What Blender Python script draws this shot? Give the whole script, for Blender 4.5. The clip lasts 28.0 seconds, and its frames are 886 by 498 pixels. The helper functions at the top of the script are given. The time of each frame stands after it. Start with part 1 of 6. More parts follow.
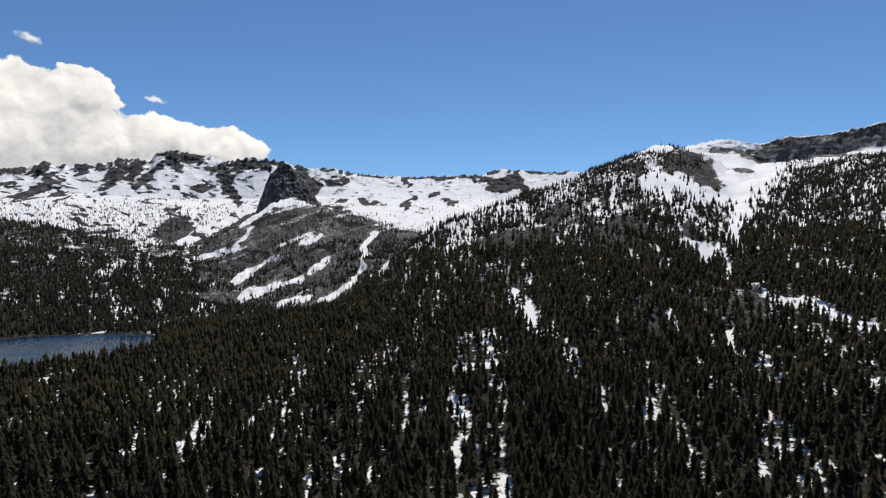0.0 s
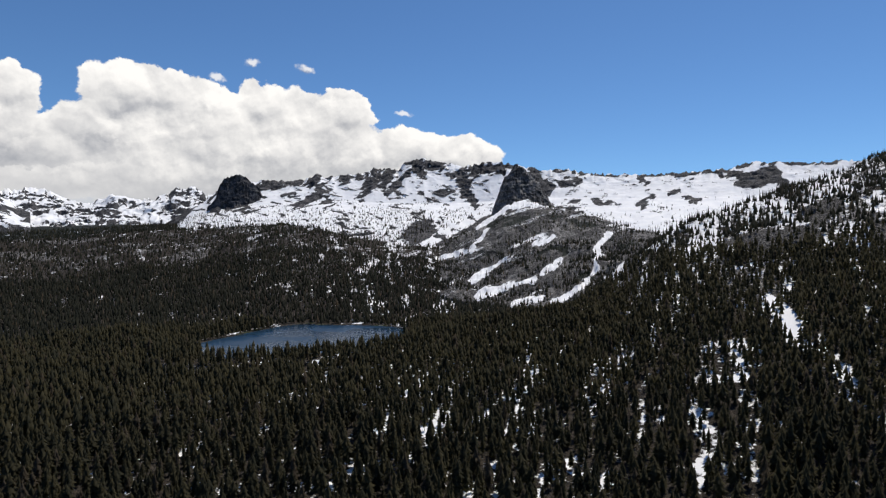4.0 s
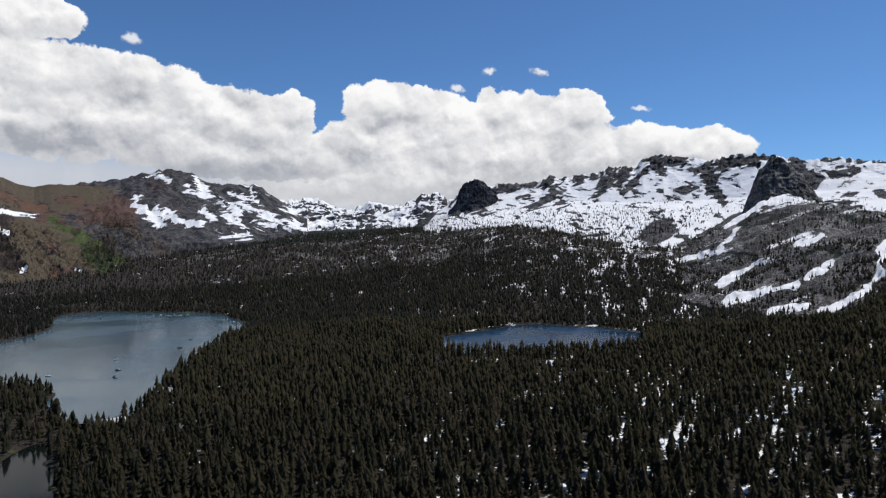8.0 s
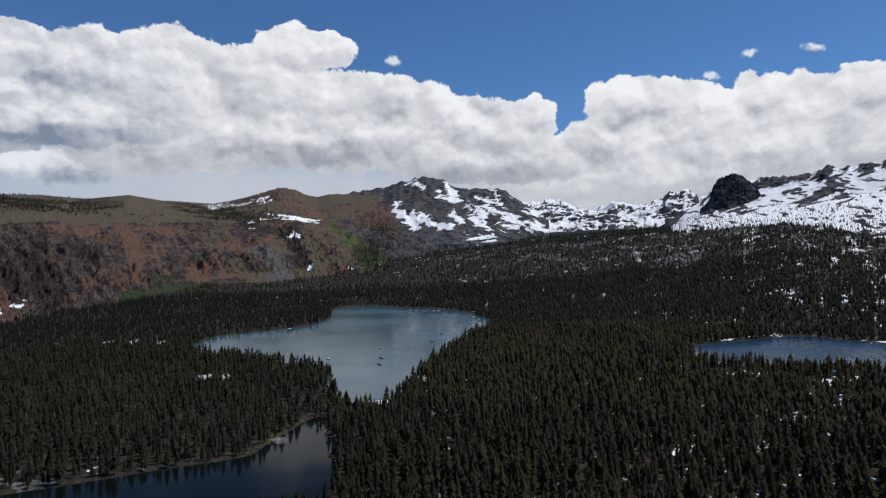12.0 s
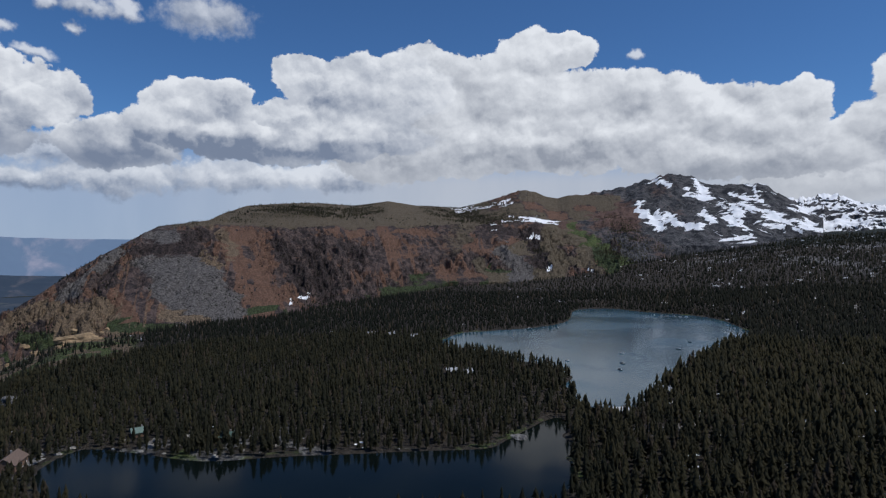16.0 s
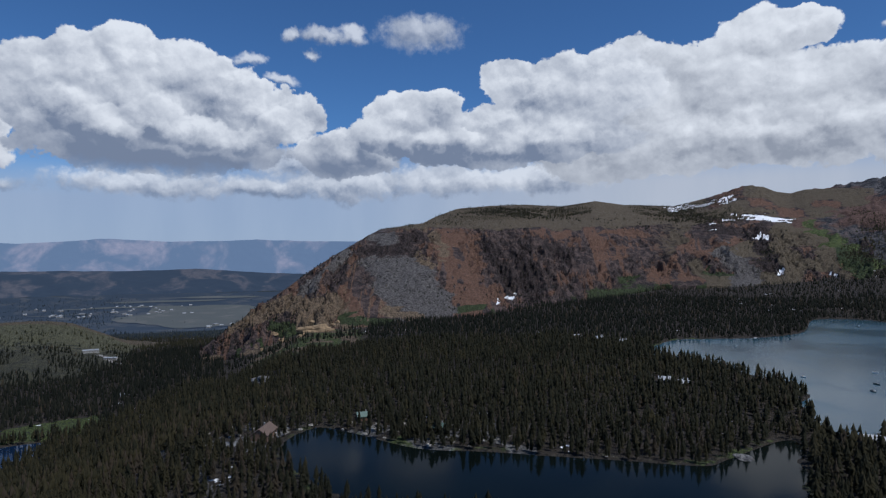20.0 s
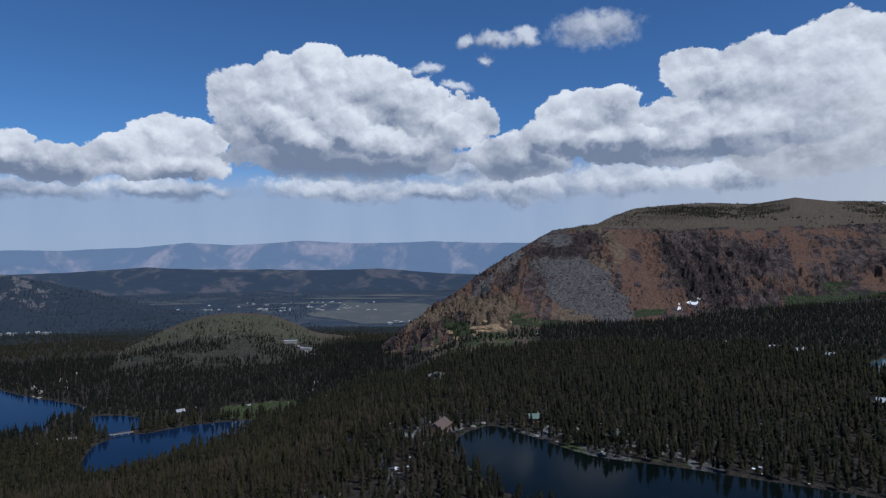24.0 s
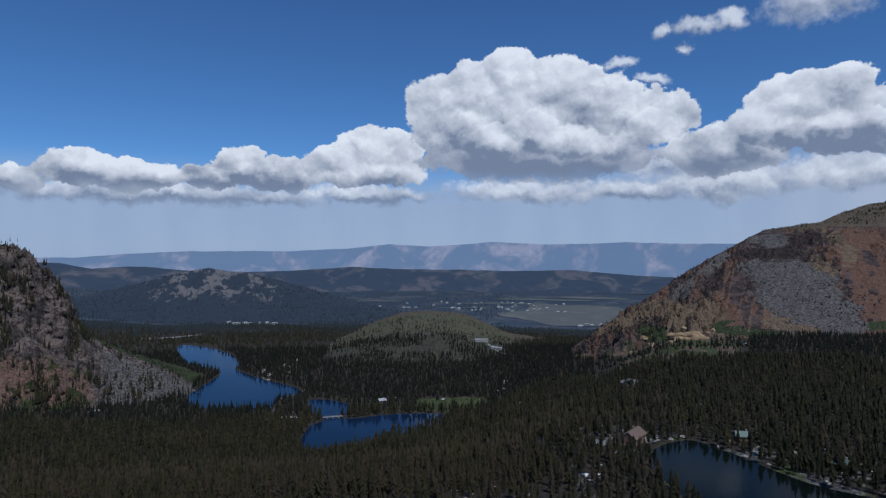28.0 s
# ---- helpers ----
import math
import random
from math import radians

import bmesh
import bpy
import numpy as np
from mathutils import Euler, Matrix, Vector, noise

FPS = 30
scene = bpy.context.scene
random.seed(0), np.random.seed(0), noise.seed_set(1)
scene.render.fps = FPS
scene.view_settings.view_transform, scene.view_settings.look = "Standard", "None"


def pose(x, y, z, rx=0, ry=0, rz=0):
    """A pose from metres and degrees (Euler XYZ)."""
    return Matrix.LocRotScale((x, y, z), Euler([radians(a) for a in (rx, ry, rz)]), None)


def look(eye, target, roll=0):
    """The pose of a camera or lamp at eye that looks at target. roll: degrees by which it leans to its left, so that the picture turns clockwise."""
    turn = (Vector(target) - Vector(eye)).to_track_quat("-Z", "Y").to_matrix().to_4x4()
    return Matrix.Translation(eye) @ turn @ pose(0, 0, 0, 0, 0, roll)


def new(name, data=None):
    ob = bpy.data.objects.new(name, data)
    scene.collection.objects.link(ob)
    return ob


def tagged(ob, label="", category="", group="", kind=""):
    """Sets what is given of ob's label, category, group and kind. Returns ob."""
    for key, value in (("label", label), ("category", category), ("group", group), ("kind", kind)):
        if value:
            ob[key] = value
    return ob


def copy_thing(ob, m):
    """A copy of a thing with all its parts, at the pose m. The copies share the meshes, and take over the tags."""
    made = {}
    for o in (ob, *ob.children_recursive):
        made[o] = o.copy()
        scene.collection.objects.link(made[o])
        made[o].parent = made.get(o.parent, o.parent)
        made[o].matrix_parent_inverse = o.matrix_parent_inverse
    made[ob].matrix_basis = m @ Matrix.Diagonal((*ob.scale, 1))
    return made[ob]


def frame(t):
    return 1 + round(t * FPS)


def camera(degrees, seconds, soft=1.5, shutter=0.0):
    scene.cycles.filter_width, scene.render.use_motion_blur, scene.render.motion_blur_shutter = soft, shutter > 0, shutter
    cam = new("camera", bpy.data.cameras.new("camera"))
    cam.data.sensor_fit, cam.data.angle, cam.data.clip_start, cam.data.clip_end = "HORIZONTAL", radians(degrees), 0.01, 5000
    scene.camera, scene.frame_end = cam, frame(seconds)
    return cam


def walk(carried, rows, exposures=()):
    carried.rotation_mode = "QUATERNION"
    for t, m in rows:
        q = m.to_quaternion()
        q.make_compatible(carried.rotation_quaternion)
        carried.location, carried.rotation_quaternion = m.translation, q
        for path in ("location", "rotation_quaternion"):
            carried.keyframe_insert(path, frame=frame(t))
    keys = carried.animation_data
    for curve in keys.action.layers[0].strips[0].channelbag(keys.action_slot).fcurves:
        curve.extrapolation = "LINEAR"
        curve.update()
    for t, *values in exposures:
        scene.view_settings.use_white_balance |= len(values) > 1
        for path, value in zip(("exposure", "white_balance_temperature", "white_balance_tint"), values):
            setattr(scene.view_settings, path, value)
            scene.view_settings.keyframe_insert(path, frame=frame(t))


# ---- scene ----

# ---------------------------------------------------------------- camera
EYE = 120.0
cam = camera(70.74, 28.0, soft=1.25)
PATH = [
    (0.0, pose(0, 0, EYE, 89.875, -0.305, 0.000)),
    (0.5, pose(0, 0, EYE, 89.869, -0.325, 3.076)),
    (1.0, pose(0, 0, EYE, 89.866, -0.356, 5.836)),
    (1.5, pose(0, 0, EYE, 89.865, -0.352, 8.306)),
    (2.0, pose(0, 0, EYE, 89.845, -0.367, 11.048)),
    (2.5, pose(0, 0, EYE, 89.847, -0.329, 13.447)),
    (3.0, pose(0, 0, EYE, 89.843, -0.333, 16.184)),
    (3.5, pose(0, 0, EYE, 89.837, -0.353, 18.632)),
    (5.5, pose(0, 0, EYE, 89.817, -0.361, 29.119)),
    (6.0, pose(0, 0, EYE, 89.808, -0.295, 31.716)),
    (6.5, pose(0, 0, EYE, 89.815, -0.318, 34.111)),
    (7.0, pose(0, 0, EYE, 89.808, -0.314, 36.901)),
    (7.5, pose(0, 0, EYE, 89.809, -0.280, 39.483)),
    (8.0, pose(0, 0, EYE, 89.805, -0.280, 42.328)),
    (8.5, pose(0, 0, EYE, 89.806, -0.271, 44.845)),
    (9.0, pose(0, 0, EYE, 89.816, -0.283, 47.680)),
    (9.5, pose(0, 0, EYE, 89.806, -0.253, 50.190)),
    (10.0, pose(0, 0, EYE, 89.799, -0.252, 53.025)),
    (10.5, pose(0, 0, EYE, 89.793, -0.259, 55.598)),
    (11.0, pose(0, 0, EYE, 89.802, -0.218, 58.556)),
    (11.5, pose(0, 0, EYE, 89.799, -0.238, 61.215)),
    (12.0, pose(0, 0, EYE, 89.802, -0.242, 64.231)),
    (12.5, pose(0, 0, EYE, 89.809, -0.268, 66.919)),
    (14.5, pose(0, 0, EYE, 89.812, -0.336, 78.418)),
    (15.0, pose(0, 0, EYE, 89.810, -0.326, 81.064)),
    (15.5, pose(0, 0, EYE, 89.821, -0.384, 83.265)),
    (16.0, pose(0, 0, EYE, 89.804, -0.356, 85.942)),
    (16.5, pose(0, 0, EYE, 89.792, -0.355, 88.352)),
    (17.0, pose(0, 0, EYE, 89.791, -0.314, 91.103)),
    (17.5, pose(0, 0, EYE, 89.794, -0.314, 93.502)),
    (18.0, pose(0, 0, EYE, 89.799, -0.322, 95.913)),
    (18.5, pose(0, 0, EYE, 89.785, -0.297, 97.974)),
    (19.0, pose(0, 0, EYE, 89.772, -0.257, 100.313)),
    (19.5, pose(0, 0, EYE, 89.787, -0.278, 102.439)),
    (20.0, pose(0, 0, EYE, 89.801, -0.303, 104.678)),
    (20.5, pose(0, 0, EYE, 89.804, -0.310, 106.405)),
    (21.0, pose(0, 0, EYE, 89.797, -0.280, 108.304)),
    (21.5, pose(0, 0, EYE, 89.809, -0.292, 110.020)),
    (23.5, pose(0, 0, EYE, 89.829, -0.318, 118.031)),
    (24.0, pose(0, 0, EYE, 89.836, -0.347, 120.391)),
    (24.5, pose(0, 0, EYE, 89.830, -0.382, 122.469)),
    (25.0, pose(0, 0, EYE, 89.834, -0.380, 124.831)),
    (25.5, pose(0, 0, EYE, 89.822, -0.331, 126.932)),
    (26.0, pose(0, 0, EYE, 89.827, -0.351, 129.213)),
    (26.5, pose(0, 0, EYE, 89.836, -0.353, 131.236)),
    (27.0, pose(0, 0, EYE, 89.826, -0.392, 133.462)),
    (27.5, pose(0, 0, EYE, 89.824, -0.367, 135.408)),
    (28.0, pose(0, 0, EYE, 89.838, -0.364, 137.665)),
]
walk(cam, PATH, [(0, 0.08, 7000, 10), (6, 0.05, 6700, 10), (12, -0.12, 6400, 10), (17, -0.3, 6050, 10), (28, -0.32, 5750, 10)])

# ---------------------------------------------------------------- world and sun
SUN_AZ, SUN_EL = -14.0, 60.0


def sun_way(az, el):
    a, e = radians(az), radians(el)
    return Vector((-math.sin(a) * math.cos(e), math.cos(a) * math.cos(e), math.sin(e)))


sun_data = bpy.data.lights.new("sun", "SUN")
sun_data.energy, sun_data.angle, sun_data.color = 3.6, radians(0.53), (1.0, 0.96, 0.9)
sun = new("sun", sun_data)
sun.matrix_world = look((0, 0, 900), Vector((0, 0, 900)) - sun_way(SUN_AZ, SUN_EL))


class Nodes:
    """Short hand for building a node tree."""

    def __init__(self, tree):
        self.tree = tree
        tree.nodes.clear()

    def add(self, kind, **props):
        n = self.tree.nodes.new(kind)
        for k, v in props.items():
            setattr(n, k, v)
        return n

    def put(self, socket, value):
        if isinstance(value, bpy.types.NodeSocket):
            self.tree.links.new(value, socket)
        elif isinstance(value, (tuple, list)) and len(value) == 3 and socket.type == "RGBA":
            socket.default_value = (*value, 1.0)
        else:
            socket.default_value = value

    def math(self, op, a, b=0.0, c=0.0, clamp=False):
        n = self.add("ShaderNodeMath", operation=op, use_clamp=clamp)
        for s, v in zip(n.inputs, (a, b, c)):
            self.put(s, v)
        return n.outputs[0]

    def vmath(self, op, a, b=(0, 0, 0), out=0):
        n = self.add("ShaderNodeVectorMath", operation=op)
        self.put(n.inputs[0], a)
        if op == "SCALE":
            self.put(n.inputs[3], b)
        else:
            self.put(n.inputs[1], b)
        return n.outputs[out]

    def mix(self, f, a, b):
        n = self.add("ShaderNodeMix", data_type="RGBA")
        self.put(n.inputs[0], f)
        self.put(n.inputs[6], a)
        self.put(n.inputs[7], b)
        return n.outputs[2]

    def step(self, v, lo, hi, a=0.0, b=1.0):
        n = self.add("ShaderNodeMapRange", interpolation_type="SMOOTHSTEP")
        for s, x in zip(n.inputs[:5], (v, lo, hi, a, b)):
            self.put(s, x)
        return n.outputs[0]

    def noise(self, vec, scale, detail=4.0, rough=0.55, warp=0.0):
        n = self.add("ShaderNodeTexNoise")
        self.put(n.inputs["Vector"], vec)
        self.put(n.inputs["Scale"], scale)
        self.put(n.inputs["Detail"], detail)
        self.put(n.inputs["Roughness"], rough)
        self.put(n.inputs["Distortion"], warp)
        return n.outputs["Fac"]

    def attr(self, name):
        return self.add("ShaderNodeAttribute", attribute_name=name).outputs["Fac"]

    def place(self):
        return self.add("ShaderNodeNewGeometry").outputs["Position"]


world = bpy.data.worlds.new("sky")
scene.world = world
world.use_nodes = True
W = Nodes(world.node_tree)
# ---- sky and clouds
def puffs_field(P, puffs):
    """Nearness to a heap of puffs given as (bearing, elevation, half width, half height)."""
    best = None
    for a, e, ra, re in puffs:
        n = W.add("ShaderNodeVectorMath", operation="MULTIPLY_ADD")
        W.put(n.inputs[0], P)
        n.inputs[1].default_value = (1 / ra, 1 / re, 0)
        n.inputs[2].default_value = (-a / ra, -e / re, 0)
        d = W.vmath("LENGTH", n.outputs[0], out=1)
        best = d if best is None else W.math("SMOOTH_MIN", best, d, 0.22)
    return best


ray = W.add("ShaderNodeTexCoord").outputs["Generated"]
sep = W.add("ShaderNodeSeparateXYZ")
W.put(sep.inputs[0], ray)
c70, s70 = math.cos(radians(70)), math.sin(radians(70))
ahead = W.math("ADD", W.math("MULTIPLY", sep.outputs[0], -s70), W.math("MULTIPLY", sep.outputs[1], c70))
aside = W.math("ADD", W.math("MULTIPLY", sep.outputs[0], -c70), W.math("MULTIPLY", sep.outputs[1], -s70))
bearing = W.math("ADD", W.math("MULTIPLY", W.math("ARCTAN2", aside, ahead), 57.29578), 70.0)
height = W.math("MULTIPLY", W.math("ARCSINE", sep.outputs[2]), 57.29578)
flat = W.add("ShaderNodeCombineXYZ")
W.put(flat.inputs[0], bearing)
W.put(flat.inputs[1], height)
P0 = flat.outputs[0]


def warped(P, amount, scale, detail):
    t = W.add("ShaderNodeTexNoise")
    W.put(t.inputs["Vector"], P)
    t.inputs["Scale"].default_value, t.inputs["Detail"].default_value, t.inputs["Roughness"].default_value = scale, detail, 0.6
    return W.vmath("ADD", P, W.vmath("SCALE", W.vmath("SUBTRACT", t.outputs["Color"], (0.5, 0.5, 0.5)), amount))


def billow(P, scale, detail):
    """Round heads of cloud: high in the middle of each, low in the seams between them."""
    t = W.add("ShaderNodeTexVoronoi", voronoi_dimensions="2D", feature="SMOOTH_F1", normalize=True)
    W.put(t.inputs["Vector"], P)
    for key, val in (("Scale", scale), ("Detail", detail), ("Roughness", 0.52), ("Smoothness", 0.35)):
        t.inputs[key].default_value = val
    d = t.outputs["Distance"]
    return W.math("SUBTRACT", 1.0, W.math("MULTIPLY", W.math("MULTIPLY", d, d), 2.2))


P1 = warped(P0, 2.6, 0.36, 4)
P2 = warped(W.vmath("MULTIPLY", P0, (1.0, 1.25, 1.0)), 1.5, 0.7, 4)
LIGHT_SIDE = (-0.35, 0.8, 0.0)
grain = W.noise(P1, 0.36, 5, 0.5)
above = W.noise(W.vmath("ADD", P1, (-0.2, 0.7, 0.0)), 0.36, 5, 0.5)
relief = W.math("SUBTRACT", grain, above)
heads = billow(P2, 0.3, 4.0)
relief_heads = W.math("SUBTRACT", heads, billow(W.vmath("ADD", P2, LIGHT_SIDE), 0.3, 4.0))
big_heads = billow(P1, 0.13, 1.6)
relief_big = W.math("SUBTRACT", big_heads, billow(W.vmath("ADD", P1, (-0.7, 1.5, 0.0)), 0.13, 1.6))
fine = W.noise(P0, 1.1, 6, 0.6)
fine_above = W.noise(W.vmath("ADD", P0, (-0.08, 0.25, 0.0)), 1.1, 6, 0.6)
relief_fine = W.math("SUBTRACT", fine, fine_above)
SHADE, PALE_SHADE, LIT = (0.23, 0.275, 0.37), (0.36, 0.385, 0.44), (0.95, 0.955, 0.965)

sky = W.add("ShaderNodeTexSky", sky_type="NISHITA", sun_disc=False)
sky.sun_elevation, sky.sun_rotation, sky.altitude = radians(SUN_EL), radians(-SUN_AZ), 2700
sky.air_density, sky.dust_density, sky.ozone_density = 1.0, 0.7, 2.2
blue = W.mix(1.0, sky.outputs[0], (0.056, 0.083, 0.107))
blue.node.blend_type = "MULTIPLY"
colour = blue

# rain veils and haze low over the far valleys
span = W.math("MULTIPLY", W.step(bearing, 26, 48), W.step(bearing, 230, 190))
veil_tone = W.noise(W.vmath("MULTIPLY", P0, (1.0, 0.25, 1.0)), 0.22, 5, 0.55)
veil = W.math("MULTIPLY", W.step(W.math("ADD", height, W.step(bearing, 110, 140, 0.0, 2.0)), 10.0, 5.5), span)
veil_pale = W.mix(W.step(bearing, 85, 118), (0.60, 0.62, 0.67), (0.42, 0.50, 0.64))
veil_colour = W.mix(W.step(veil_tone, 0.35, 0.65), W.mix(1.0, veil_pale, (0.93, 0.945, 0.965)), veil_pale)
veil_colour.node.inputs[6].links[0].from_node.blend_type = "MULTIPLY"
colour = W.mix(W.math("MULTIPLY", veil, 0.92), colour, veil_colour)


def cloud_layer(under, puffs, base, top, soft=0.1, dense=1.0, ragged=0.3, grey=0.0, low=0.02, shade=SHADE, heap=0.42):
    """One heap of cumulus over what lies behind: white crowns, shaded flat bases."""
    near = puffs_field(P1, puffs)
    upper = puffs_field(W.vmath("ADD", P1, (-0.25, 0.6, 0.0)), puffs)
    body = W.math("SUBTRACT", 1.0, near)
    edge = W.math("ADD", body, W.math("MULTIPLY", W.math("SUBTRACT", fine, 0.5), ragged))
    edge = W.math("ADD", edge, W.math("MULTIPLY", W.math("SUBTRACT", heads, 0.62), heap))
    cover = W.math("MULTIPLY", W.step(edge, 0.0, soft), dense)
    cover = W.math("MULTIPLY", cover, W.step(W.math("ADD", height, W.math("MULTIPLY", W.math("SUBTRACT", grain, 0.5), 3.0)), base - 1.6, base + 0.6))
    lit = W.step(W.math("ADD", height, W.math("MULTIPLY", W.math("SUBTRACT", grain, 0.5), 5.0)), base - 0.4, top, low, 0.6)
    lit = W.math("ADD", lit, W.math("MULTIPLY", W.math("SUBTRACT", upper, near), 0.62))
    rough = W.step(height, base - 0.5, base + 0.5 * (top - base), 0.2, 1.0)
    shape = W.math("ADD", W.math("MULTIPLY", relief, 0.6), W.math("ADD", W.math("MULTIPLY", relief_heads, 0.8), W.math("MULTIPLY", relief_big, 1.25)))
    shape = W.math("ADD", shape, W.math("MULTIPLY", relief_fine, 0.32))
    lit = W.math("ADD", lit, W.math("MULTIPLY", shape, rough))
    lit = W.math("ADD", lit, W.step(edge, 0.4, 0.0, 0.0, 0.14))
    lit = W.math("SUBTRACT", lit, grey, clamp=True)
    return W.mix(cover, under, W.mix(lit, shade, LIT))


BODY_A = [(47.8, 12.5, 3.6, 2.7), (44.7, 12.1, 3.1, 2.2), (42.1, 11.9, 2.6, 2.0), (37.4, 11.8, 3.1, 2.2), (34.3, 11.3, 3.0, 2.5), (30.3, 12.0, 2.9, 1.8), (31.3, 10.5, 3.5, 2.0),
          (40.0, 10.4, 6.2, 2.5), (46.7, 9.8, 6.7, 2.5), (37.4, 8.0, 14.1, 3.0), (25.0, 8.2, 8.5, 2.1), (19.9, 8.4, 4.0, 1.6), (51.8, 8.8, 4.0, 1.7), (44, 6.0, 16, 3.0)]
BODY_B = [(92.5, 14.7, 3.2, 2.4), (87.3, 15.5, 3.6, 2.4), (90.3, 12.8, 5.6, 2.9), (82.7, 15.0, 3.5, 2.0), (78.2, 16.8, 2.8, 2.2), (75.2, 17.2, 2.9, 1.4), (80.0, 13.7, 6.7, 3.0),
          (73.0, 13.2, 5.3, 2.3), (68.1, 12.5, 5.5, 2.7), (62.9, 11.6, 4.6, 2.2), (58.8, 10.7, 4.1, 2.6), (55.8, 11.2, 1.7, 2.1), (74.0, 9.7, 17.8, 2.9), (88.4, 9.3, 9.7, 3.5), (59.8, 7.8, 11.3, 2.0)]
BODY_C = [(98.6, 14.9, 2.5, 1.7), (95.5, 14.0, 4.6, 2.4), (90.4, 14.3, 5.2, 2.9), (99.1, 11.5, 4.6, 1.5), (95.5, 9.8, 8.7, 1.9), (104.6, 9.5, 5.9, 2.1), (100.1, 9.2, 9.0, 1.9), (113.5, 8.3, 4.9, 2.1), (102.0, 9.5, 4.4, 2.1)]
TOWER = [(108.0, 11.9, 3.7, 2.1), (105.3, 12.4, 2.7, 1.7), (109.2, 10.1, 3.7, 1.9), (106.0, 9.4, 4.6, 1.8)]
BODY_D = [(138.3, 12.5, 3.0, 3.0), (134.4, 14.1, 3.6, 2.6), (131.6, 15.3, 3.1, 2.3), (128.1, 14.6, 3.6, 2.4), (124.6, 13.0, 3.6, 2.7), (121.0, 11.7, 3.1, 2.2), (118.1, 11.7, 2.6, 2.2), (136.4, 10.6, 4.5, 2.7),
          (129.8, 11.1, 7.7, 3.5), (122.5, 10.2, 4.6, 2.0), (129.2, 8.0, 10.5, 2.1)]
FRONT_D = [(132.6, 9.6, 3.6, 1.6), (129.6, 10.3, 2.6, 1.9), (126.6, 9.6, 3.2, 1.5), (122.5, 9.0, 3.0, 1.3), (119.0, 10.8, 2.4, 1.6)]
BODY_E = [(172.5, 5.1, 2.1, 1.1), (167.9, 6.0, 2.9, 1.5), (163.1, 5.7, 3.4, 1.3), (158.2, 6.0, 2.7, 1.2), (155.5, 7.1, 2.3, 1.5), (152.1, 6.3, 3.4, 1.5), (145.1, 9.2, 2.3, 1.7), (142.5, 8.8, 3.1, 1.8),
          (147.7, 8.0, 2.3, 1.3), (145.1, 6.9, 5.6, 1.4), (180, 5.6, 5, 1.6), (190, 6.4, 6, 2.0)]
LOW = [(130.2, 5.2, 8.1, 1.3), (121.4, 5.0, 6.7, 1.2), (113.8, 5.6, 8.0, 1.7), (104, 6.3, 9.0, 1.6), (118, 7.4, 5.0, 1.6), (161.4, 4.4, 18.1, 1.1), (145, 4.8, 8, 1.0), (96, 6.4, 8, 1.5)]
WISPS = [(115.5, 18.2, 3.0, 0.9), (113.0, 18.5, 1.5, 0.8), (116.6, 16.6, 0.9, 0.5), (118.2, 18.2, 1.2, 0.6), (122.0, 15.8, 1.9, 0.7), (119.3, 14.4, 1.5, 0.5), (68.9, 16.4, 1.0, 0.5), (38.4, 15.4, 0.7, 0.4),
         (33.4, 15.3, 0.7, 0.45), (24.7, 11.9, 0.8, 0.35), (41.2, 14.3, 0.7, 0.4), (106.8, 18.9, 4.2, 1.9)]
colour = cloud_layer(colour, LOW, 3.4, 6.2, 0.6, 0.8, 0.9, 0.0)
colour = cloud_layer(colour, BODY_A, 3.6, 11.0, low=0.42, shade=PALE_SHADE)
colour = cloud_layer(colour, BODY_B, 4.2, 13.6, low=0.22, shade=PALE_SHADE)
colour = cloud_layer(colour, BODY_C, 6.4, 12.5, low=0.14)
colour = cloud_layer(colour, TOWER, 7.6, 11.0)
colour = cloud_layer(colour, BODY_E, 4.8, 7.6)
colour = cloud_layer(colour, BODY_D, 6.6, 13.5)
colour = cloud_layer(colour, FRONT_D, 7.6, 10.2, 0.25, 0.9)
colour = cloud_layer(colour, WISPS, 5.0, 12.0, 0.7, 0.75, 0.9, 0.12)
bg = W.add("ShaderNodeBackground")
W.put(bg.inputs[0], colour)
bg.inputs[1].default_value = 1.0
W.put(W.add("ShaderNodeOutputWorld").inputs[0], bg.outputs[0])


# ---------------------------------------------------------------- materials
def material(name):
    m = bpy.data.materials.new(name)
    m.use_nodes = True
    n = Nodes(m.node_tree)
    bsdf = n.add("ShaderNodeBsdfPrincipled")
    out = n.add("ShaderNodeOutputMaterial")
    n.put(out.inputs[0], bsdf.outputs[0])
    return m, n, bsdf


def bumped(n, bsdf, height, strength=0.5, distance=1.0):
    b = n.add("ShaderNodeBump")
    b.inputs["Strength"].default_value = strength
    b.inputs["Distance"].default_value = distance
    n.put(b.inputs["Height"], height)
    n.put(bsdf.inputs["Normal"], b.outputs[0])


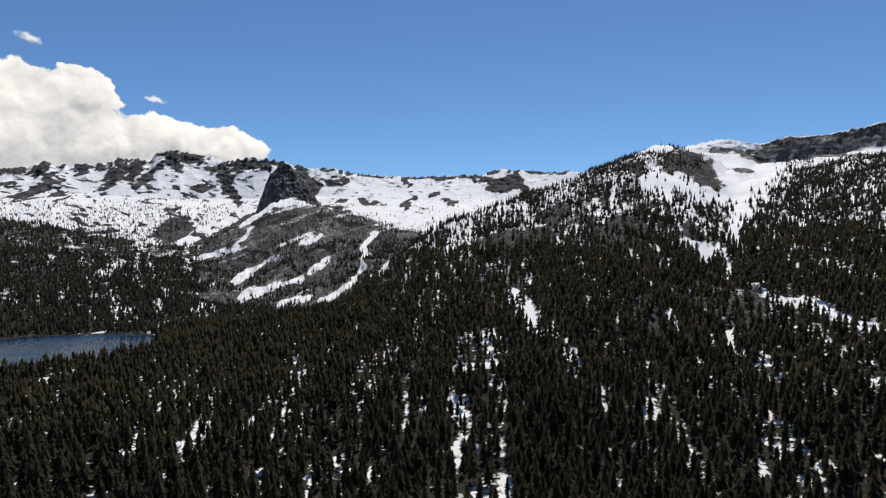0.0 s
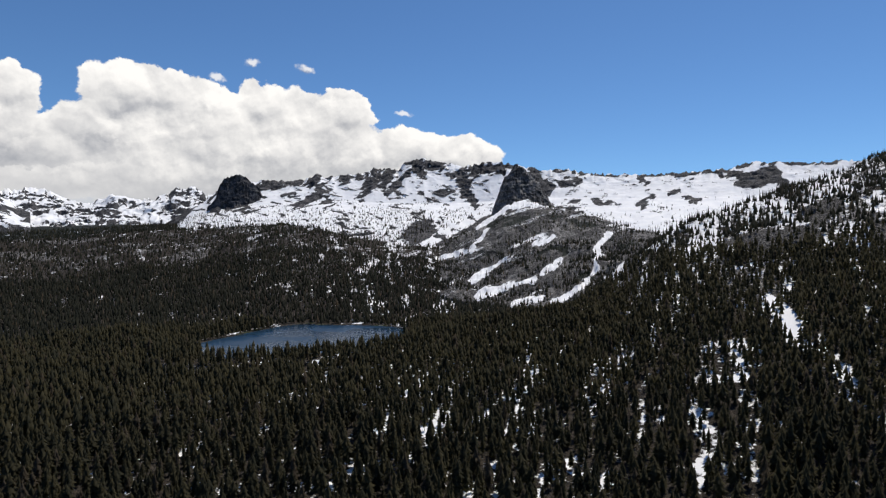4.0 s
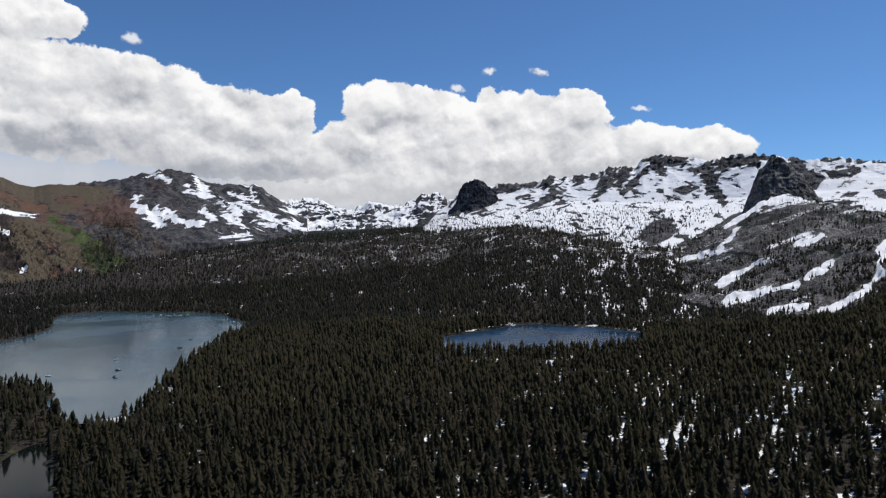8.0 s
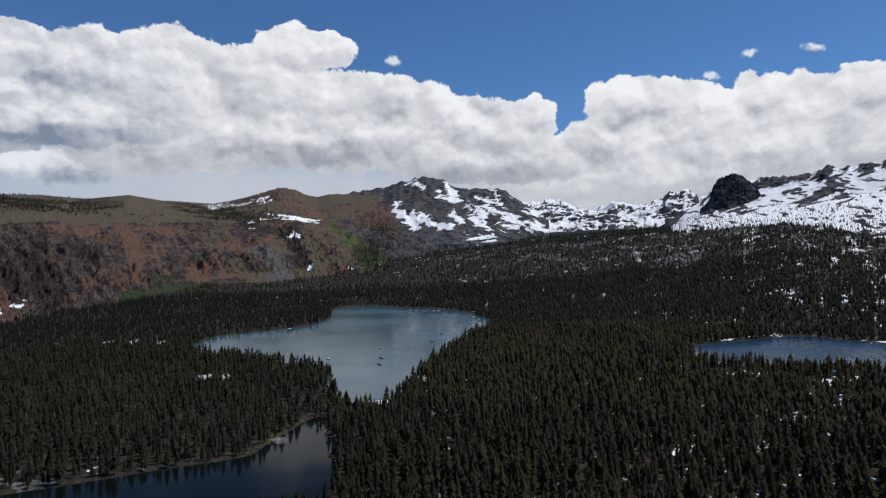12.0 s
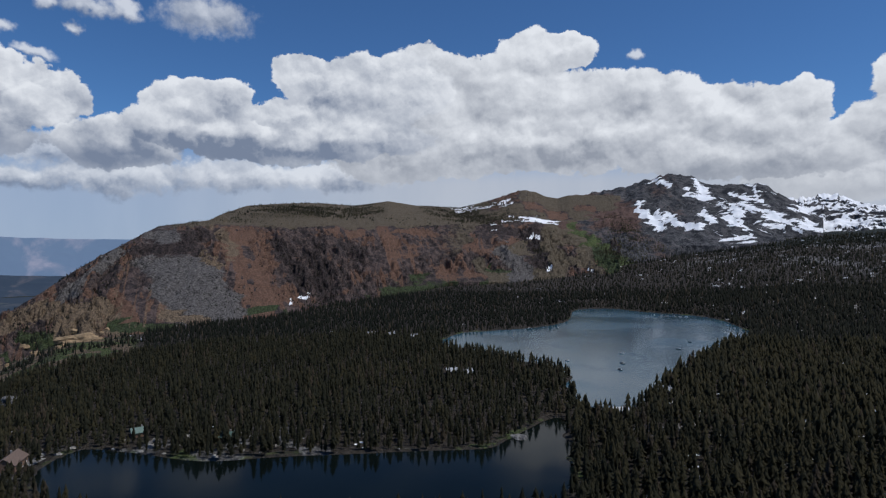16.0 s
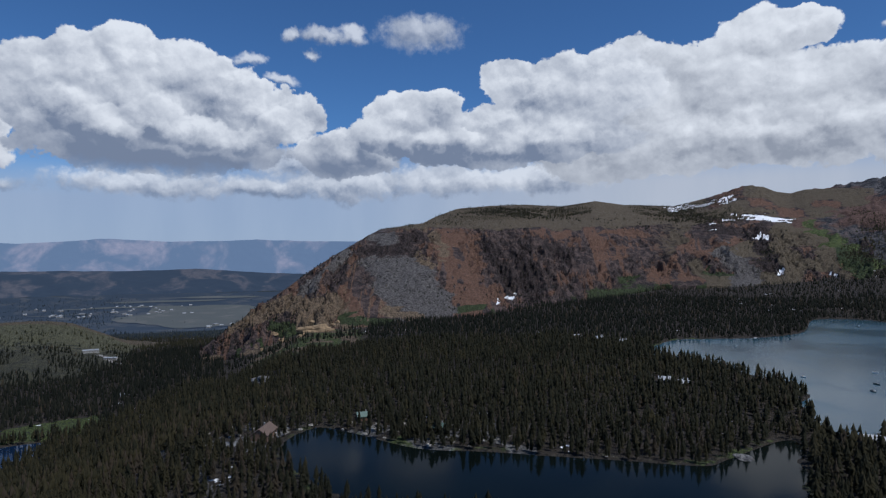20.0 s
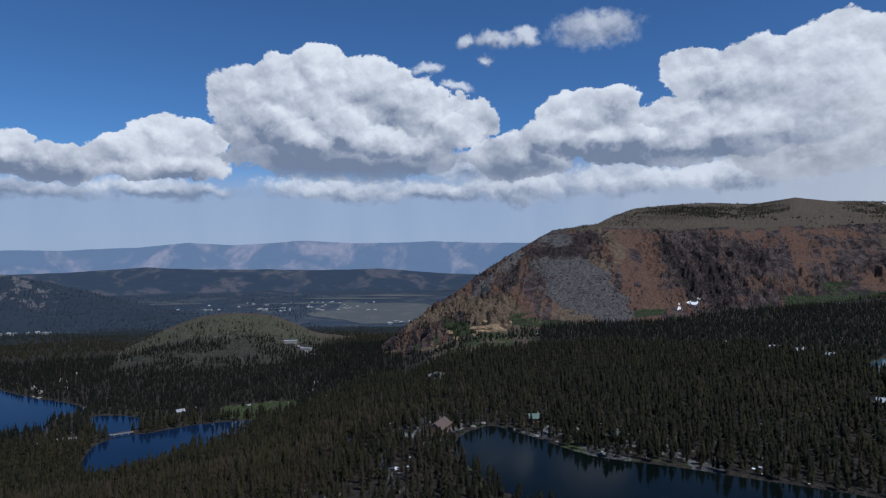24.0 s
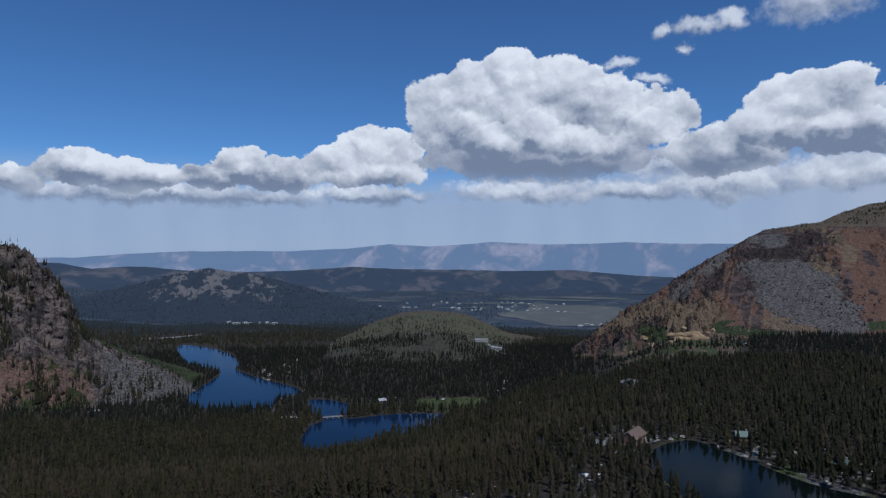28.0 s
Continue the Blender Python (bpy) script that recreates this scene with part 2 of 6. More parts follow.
def terrain_material(name, dark, light, snow=True, grain=0.05, low=(0.10, 0.075, 0.05), band=0.0, grass=(0.075, 0.095, 0.035)):
    """Rock in two tones with soil, turf and snow where the surface carries them."""
    m, n, bsdf = material(name)
    p = n.place()
    big = n.noise(p, 0.012, 5, 0.6, 0.4)
    mid = n.noise(p, grain, 6, 0.62, 0.3)
    fine = n.noise(p, grain * 6, 4, 0.65)
    tone = n.math("ADD", n.math("MULTIPLY", mid, 0.6), n.math("MULTIPLY", fine, 0.4))
    col = n.mix(n.step(tone, 0.41, 0.6), dark, light)
    col = n.mix(n.math("MULTIPLY", n.step(big, 0.5, 0.75), 0.5), col, tuple(0.55 * a + 0.2 * b for a, b in zip(dark, light)))
    soil = n.mix(n.step(fine, 0.3, 0.7), tuple(0.6 * a for a in low), tuple(1.35 * a for a in low))
    col = n.mix(n.step(n.math("ADD", n.attr("soil"), n.math("MULTIPLY", n.math("SUBTRACT", mid, 0.5), 0.9)), 0.35, 0.65), col, soil)
    turf = n.mix(n.step(fine, 0.3, 0.7), tuple(0.5 * a for a in grass), tuple(1.5 * a for a in grass))
    col = n.mix(n.step(n.math("ADD", n.attr("grass"), n.math("MULTIPLY", n.math("SUBTRACT", mid, 0.5), 1.2)), 0.42, 0.62), col, turf)
    dry = n.mix(n.step(fine, 0.3, 0.7), (0.085, 0.068, 0.046), (0.145, 0.116, 0.08))
    col = n.mix(n.step(n.math("ADD", n.attr("steppe"), n.math("MULTIPLY", n.math("SUBTRACT", mid, 0.5), 0.6)), 0.4, 0.6), col, dry)
    stones = n.mix(n.step(fine, 0.4, 0.62), (0.068, 0.062, 0.058), (0.175, 0.16, 0.15))
    col = n.mix(n.step(n.math("ADD", n.attr("talus"), n.math("MULTIPLY", n.math("SUBTRACT", mid, 0.5), 0.9)), 0.4, 0.6), col, stones)
    sand = n.mix(n.step(fine, 0.35, 0.65), (0.1, 0.075, 0.052), (0.22, 0.16, 0.105))
    col = n.mix(n.step(n.math("ADD", n.attr("ochre"), n.math("MULTIPLY", n.math("SUBTRACT", mid, 0.5), 0.9)), 0.4, 0.6), col, sand)
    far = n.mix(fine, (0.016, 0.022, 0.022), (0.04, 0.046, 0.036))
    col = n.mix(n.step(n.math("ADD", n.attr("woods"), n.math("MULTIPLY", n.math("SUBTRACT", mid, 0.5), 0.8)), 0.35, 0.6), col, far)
    bare = n.mix(n.step(fine, 0.4, 0.6), tuple(0.45 * a for a in dark), tuple(0.5 * a + 0.42 * b for a, b in zip(dark, light)))
    col = n.mix(n.step(n.math("ADD", n.attr("ledge"), n.math("MULTIPLY", n.math("SUBTRACT", mid, 0.5), 1.1)), 0.38, 0.6), col, bare)
    cracks = n.noise(n.vmath("MULTIPLY", p, (1.0, 1.0, 0.45)), grain * 2.6, 7, 0.7, 0.9)
    col = n.mix(n.math("MULTIPLY", n.step(cracks, 0.47, 0.38), n.math("SUBTRACT", 1.0, n.math("MULTIPLY", n.attr("smooth_ground"), 0.75))), col, tuple(0.55 * a for a in dark))
    rough = 0.95
    calm = 1.0
    if snow:
        s = n.math("ADD", n.attr("snow"), n.math("MULTIPLY", n.math("SUBTRACT", mid, 0.5), 0.9))
        s = n.math("ADD", s, n.math("MULTIPLY", n.math("SUBTRACT", fine, 0.5), 0.75))
        s = n.step(s, 0.46, 0.53)
        white = n.mix(n.step(n.noise(p, 0.03, 4), 0.35, 0.7), (0.8, 0.81, 0.83), (0.9, 0.9, 0.9))
        col = n.mix(s, col, white)
        calm = n.math("SUBTRACT", 1.0, n.math("MULTIPLY", s, 0.96))
    n.put(bsdf.inputs["Base Color"], col)
    bsdf.inputs["Roughness"].default_value = rough
    bsdf.inputs["Specular IOR Level"].default_value = 0.15
    lumps = n.math("ADD", n.math("ADD", n.math("MULTIPLY", mid, 3.0), n.math("MULTIPLY", fine, 1.2)), n.math("MULTIPLY", cracks, 3.0))
    bumped(n, bsdf, n.math("MULTIPLY", lumps, calm), 0.9, 2.2)
    return m


def foliage_material(name, dark, light):
    m, n, bsdf = material(name)
    p = n.place()
    t = n.attr("tone")
    v = n.math("ADD", n.math("MULTIPLY", t, 0.72), n.math("MULTIPLY", n.step(n.noise(p, 0.9, 4, 0.75), 0.3, 0.7), 0.32))
    col = n.mix(n.step(v, 0.15, 0.85), dark, light)
    dry = n.step(t, 0.955, 0.97)
    col = n.mix(dry, col, (0.085, 0.068, 0.048))
    n.put(bsdf.inputs["Base Color"], col)
    bsdf.inputs["Roughness"].default_value = 0.75
    bsdf.inputs["Specular IOR Level"].default_value = 0.15
    thin = n.add("ShaderNodeBsdfTranslucent")         # light through the needles
    n.put(thin.inputs[0], n.mix(1.0, col, (1.4, 1.45, 1.1)))
    thin.inputs[0].links[0].from_node.blend_type = "MULTIPLY"
    both = n.add("ShaderNodeMixShader")
    both.inputs[0].default_value = 0.6
    n.put(both.inputs[1], bsdf.outputs[0])
    n.put(both.inputs[2], thin.outputs[0])
    n.put(n.tree.nodes["Material Output"].inputs[0], both.outputs[0])
    return m


def bark_material():
    m, n, bsdf = material("bark")
    p = n.place()
    n.put(bsdf.inputs["Base Color"], n.mix(n.noise(p, 2.0, 4), (0.07, 0.05, 0.038), (0.2, 0.155, 0.12)))
    bsdf.inputs["Roughness"].default_value = 0.95
    return m


def water_material(name, deep, ripple, gloss=0.1, shine=0.5):
    m, n, bsdf = material(name)
    p = n.place()
    patch = n.noise(p, 0.012, 3, 0.5, 0.6)
    n.put(bsdf.inputs["Base Color"], n.mix(n.step(patch, 0.4, 0.62), deep, tuple(1.3 * a for a in deep)))
    bsdf.inputs["IOR"].default_value = 1.33
    bsdf.inputs["Specular IOR Level"].default_value = shine
    n.put(bsdf.inputs["Roughness"], n.step(patch, 0.4, 0.65, gloss * 0.8, gloss * 1.25))
    w = n.noise(n.vmath("MULTIPLY", p, (1.0, 1.6, 1.0)), 0.35, 5, 0.6)
    bumped(n, bsdf, w, ripple, 0.6)
    return m


def plain_material(name, col, rough=0.8, metal=0.0, spread=0.25, scale=1.5):
    m, n, bsdf = material(name)
    p = n.place()
    v = n.noise(p, scale, 4, 0.6)
    n.put(bsdf.inputs["Base Color"], n.mix(n.step(v, 0.25, 0.75), tuple((1 - spread) * c for c in col), tuple(min(1, (1 + spread) * c) for c in col)))
    bsdf.inputs["Roughness"].default_value, bsdf.inputs["Metallic"].default_value = rough, metal
    return m


GROUND = terrain_material("forest_floor", (0.07, 0.067, 0.065), (0.28, 0.268, 0.255), True, 0.06, (0.055, 0.046, 0.037))
GRANITE = terrain_material("granite", (0.075, 0.073, 0.073), (0.28, 0.27, 0.258), True, 0.045, (0.15, 0.12, 0.095))
DARK_ROCK = terrain_material("dark_rock", (0.028, 0.03, 0.035), (0.13, 0.125, 0.125), True, 0.035, (0.12, 0.075, 0.06))
RED_ROCK = terrain_material("red_rock", (0.03, 0.026, 0.026), (0.13, 0.093, 0.082), True, 0.05, (0.15, 0.087, 0.06), grass=(0.045, 0.058, 0.026))
BLUFF_ROCK = terrain_material("bluff_rock", (0.045, 0.04, 0.039), (0.2, 0.158, 0.135), True, 0.05, (0.19, 0.12, 0.09), grass=(0.05, 0.062, 0.025))
HILL_TURF = terrain_material("hill_turf", (0.045, 0.046, 0.034), (0.13, 0.125, 0.095), False, 0.06, (0.06, 0.058, 0.036), grass=(0.105, 0.103, 0.062))


def hazed_material(name, dark, light, haze, strength, scale, bias=0.0):
    """Distant woods and bare flats, with blue haze painted on as a faint emission of the surface."""
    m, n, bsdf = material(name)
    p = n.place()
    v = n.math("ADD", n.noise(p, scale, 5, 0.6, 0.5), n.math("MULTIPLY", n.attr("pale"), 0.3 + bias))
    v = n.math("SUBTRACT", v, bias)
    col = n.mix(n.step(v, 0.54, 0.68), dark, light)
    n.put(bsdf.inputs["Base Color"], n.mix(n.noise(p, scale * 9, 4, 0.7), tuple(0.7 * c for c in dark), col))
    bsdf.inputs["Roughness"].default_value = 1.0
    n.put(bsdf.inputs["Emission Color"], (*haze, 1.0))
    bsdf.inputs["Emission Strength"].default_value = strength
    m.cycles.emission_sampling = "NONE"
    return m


# hills, range, valley floor, flats and far trees all carry the painted haze glow
FAR_WOODS = hazed_material("far_woods", (0.018, 0.026, 0.03), (0.12, 0.1, 0.088), (0.14, 0.26, 0.56), 0.1, 0.006, -0.05)
FAR_BLUE = hazed_material("far_blue", (0.03, 0.045, 0.06), (0.32, 0.23, 0.2), (0.25, 0.37, 0.6), 0.5, 0.003, -0.05)
PALE_WOODS = hazed_material("pale_woods", (0.016, 0.023, 0.026), (0.2, 0.175, 0.155), (0.14, 0.26, 0.56), 0.06, 0.05, 0.14)
VALLEY = hazed_material("valley_woods", (0.014, 0.021, 0.023), (0.085, 0.08, 0.062), (0.14, 0.26, 0.56), 0.08, 0.007, -0.04)
FIELD = hazed_material("valley_field", (0.085, 0.085, 0.06), (0.15, 0.135, 0.1), (0.14, 0.26, 0.56), 0.07, 0.008)
FAR_CONIFER = hazed_material("far_needles", (0.010, 0.015, 0.013), (0.02, 0.026, 0.018), (0.14, 0.26, 0.56), 0.03, 0.05)
WATER_GREY = water_material("lake_water", (0.03, 0.068, 0.092), 0.0, 0.18, 0.42)
# near-black base and weak shine paint in the dark reflection of the woods
WATER_DARK = water_material("dark_reflection_water", (0.003, 0.005, 0.0045), 0.02, 0.1, 0.1)
WATER_BLUE = water_material("deep_water", (0.008, 0.027, 0.052), 0.02, 0.25, 0.35)
WATER_VALLEY = water_material("valley_lake_water", (0.004, 0.013, 0.034), 0.012, 0.12, 0.22)
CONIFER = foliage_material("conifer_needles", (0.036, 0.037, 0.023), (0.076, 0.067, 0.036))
# darker copy of the needles for distant trees: aerial haze put into the colour
CONIFER_HAZED = foliage_material("hazed_needles", (0.017, 0.0205, 0.0155), (0.042, 0.042, 0.029))
BARK = bark_material()

# ---------------------------------------------------------------- the lie of the land
# Bearings are degrees to the left of the y axis, seen from the middle of the map;
# heights of ridges are given as rise angles from the viewpoint at EYE.


def wrap(az):
    return (az + 60.0) % 360.0 - 60.0


def hashed(ix, iy, seed):
    h = (ix.astype(np.int64) * 374761393 + iy.astype(np.int64) * 668265263 + seed * 974711) & 0xFFFFFFFF
    h = ((h ^ (h >> 13)) * 1274126177) & 0xFFFFFFFF
    return ((h ^ (h >> 16)) & 0xFFFFFF) / float(0xFFFFFF)


def vnoise(x, y, seed=0):
    ix, iy = np.floor(x), np.floor(y)
    fx, fy = x - ix, y - iy
    fx, fy = fx * fx * (3 - 2 * fx), fy * fy * (3 - 2 * fy)
    a, b = hashed(ix, iy, seed), hashed(ix + 1, iy, seed)
    c, d = hashed(ix, iy + 1, seed), hashed(ix + 1, iy + 1, seed)
    return (a + (b - a) * fx) * (1 - fy) + (c + (d - c) * fx) * fy


def fbm(x, y, octaves=4, seed=0, gain=0.5):
    total, amp, norm = 0.0, 1.0, 0.0
    for k in range(octaves):
        total = total + amp * vnoise(x * 2 ** k, y * 2 ** k, seed + 17 * k)
        norm += amp
        amp *= gain
    return total / norm


def ridged(x, y, octaves=4, seed=0):
    total, amp, norm = 0.0, 1.0, 0.0
    for k in range(octaves):
        total = total + amp * (1 - np.abs(2 * vnoise(x * 2 ** k, y * 2 ** k, seed + 31 * k) - 1))
        norm += amp
        amp *= 0.5
    return total / norm


def smooth(v, lo, hi):
    t = np.clip((v - lo) / (hi - lo), 0, 1)
    return t * t * (3 - 2 * t)


def xy(az, r):
    a = np.radians(az)
    return -r * np.sin(a), r * np.cos(a)


def along(keys, az):
    k = np.array(keys, dtype=float)
    k = k[np.argsort(k[:, 0])]
    return [np.interp(az, k[:, 0], k[:, i]) for i in range(1, k.shape[1])]


def rise(el, r):
    return EYE + r * np.tan(np.radians(el))


class Loft:
    """A slope spanned between curves of (bearing, rise angle, distance), near to far."""

    def __init__(self, *curves):
        self.curves = [sorted(c) for c in curves]
        self.lo = max(c[0][0] for c in self.curves)
        self.hi = min(c[-1][0] for c in self.curves)

    def rows(self, az):
        out = []
        for c in self.curves:
            el, r = along(c, az)
            out.append((r, rise(el, r)))
        return out

    def z(self, az, r):
        rows = self.rows(az)
        h = np.full(np.shape(r), -1e4)
        for (r0, z0), (r1, z1) in zip(rows, rows[1:]):
            t = (r - r0) / np.maximum(r1 - r0, 1e-3)
            h = np.where((t >= 0) & (t <= 1), np.maximum(h, z0 + (z1 - z0) * t), h)
        return np.where((az < self.lo) | (az > self.hi), -1e4, h)


RINGS = (0, 300, 420, 520, 660, 850, 1100, 1500, 2000, 2600, 3400, 4900)
STATIONS = {}


def station(az, *z):
    STATIONS[az] = (z[0],) + z


station(-40, 5, 38, 68, 108, 172, 240, 320, 330, 300, 250, 200)
station(-25, 5, 35, 60, 98, 150, 205, 300, 380, 380, 300, 200)
station(-15, 3, 28, 50, 85, 140, 200, 250, 260, 300, 300, 200)
station(-5, 2, 20, 38, 65, 90, 120, 150, 190, 260, 260, 200)
station(5, 2, 15, 28, 40, 50, 70, 110, 170, 250, 250, 200)
station(12, 2, 13, 24, 30, 22, 18, 100, 170, 240, 240, 200)
station(18, 2, 11, 20, 27, 22, 22, 100, 170, 235, 235, 200)
station(25, 2, 10, 16, 22, 21, 45, 110, 170, 220, 220, 200)
station(35, 2, 9, 14, 20, 22, 60, 135, 190, 210, 210, 200)
station(45, 2, 8, 12, 16, 20, 35, 85, 160, 200, 210, 200)
station(55, 1, 6, 9, 11, 13, 22, 55, 120, 180, 200, 200)
station(65, 1, 4, 6, 7, 7, 8, 33, 85, 140, 200, 200)
station(75, 0, 2, 5, 7, 7, 9, 25, 60, 100, 150, 150)
station(85, -1, 1, 5, 7, 8, 10, 20, 40, 60, 100, 100)
station(95, -1, 1, 4, 6, 6, 3, 10, 20, 20, 20, 20)
station(105, -1, 1, 3, 3, 0, -4, 0, 0, 0, 0, 0)
station(116, -1, 2, 0, -6, -11, -18, -60, -130, -190, -205, -100)
station(125, -2, -3, -16, -38, -48, -64, -105, -165, -202, -207, -100)
station(135, -4, -30, -55, -80, -88, -92, -106, -160, -200, -207, -100)
station(148, -5, -36, -64, -91, -92, -95, -106, -150, -190, -205, -100)
station(160, -5, -34, -58, -84, -99, -101, -104, -140, -175, -195, -100)
station(176, -4, -25, -45, -60, -70, -85, -90, -95, -100, -100, -60)
station(210, 0, -5, -10, -14, -20, -25, -20, 10, 40, 60, 100)
station(260, 4, 10, 16, 26, 40, 60, 100, 150, 200, 220, 200)
station(320, 5, 38, 68, 108, 172, 240, 320, 330, 300, 250, 200)

FOREST_RIDGE = Loft(
    [(-30, -19.9, 320), (27, -19.9, 320)],
    [(-30, 1.0, 900), (-26, 5.0, 1200), (-23, 8.0, 1480), (-20.6, 8.6, 1400), (-18.7, 8.9, 1350), (-15.9, 8.1, 1300), (-13.5, 7.1, 1250), (-11.5, 6.0, 1200),
     (-7.5, 4.7, 1100), (-4.4, 3.6, 1000), (0.2, 2.0, 900), (3.3, 0.1, 850), (5.4, -2.6, 800), (9.4, -5.5, 720), (14.4, -6.5, 680),
     (18.2, -7.2, 650), (24.5, -8.9, 600), (27, -9.8, 580)],
    [(-30, 0.0, 1300), (-23, 4.0, 1900), (-11.5, 3, 1450), (0, -1.2, 1080), (5.4, -5.0, 1000), (14.4, -7.5, 800), (27, -10.5, 660)])


def strokes(az, z, r, rows, seed=0, soft=1.3):
    """How far a place lies inside drawn-out patches (bearing and rise angle at both ends, half width at both), with ragged edges."""
    az, z, r = np.broadcast_arrays(wrap(az), z, r)
    out = np.zeros(az.shape)
    sel = (az > min(min(q[0], q[2]) for q in rows) - 3) & (az < max(max(q[0], q[2]) for q in rows) + 3)
    az, z, r = az[sel], z[sel], r[sel]
    el = np.degrees(np.arctan2(z - EYE, r))
    u, w = np.radians(az) * r, (z - EYE) + 0.25 * np.radians(az) * r
    a = az + 1.5 * (fbm(u / 70, w / 55, 3, seed + 501) - 0.5) + 0.9 * (fbm(u / 19, w / 15, 4, seed + 502) - 0.5)
    e = el + 1.1 * (fbm(u / 60, w / 45, 3, seed + 503) - 0.5) + 0.8 * (fbm(u / 16, w / 12, 4, seed + 504) - 0.5)
    best = np.zeros(az.shape)
    for a0, e0, a1, e1, w0, w1 in rows:
        da, de = a1 - a0, e1 - e0
        t = np.clip(((a - a0) * da + (e - e0) * de) / (da * da + de * de + 1e-6), 0, 1)
        d = np.hypot(a - a0 - t * da, e - e0 - t * de) / (w0 + (w1 - w0) * t)
        best = np.maximum(best, 1 - smooth(d, 1.0 - soft / 2, 1.0 + soft))
    out[sel] = best
    return out


# where bare rock, snow, scree, turf and groves lie on the slopes
GROVES = [
    (104.27, 2.27, 100.28, 2.93, 0.26, 0.42), (100.28, 2.93, 92.00, 3.28, 0.42, 0.26), (87.39, 3.28, 83.87, 2.96, 0.26, 0.47), (83.87, 2.76, 79.72, 2.34, 0.47, 0.31),
    (84.12, 3.47, 79.49, 4.32, 0.13, 0.16), (111.79, 1.27, 107.39, 1.92, 0.16, 0.16), (112.73, -1.13, 115.76, -4.54, 0.36, 0.31), (77.57, -0.53, 76.86, -2.73, 0.42, 0.42),
    (71.31, 2.59, 69.20, 0.94, 0.47, 0.62), (71.30, -0.00, 66.76, -0.88, 0.52, 0.62),
]

CREST_ROCKS_LEFT = [
    (37.66, 5.32, 33.98, 5.75, 0.26, 0.22), (32.71, 6.34, 32.56, 4.52, 0.22, 0.37), (33.51, 4.40, 31.50, 4.21, 0.15, 0.15), (30.78, 5.57, 30.15, 6.38, 0.22, 0.19),
    (30.64, 6.32, 27.68, 6.01, 0.15, 0.19), (28.91, 4.52, 27.58, 6.01, 0.22, 0.30), (26.93, 6.68, 26.68, 5.33, 0.34, 0.30), (24.57, 7.00, 26.27, 4.68, 0.30, 0.19),
    (23.65, 7.67, 22.88, 6.83, 0.53, 0.37), (22.48, 7.85, 20.98, 6.96, 0.30, 0.19), (20.57, 6.46, 17.37, 7.31, 0.15, 0.15), (18.25, 7.10, 15.40, 7.38, 0.22, 0.30),
]

CREST_ROCKS_MIDDLE = [
    (19.64, 6.32, 18.38, 4.02, 0.56, 0.26), (22.00, 4.70, 20.30, 5.13, 0.22, 0.15), (15.40, 7.33, 15.13, 6.82, 0.22, 0.19), (12.70, 6.72, 11.40, 5.08, 0.34, 0.37),
    (10.22, 5.59, 8.95, 6.09, 0.34, 0.34), (8.70, 6.90, 5.91, 6.56, 0.09, 0.09), (3.42, 6.27, 3.17, 6.11, 0.22, 0.22), (1.61, 6.53, -0.32, 6.04, 0.19, 0.26),
    (-2.11, 6.48, -3.59, 6.33, 0.22, 0.26), (-4.42, 5.73, -6.30, 5.95, 0.56, 0.48), (-6.48, 6.46, -7.27, 5.63, 0.34, 0.26), (7.16, 4.19, 5.54, 3.98, 0.19, 0.19),
    (9.19, 3.95, 8.58, 3.89, 0.15, 0.15),
]

CREST_ROCKS_LOW = [
    (3.55, 3.91, 2.57, 4.50, 0.19, 0.15), (1.21, 4.73, 0.25, 4.87, 0.12, 0.12), (-0.47, 4.36, -1.18, 4.45, 0.19, 0.19), (31.59, 3.26, 30.77, 3.72, 0.19, 0.15),
    (34.53, 3.39, 33.03, 4.26, 0.15, 0.19), (35.61, 4.38, 34.45, 4.47, 0.22, 0.15), (23.62, 1.14, 22.86, 1.66, 0.82, 0.60), (39.86, 3.00, 38.10, 3.38, 0.22, 0.19),
    (16.41, 2.74, 21.05, 0.38, 0.19, 0.15), (5.16, 7.05, 2.20, 6.74, 0.09, 0.09), (11.75, 3.43, 8.67, 2.77, 0.30, 0.30),
]

SLAB_SNOW = [
    (24.88, -0.05, 20.54, 1.42, 0.32, 0.32), (20.54, 1.42, 16.41, 3.11, 0.35, 0.27), (16.41, 3.11, 13.41, 3.95, 0.27, 0.23), (18.71, -3.07, 15.24, -1.03, 0.27, 0.16),
    (18.34, -4.10, 15.85, -3.52, 0.43, 0.32), (15.33, -3.31, 13.16, -2.68, 0.20, 0.32), (14.55, -5.11, 12.63, -4.43, 0.27, 0.23), (12.13, -1.89, 10.70, -0.85, 0.32, 0.20),
    (12.77, 0.69, 10.97, 1.06, 0.23, 0.20), (6.33, 1.08, 7.53, -1.08, 0.32, 0.16), (7.53, -1.08, 8.03, -2.52, 0.16, 0.16), (6.01, -2.29, 5.01, -1.26, 0.27, 0.16),
    (11.44, -4.98, 8.23, -3.14, 0.27, 0.20), (18.20, -0.38, 17.33, 1.55, 0.23, 0.20), (21.04, -0.91, 18.46, -0.12, 0.27, 0.23),
]

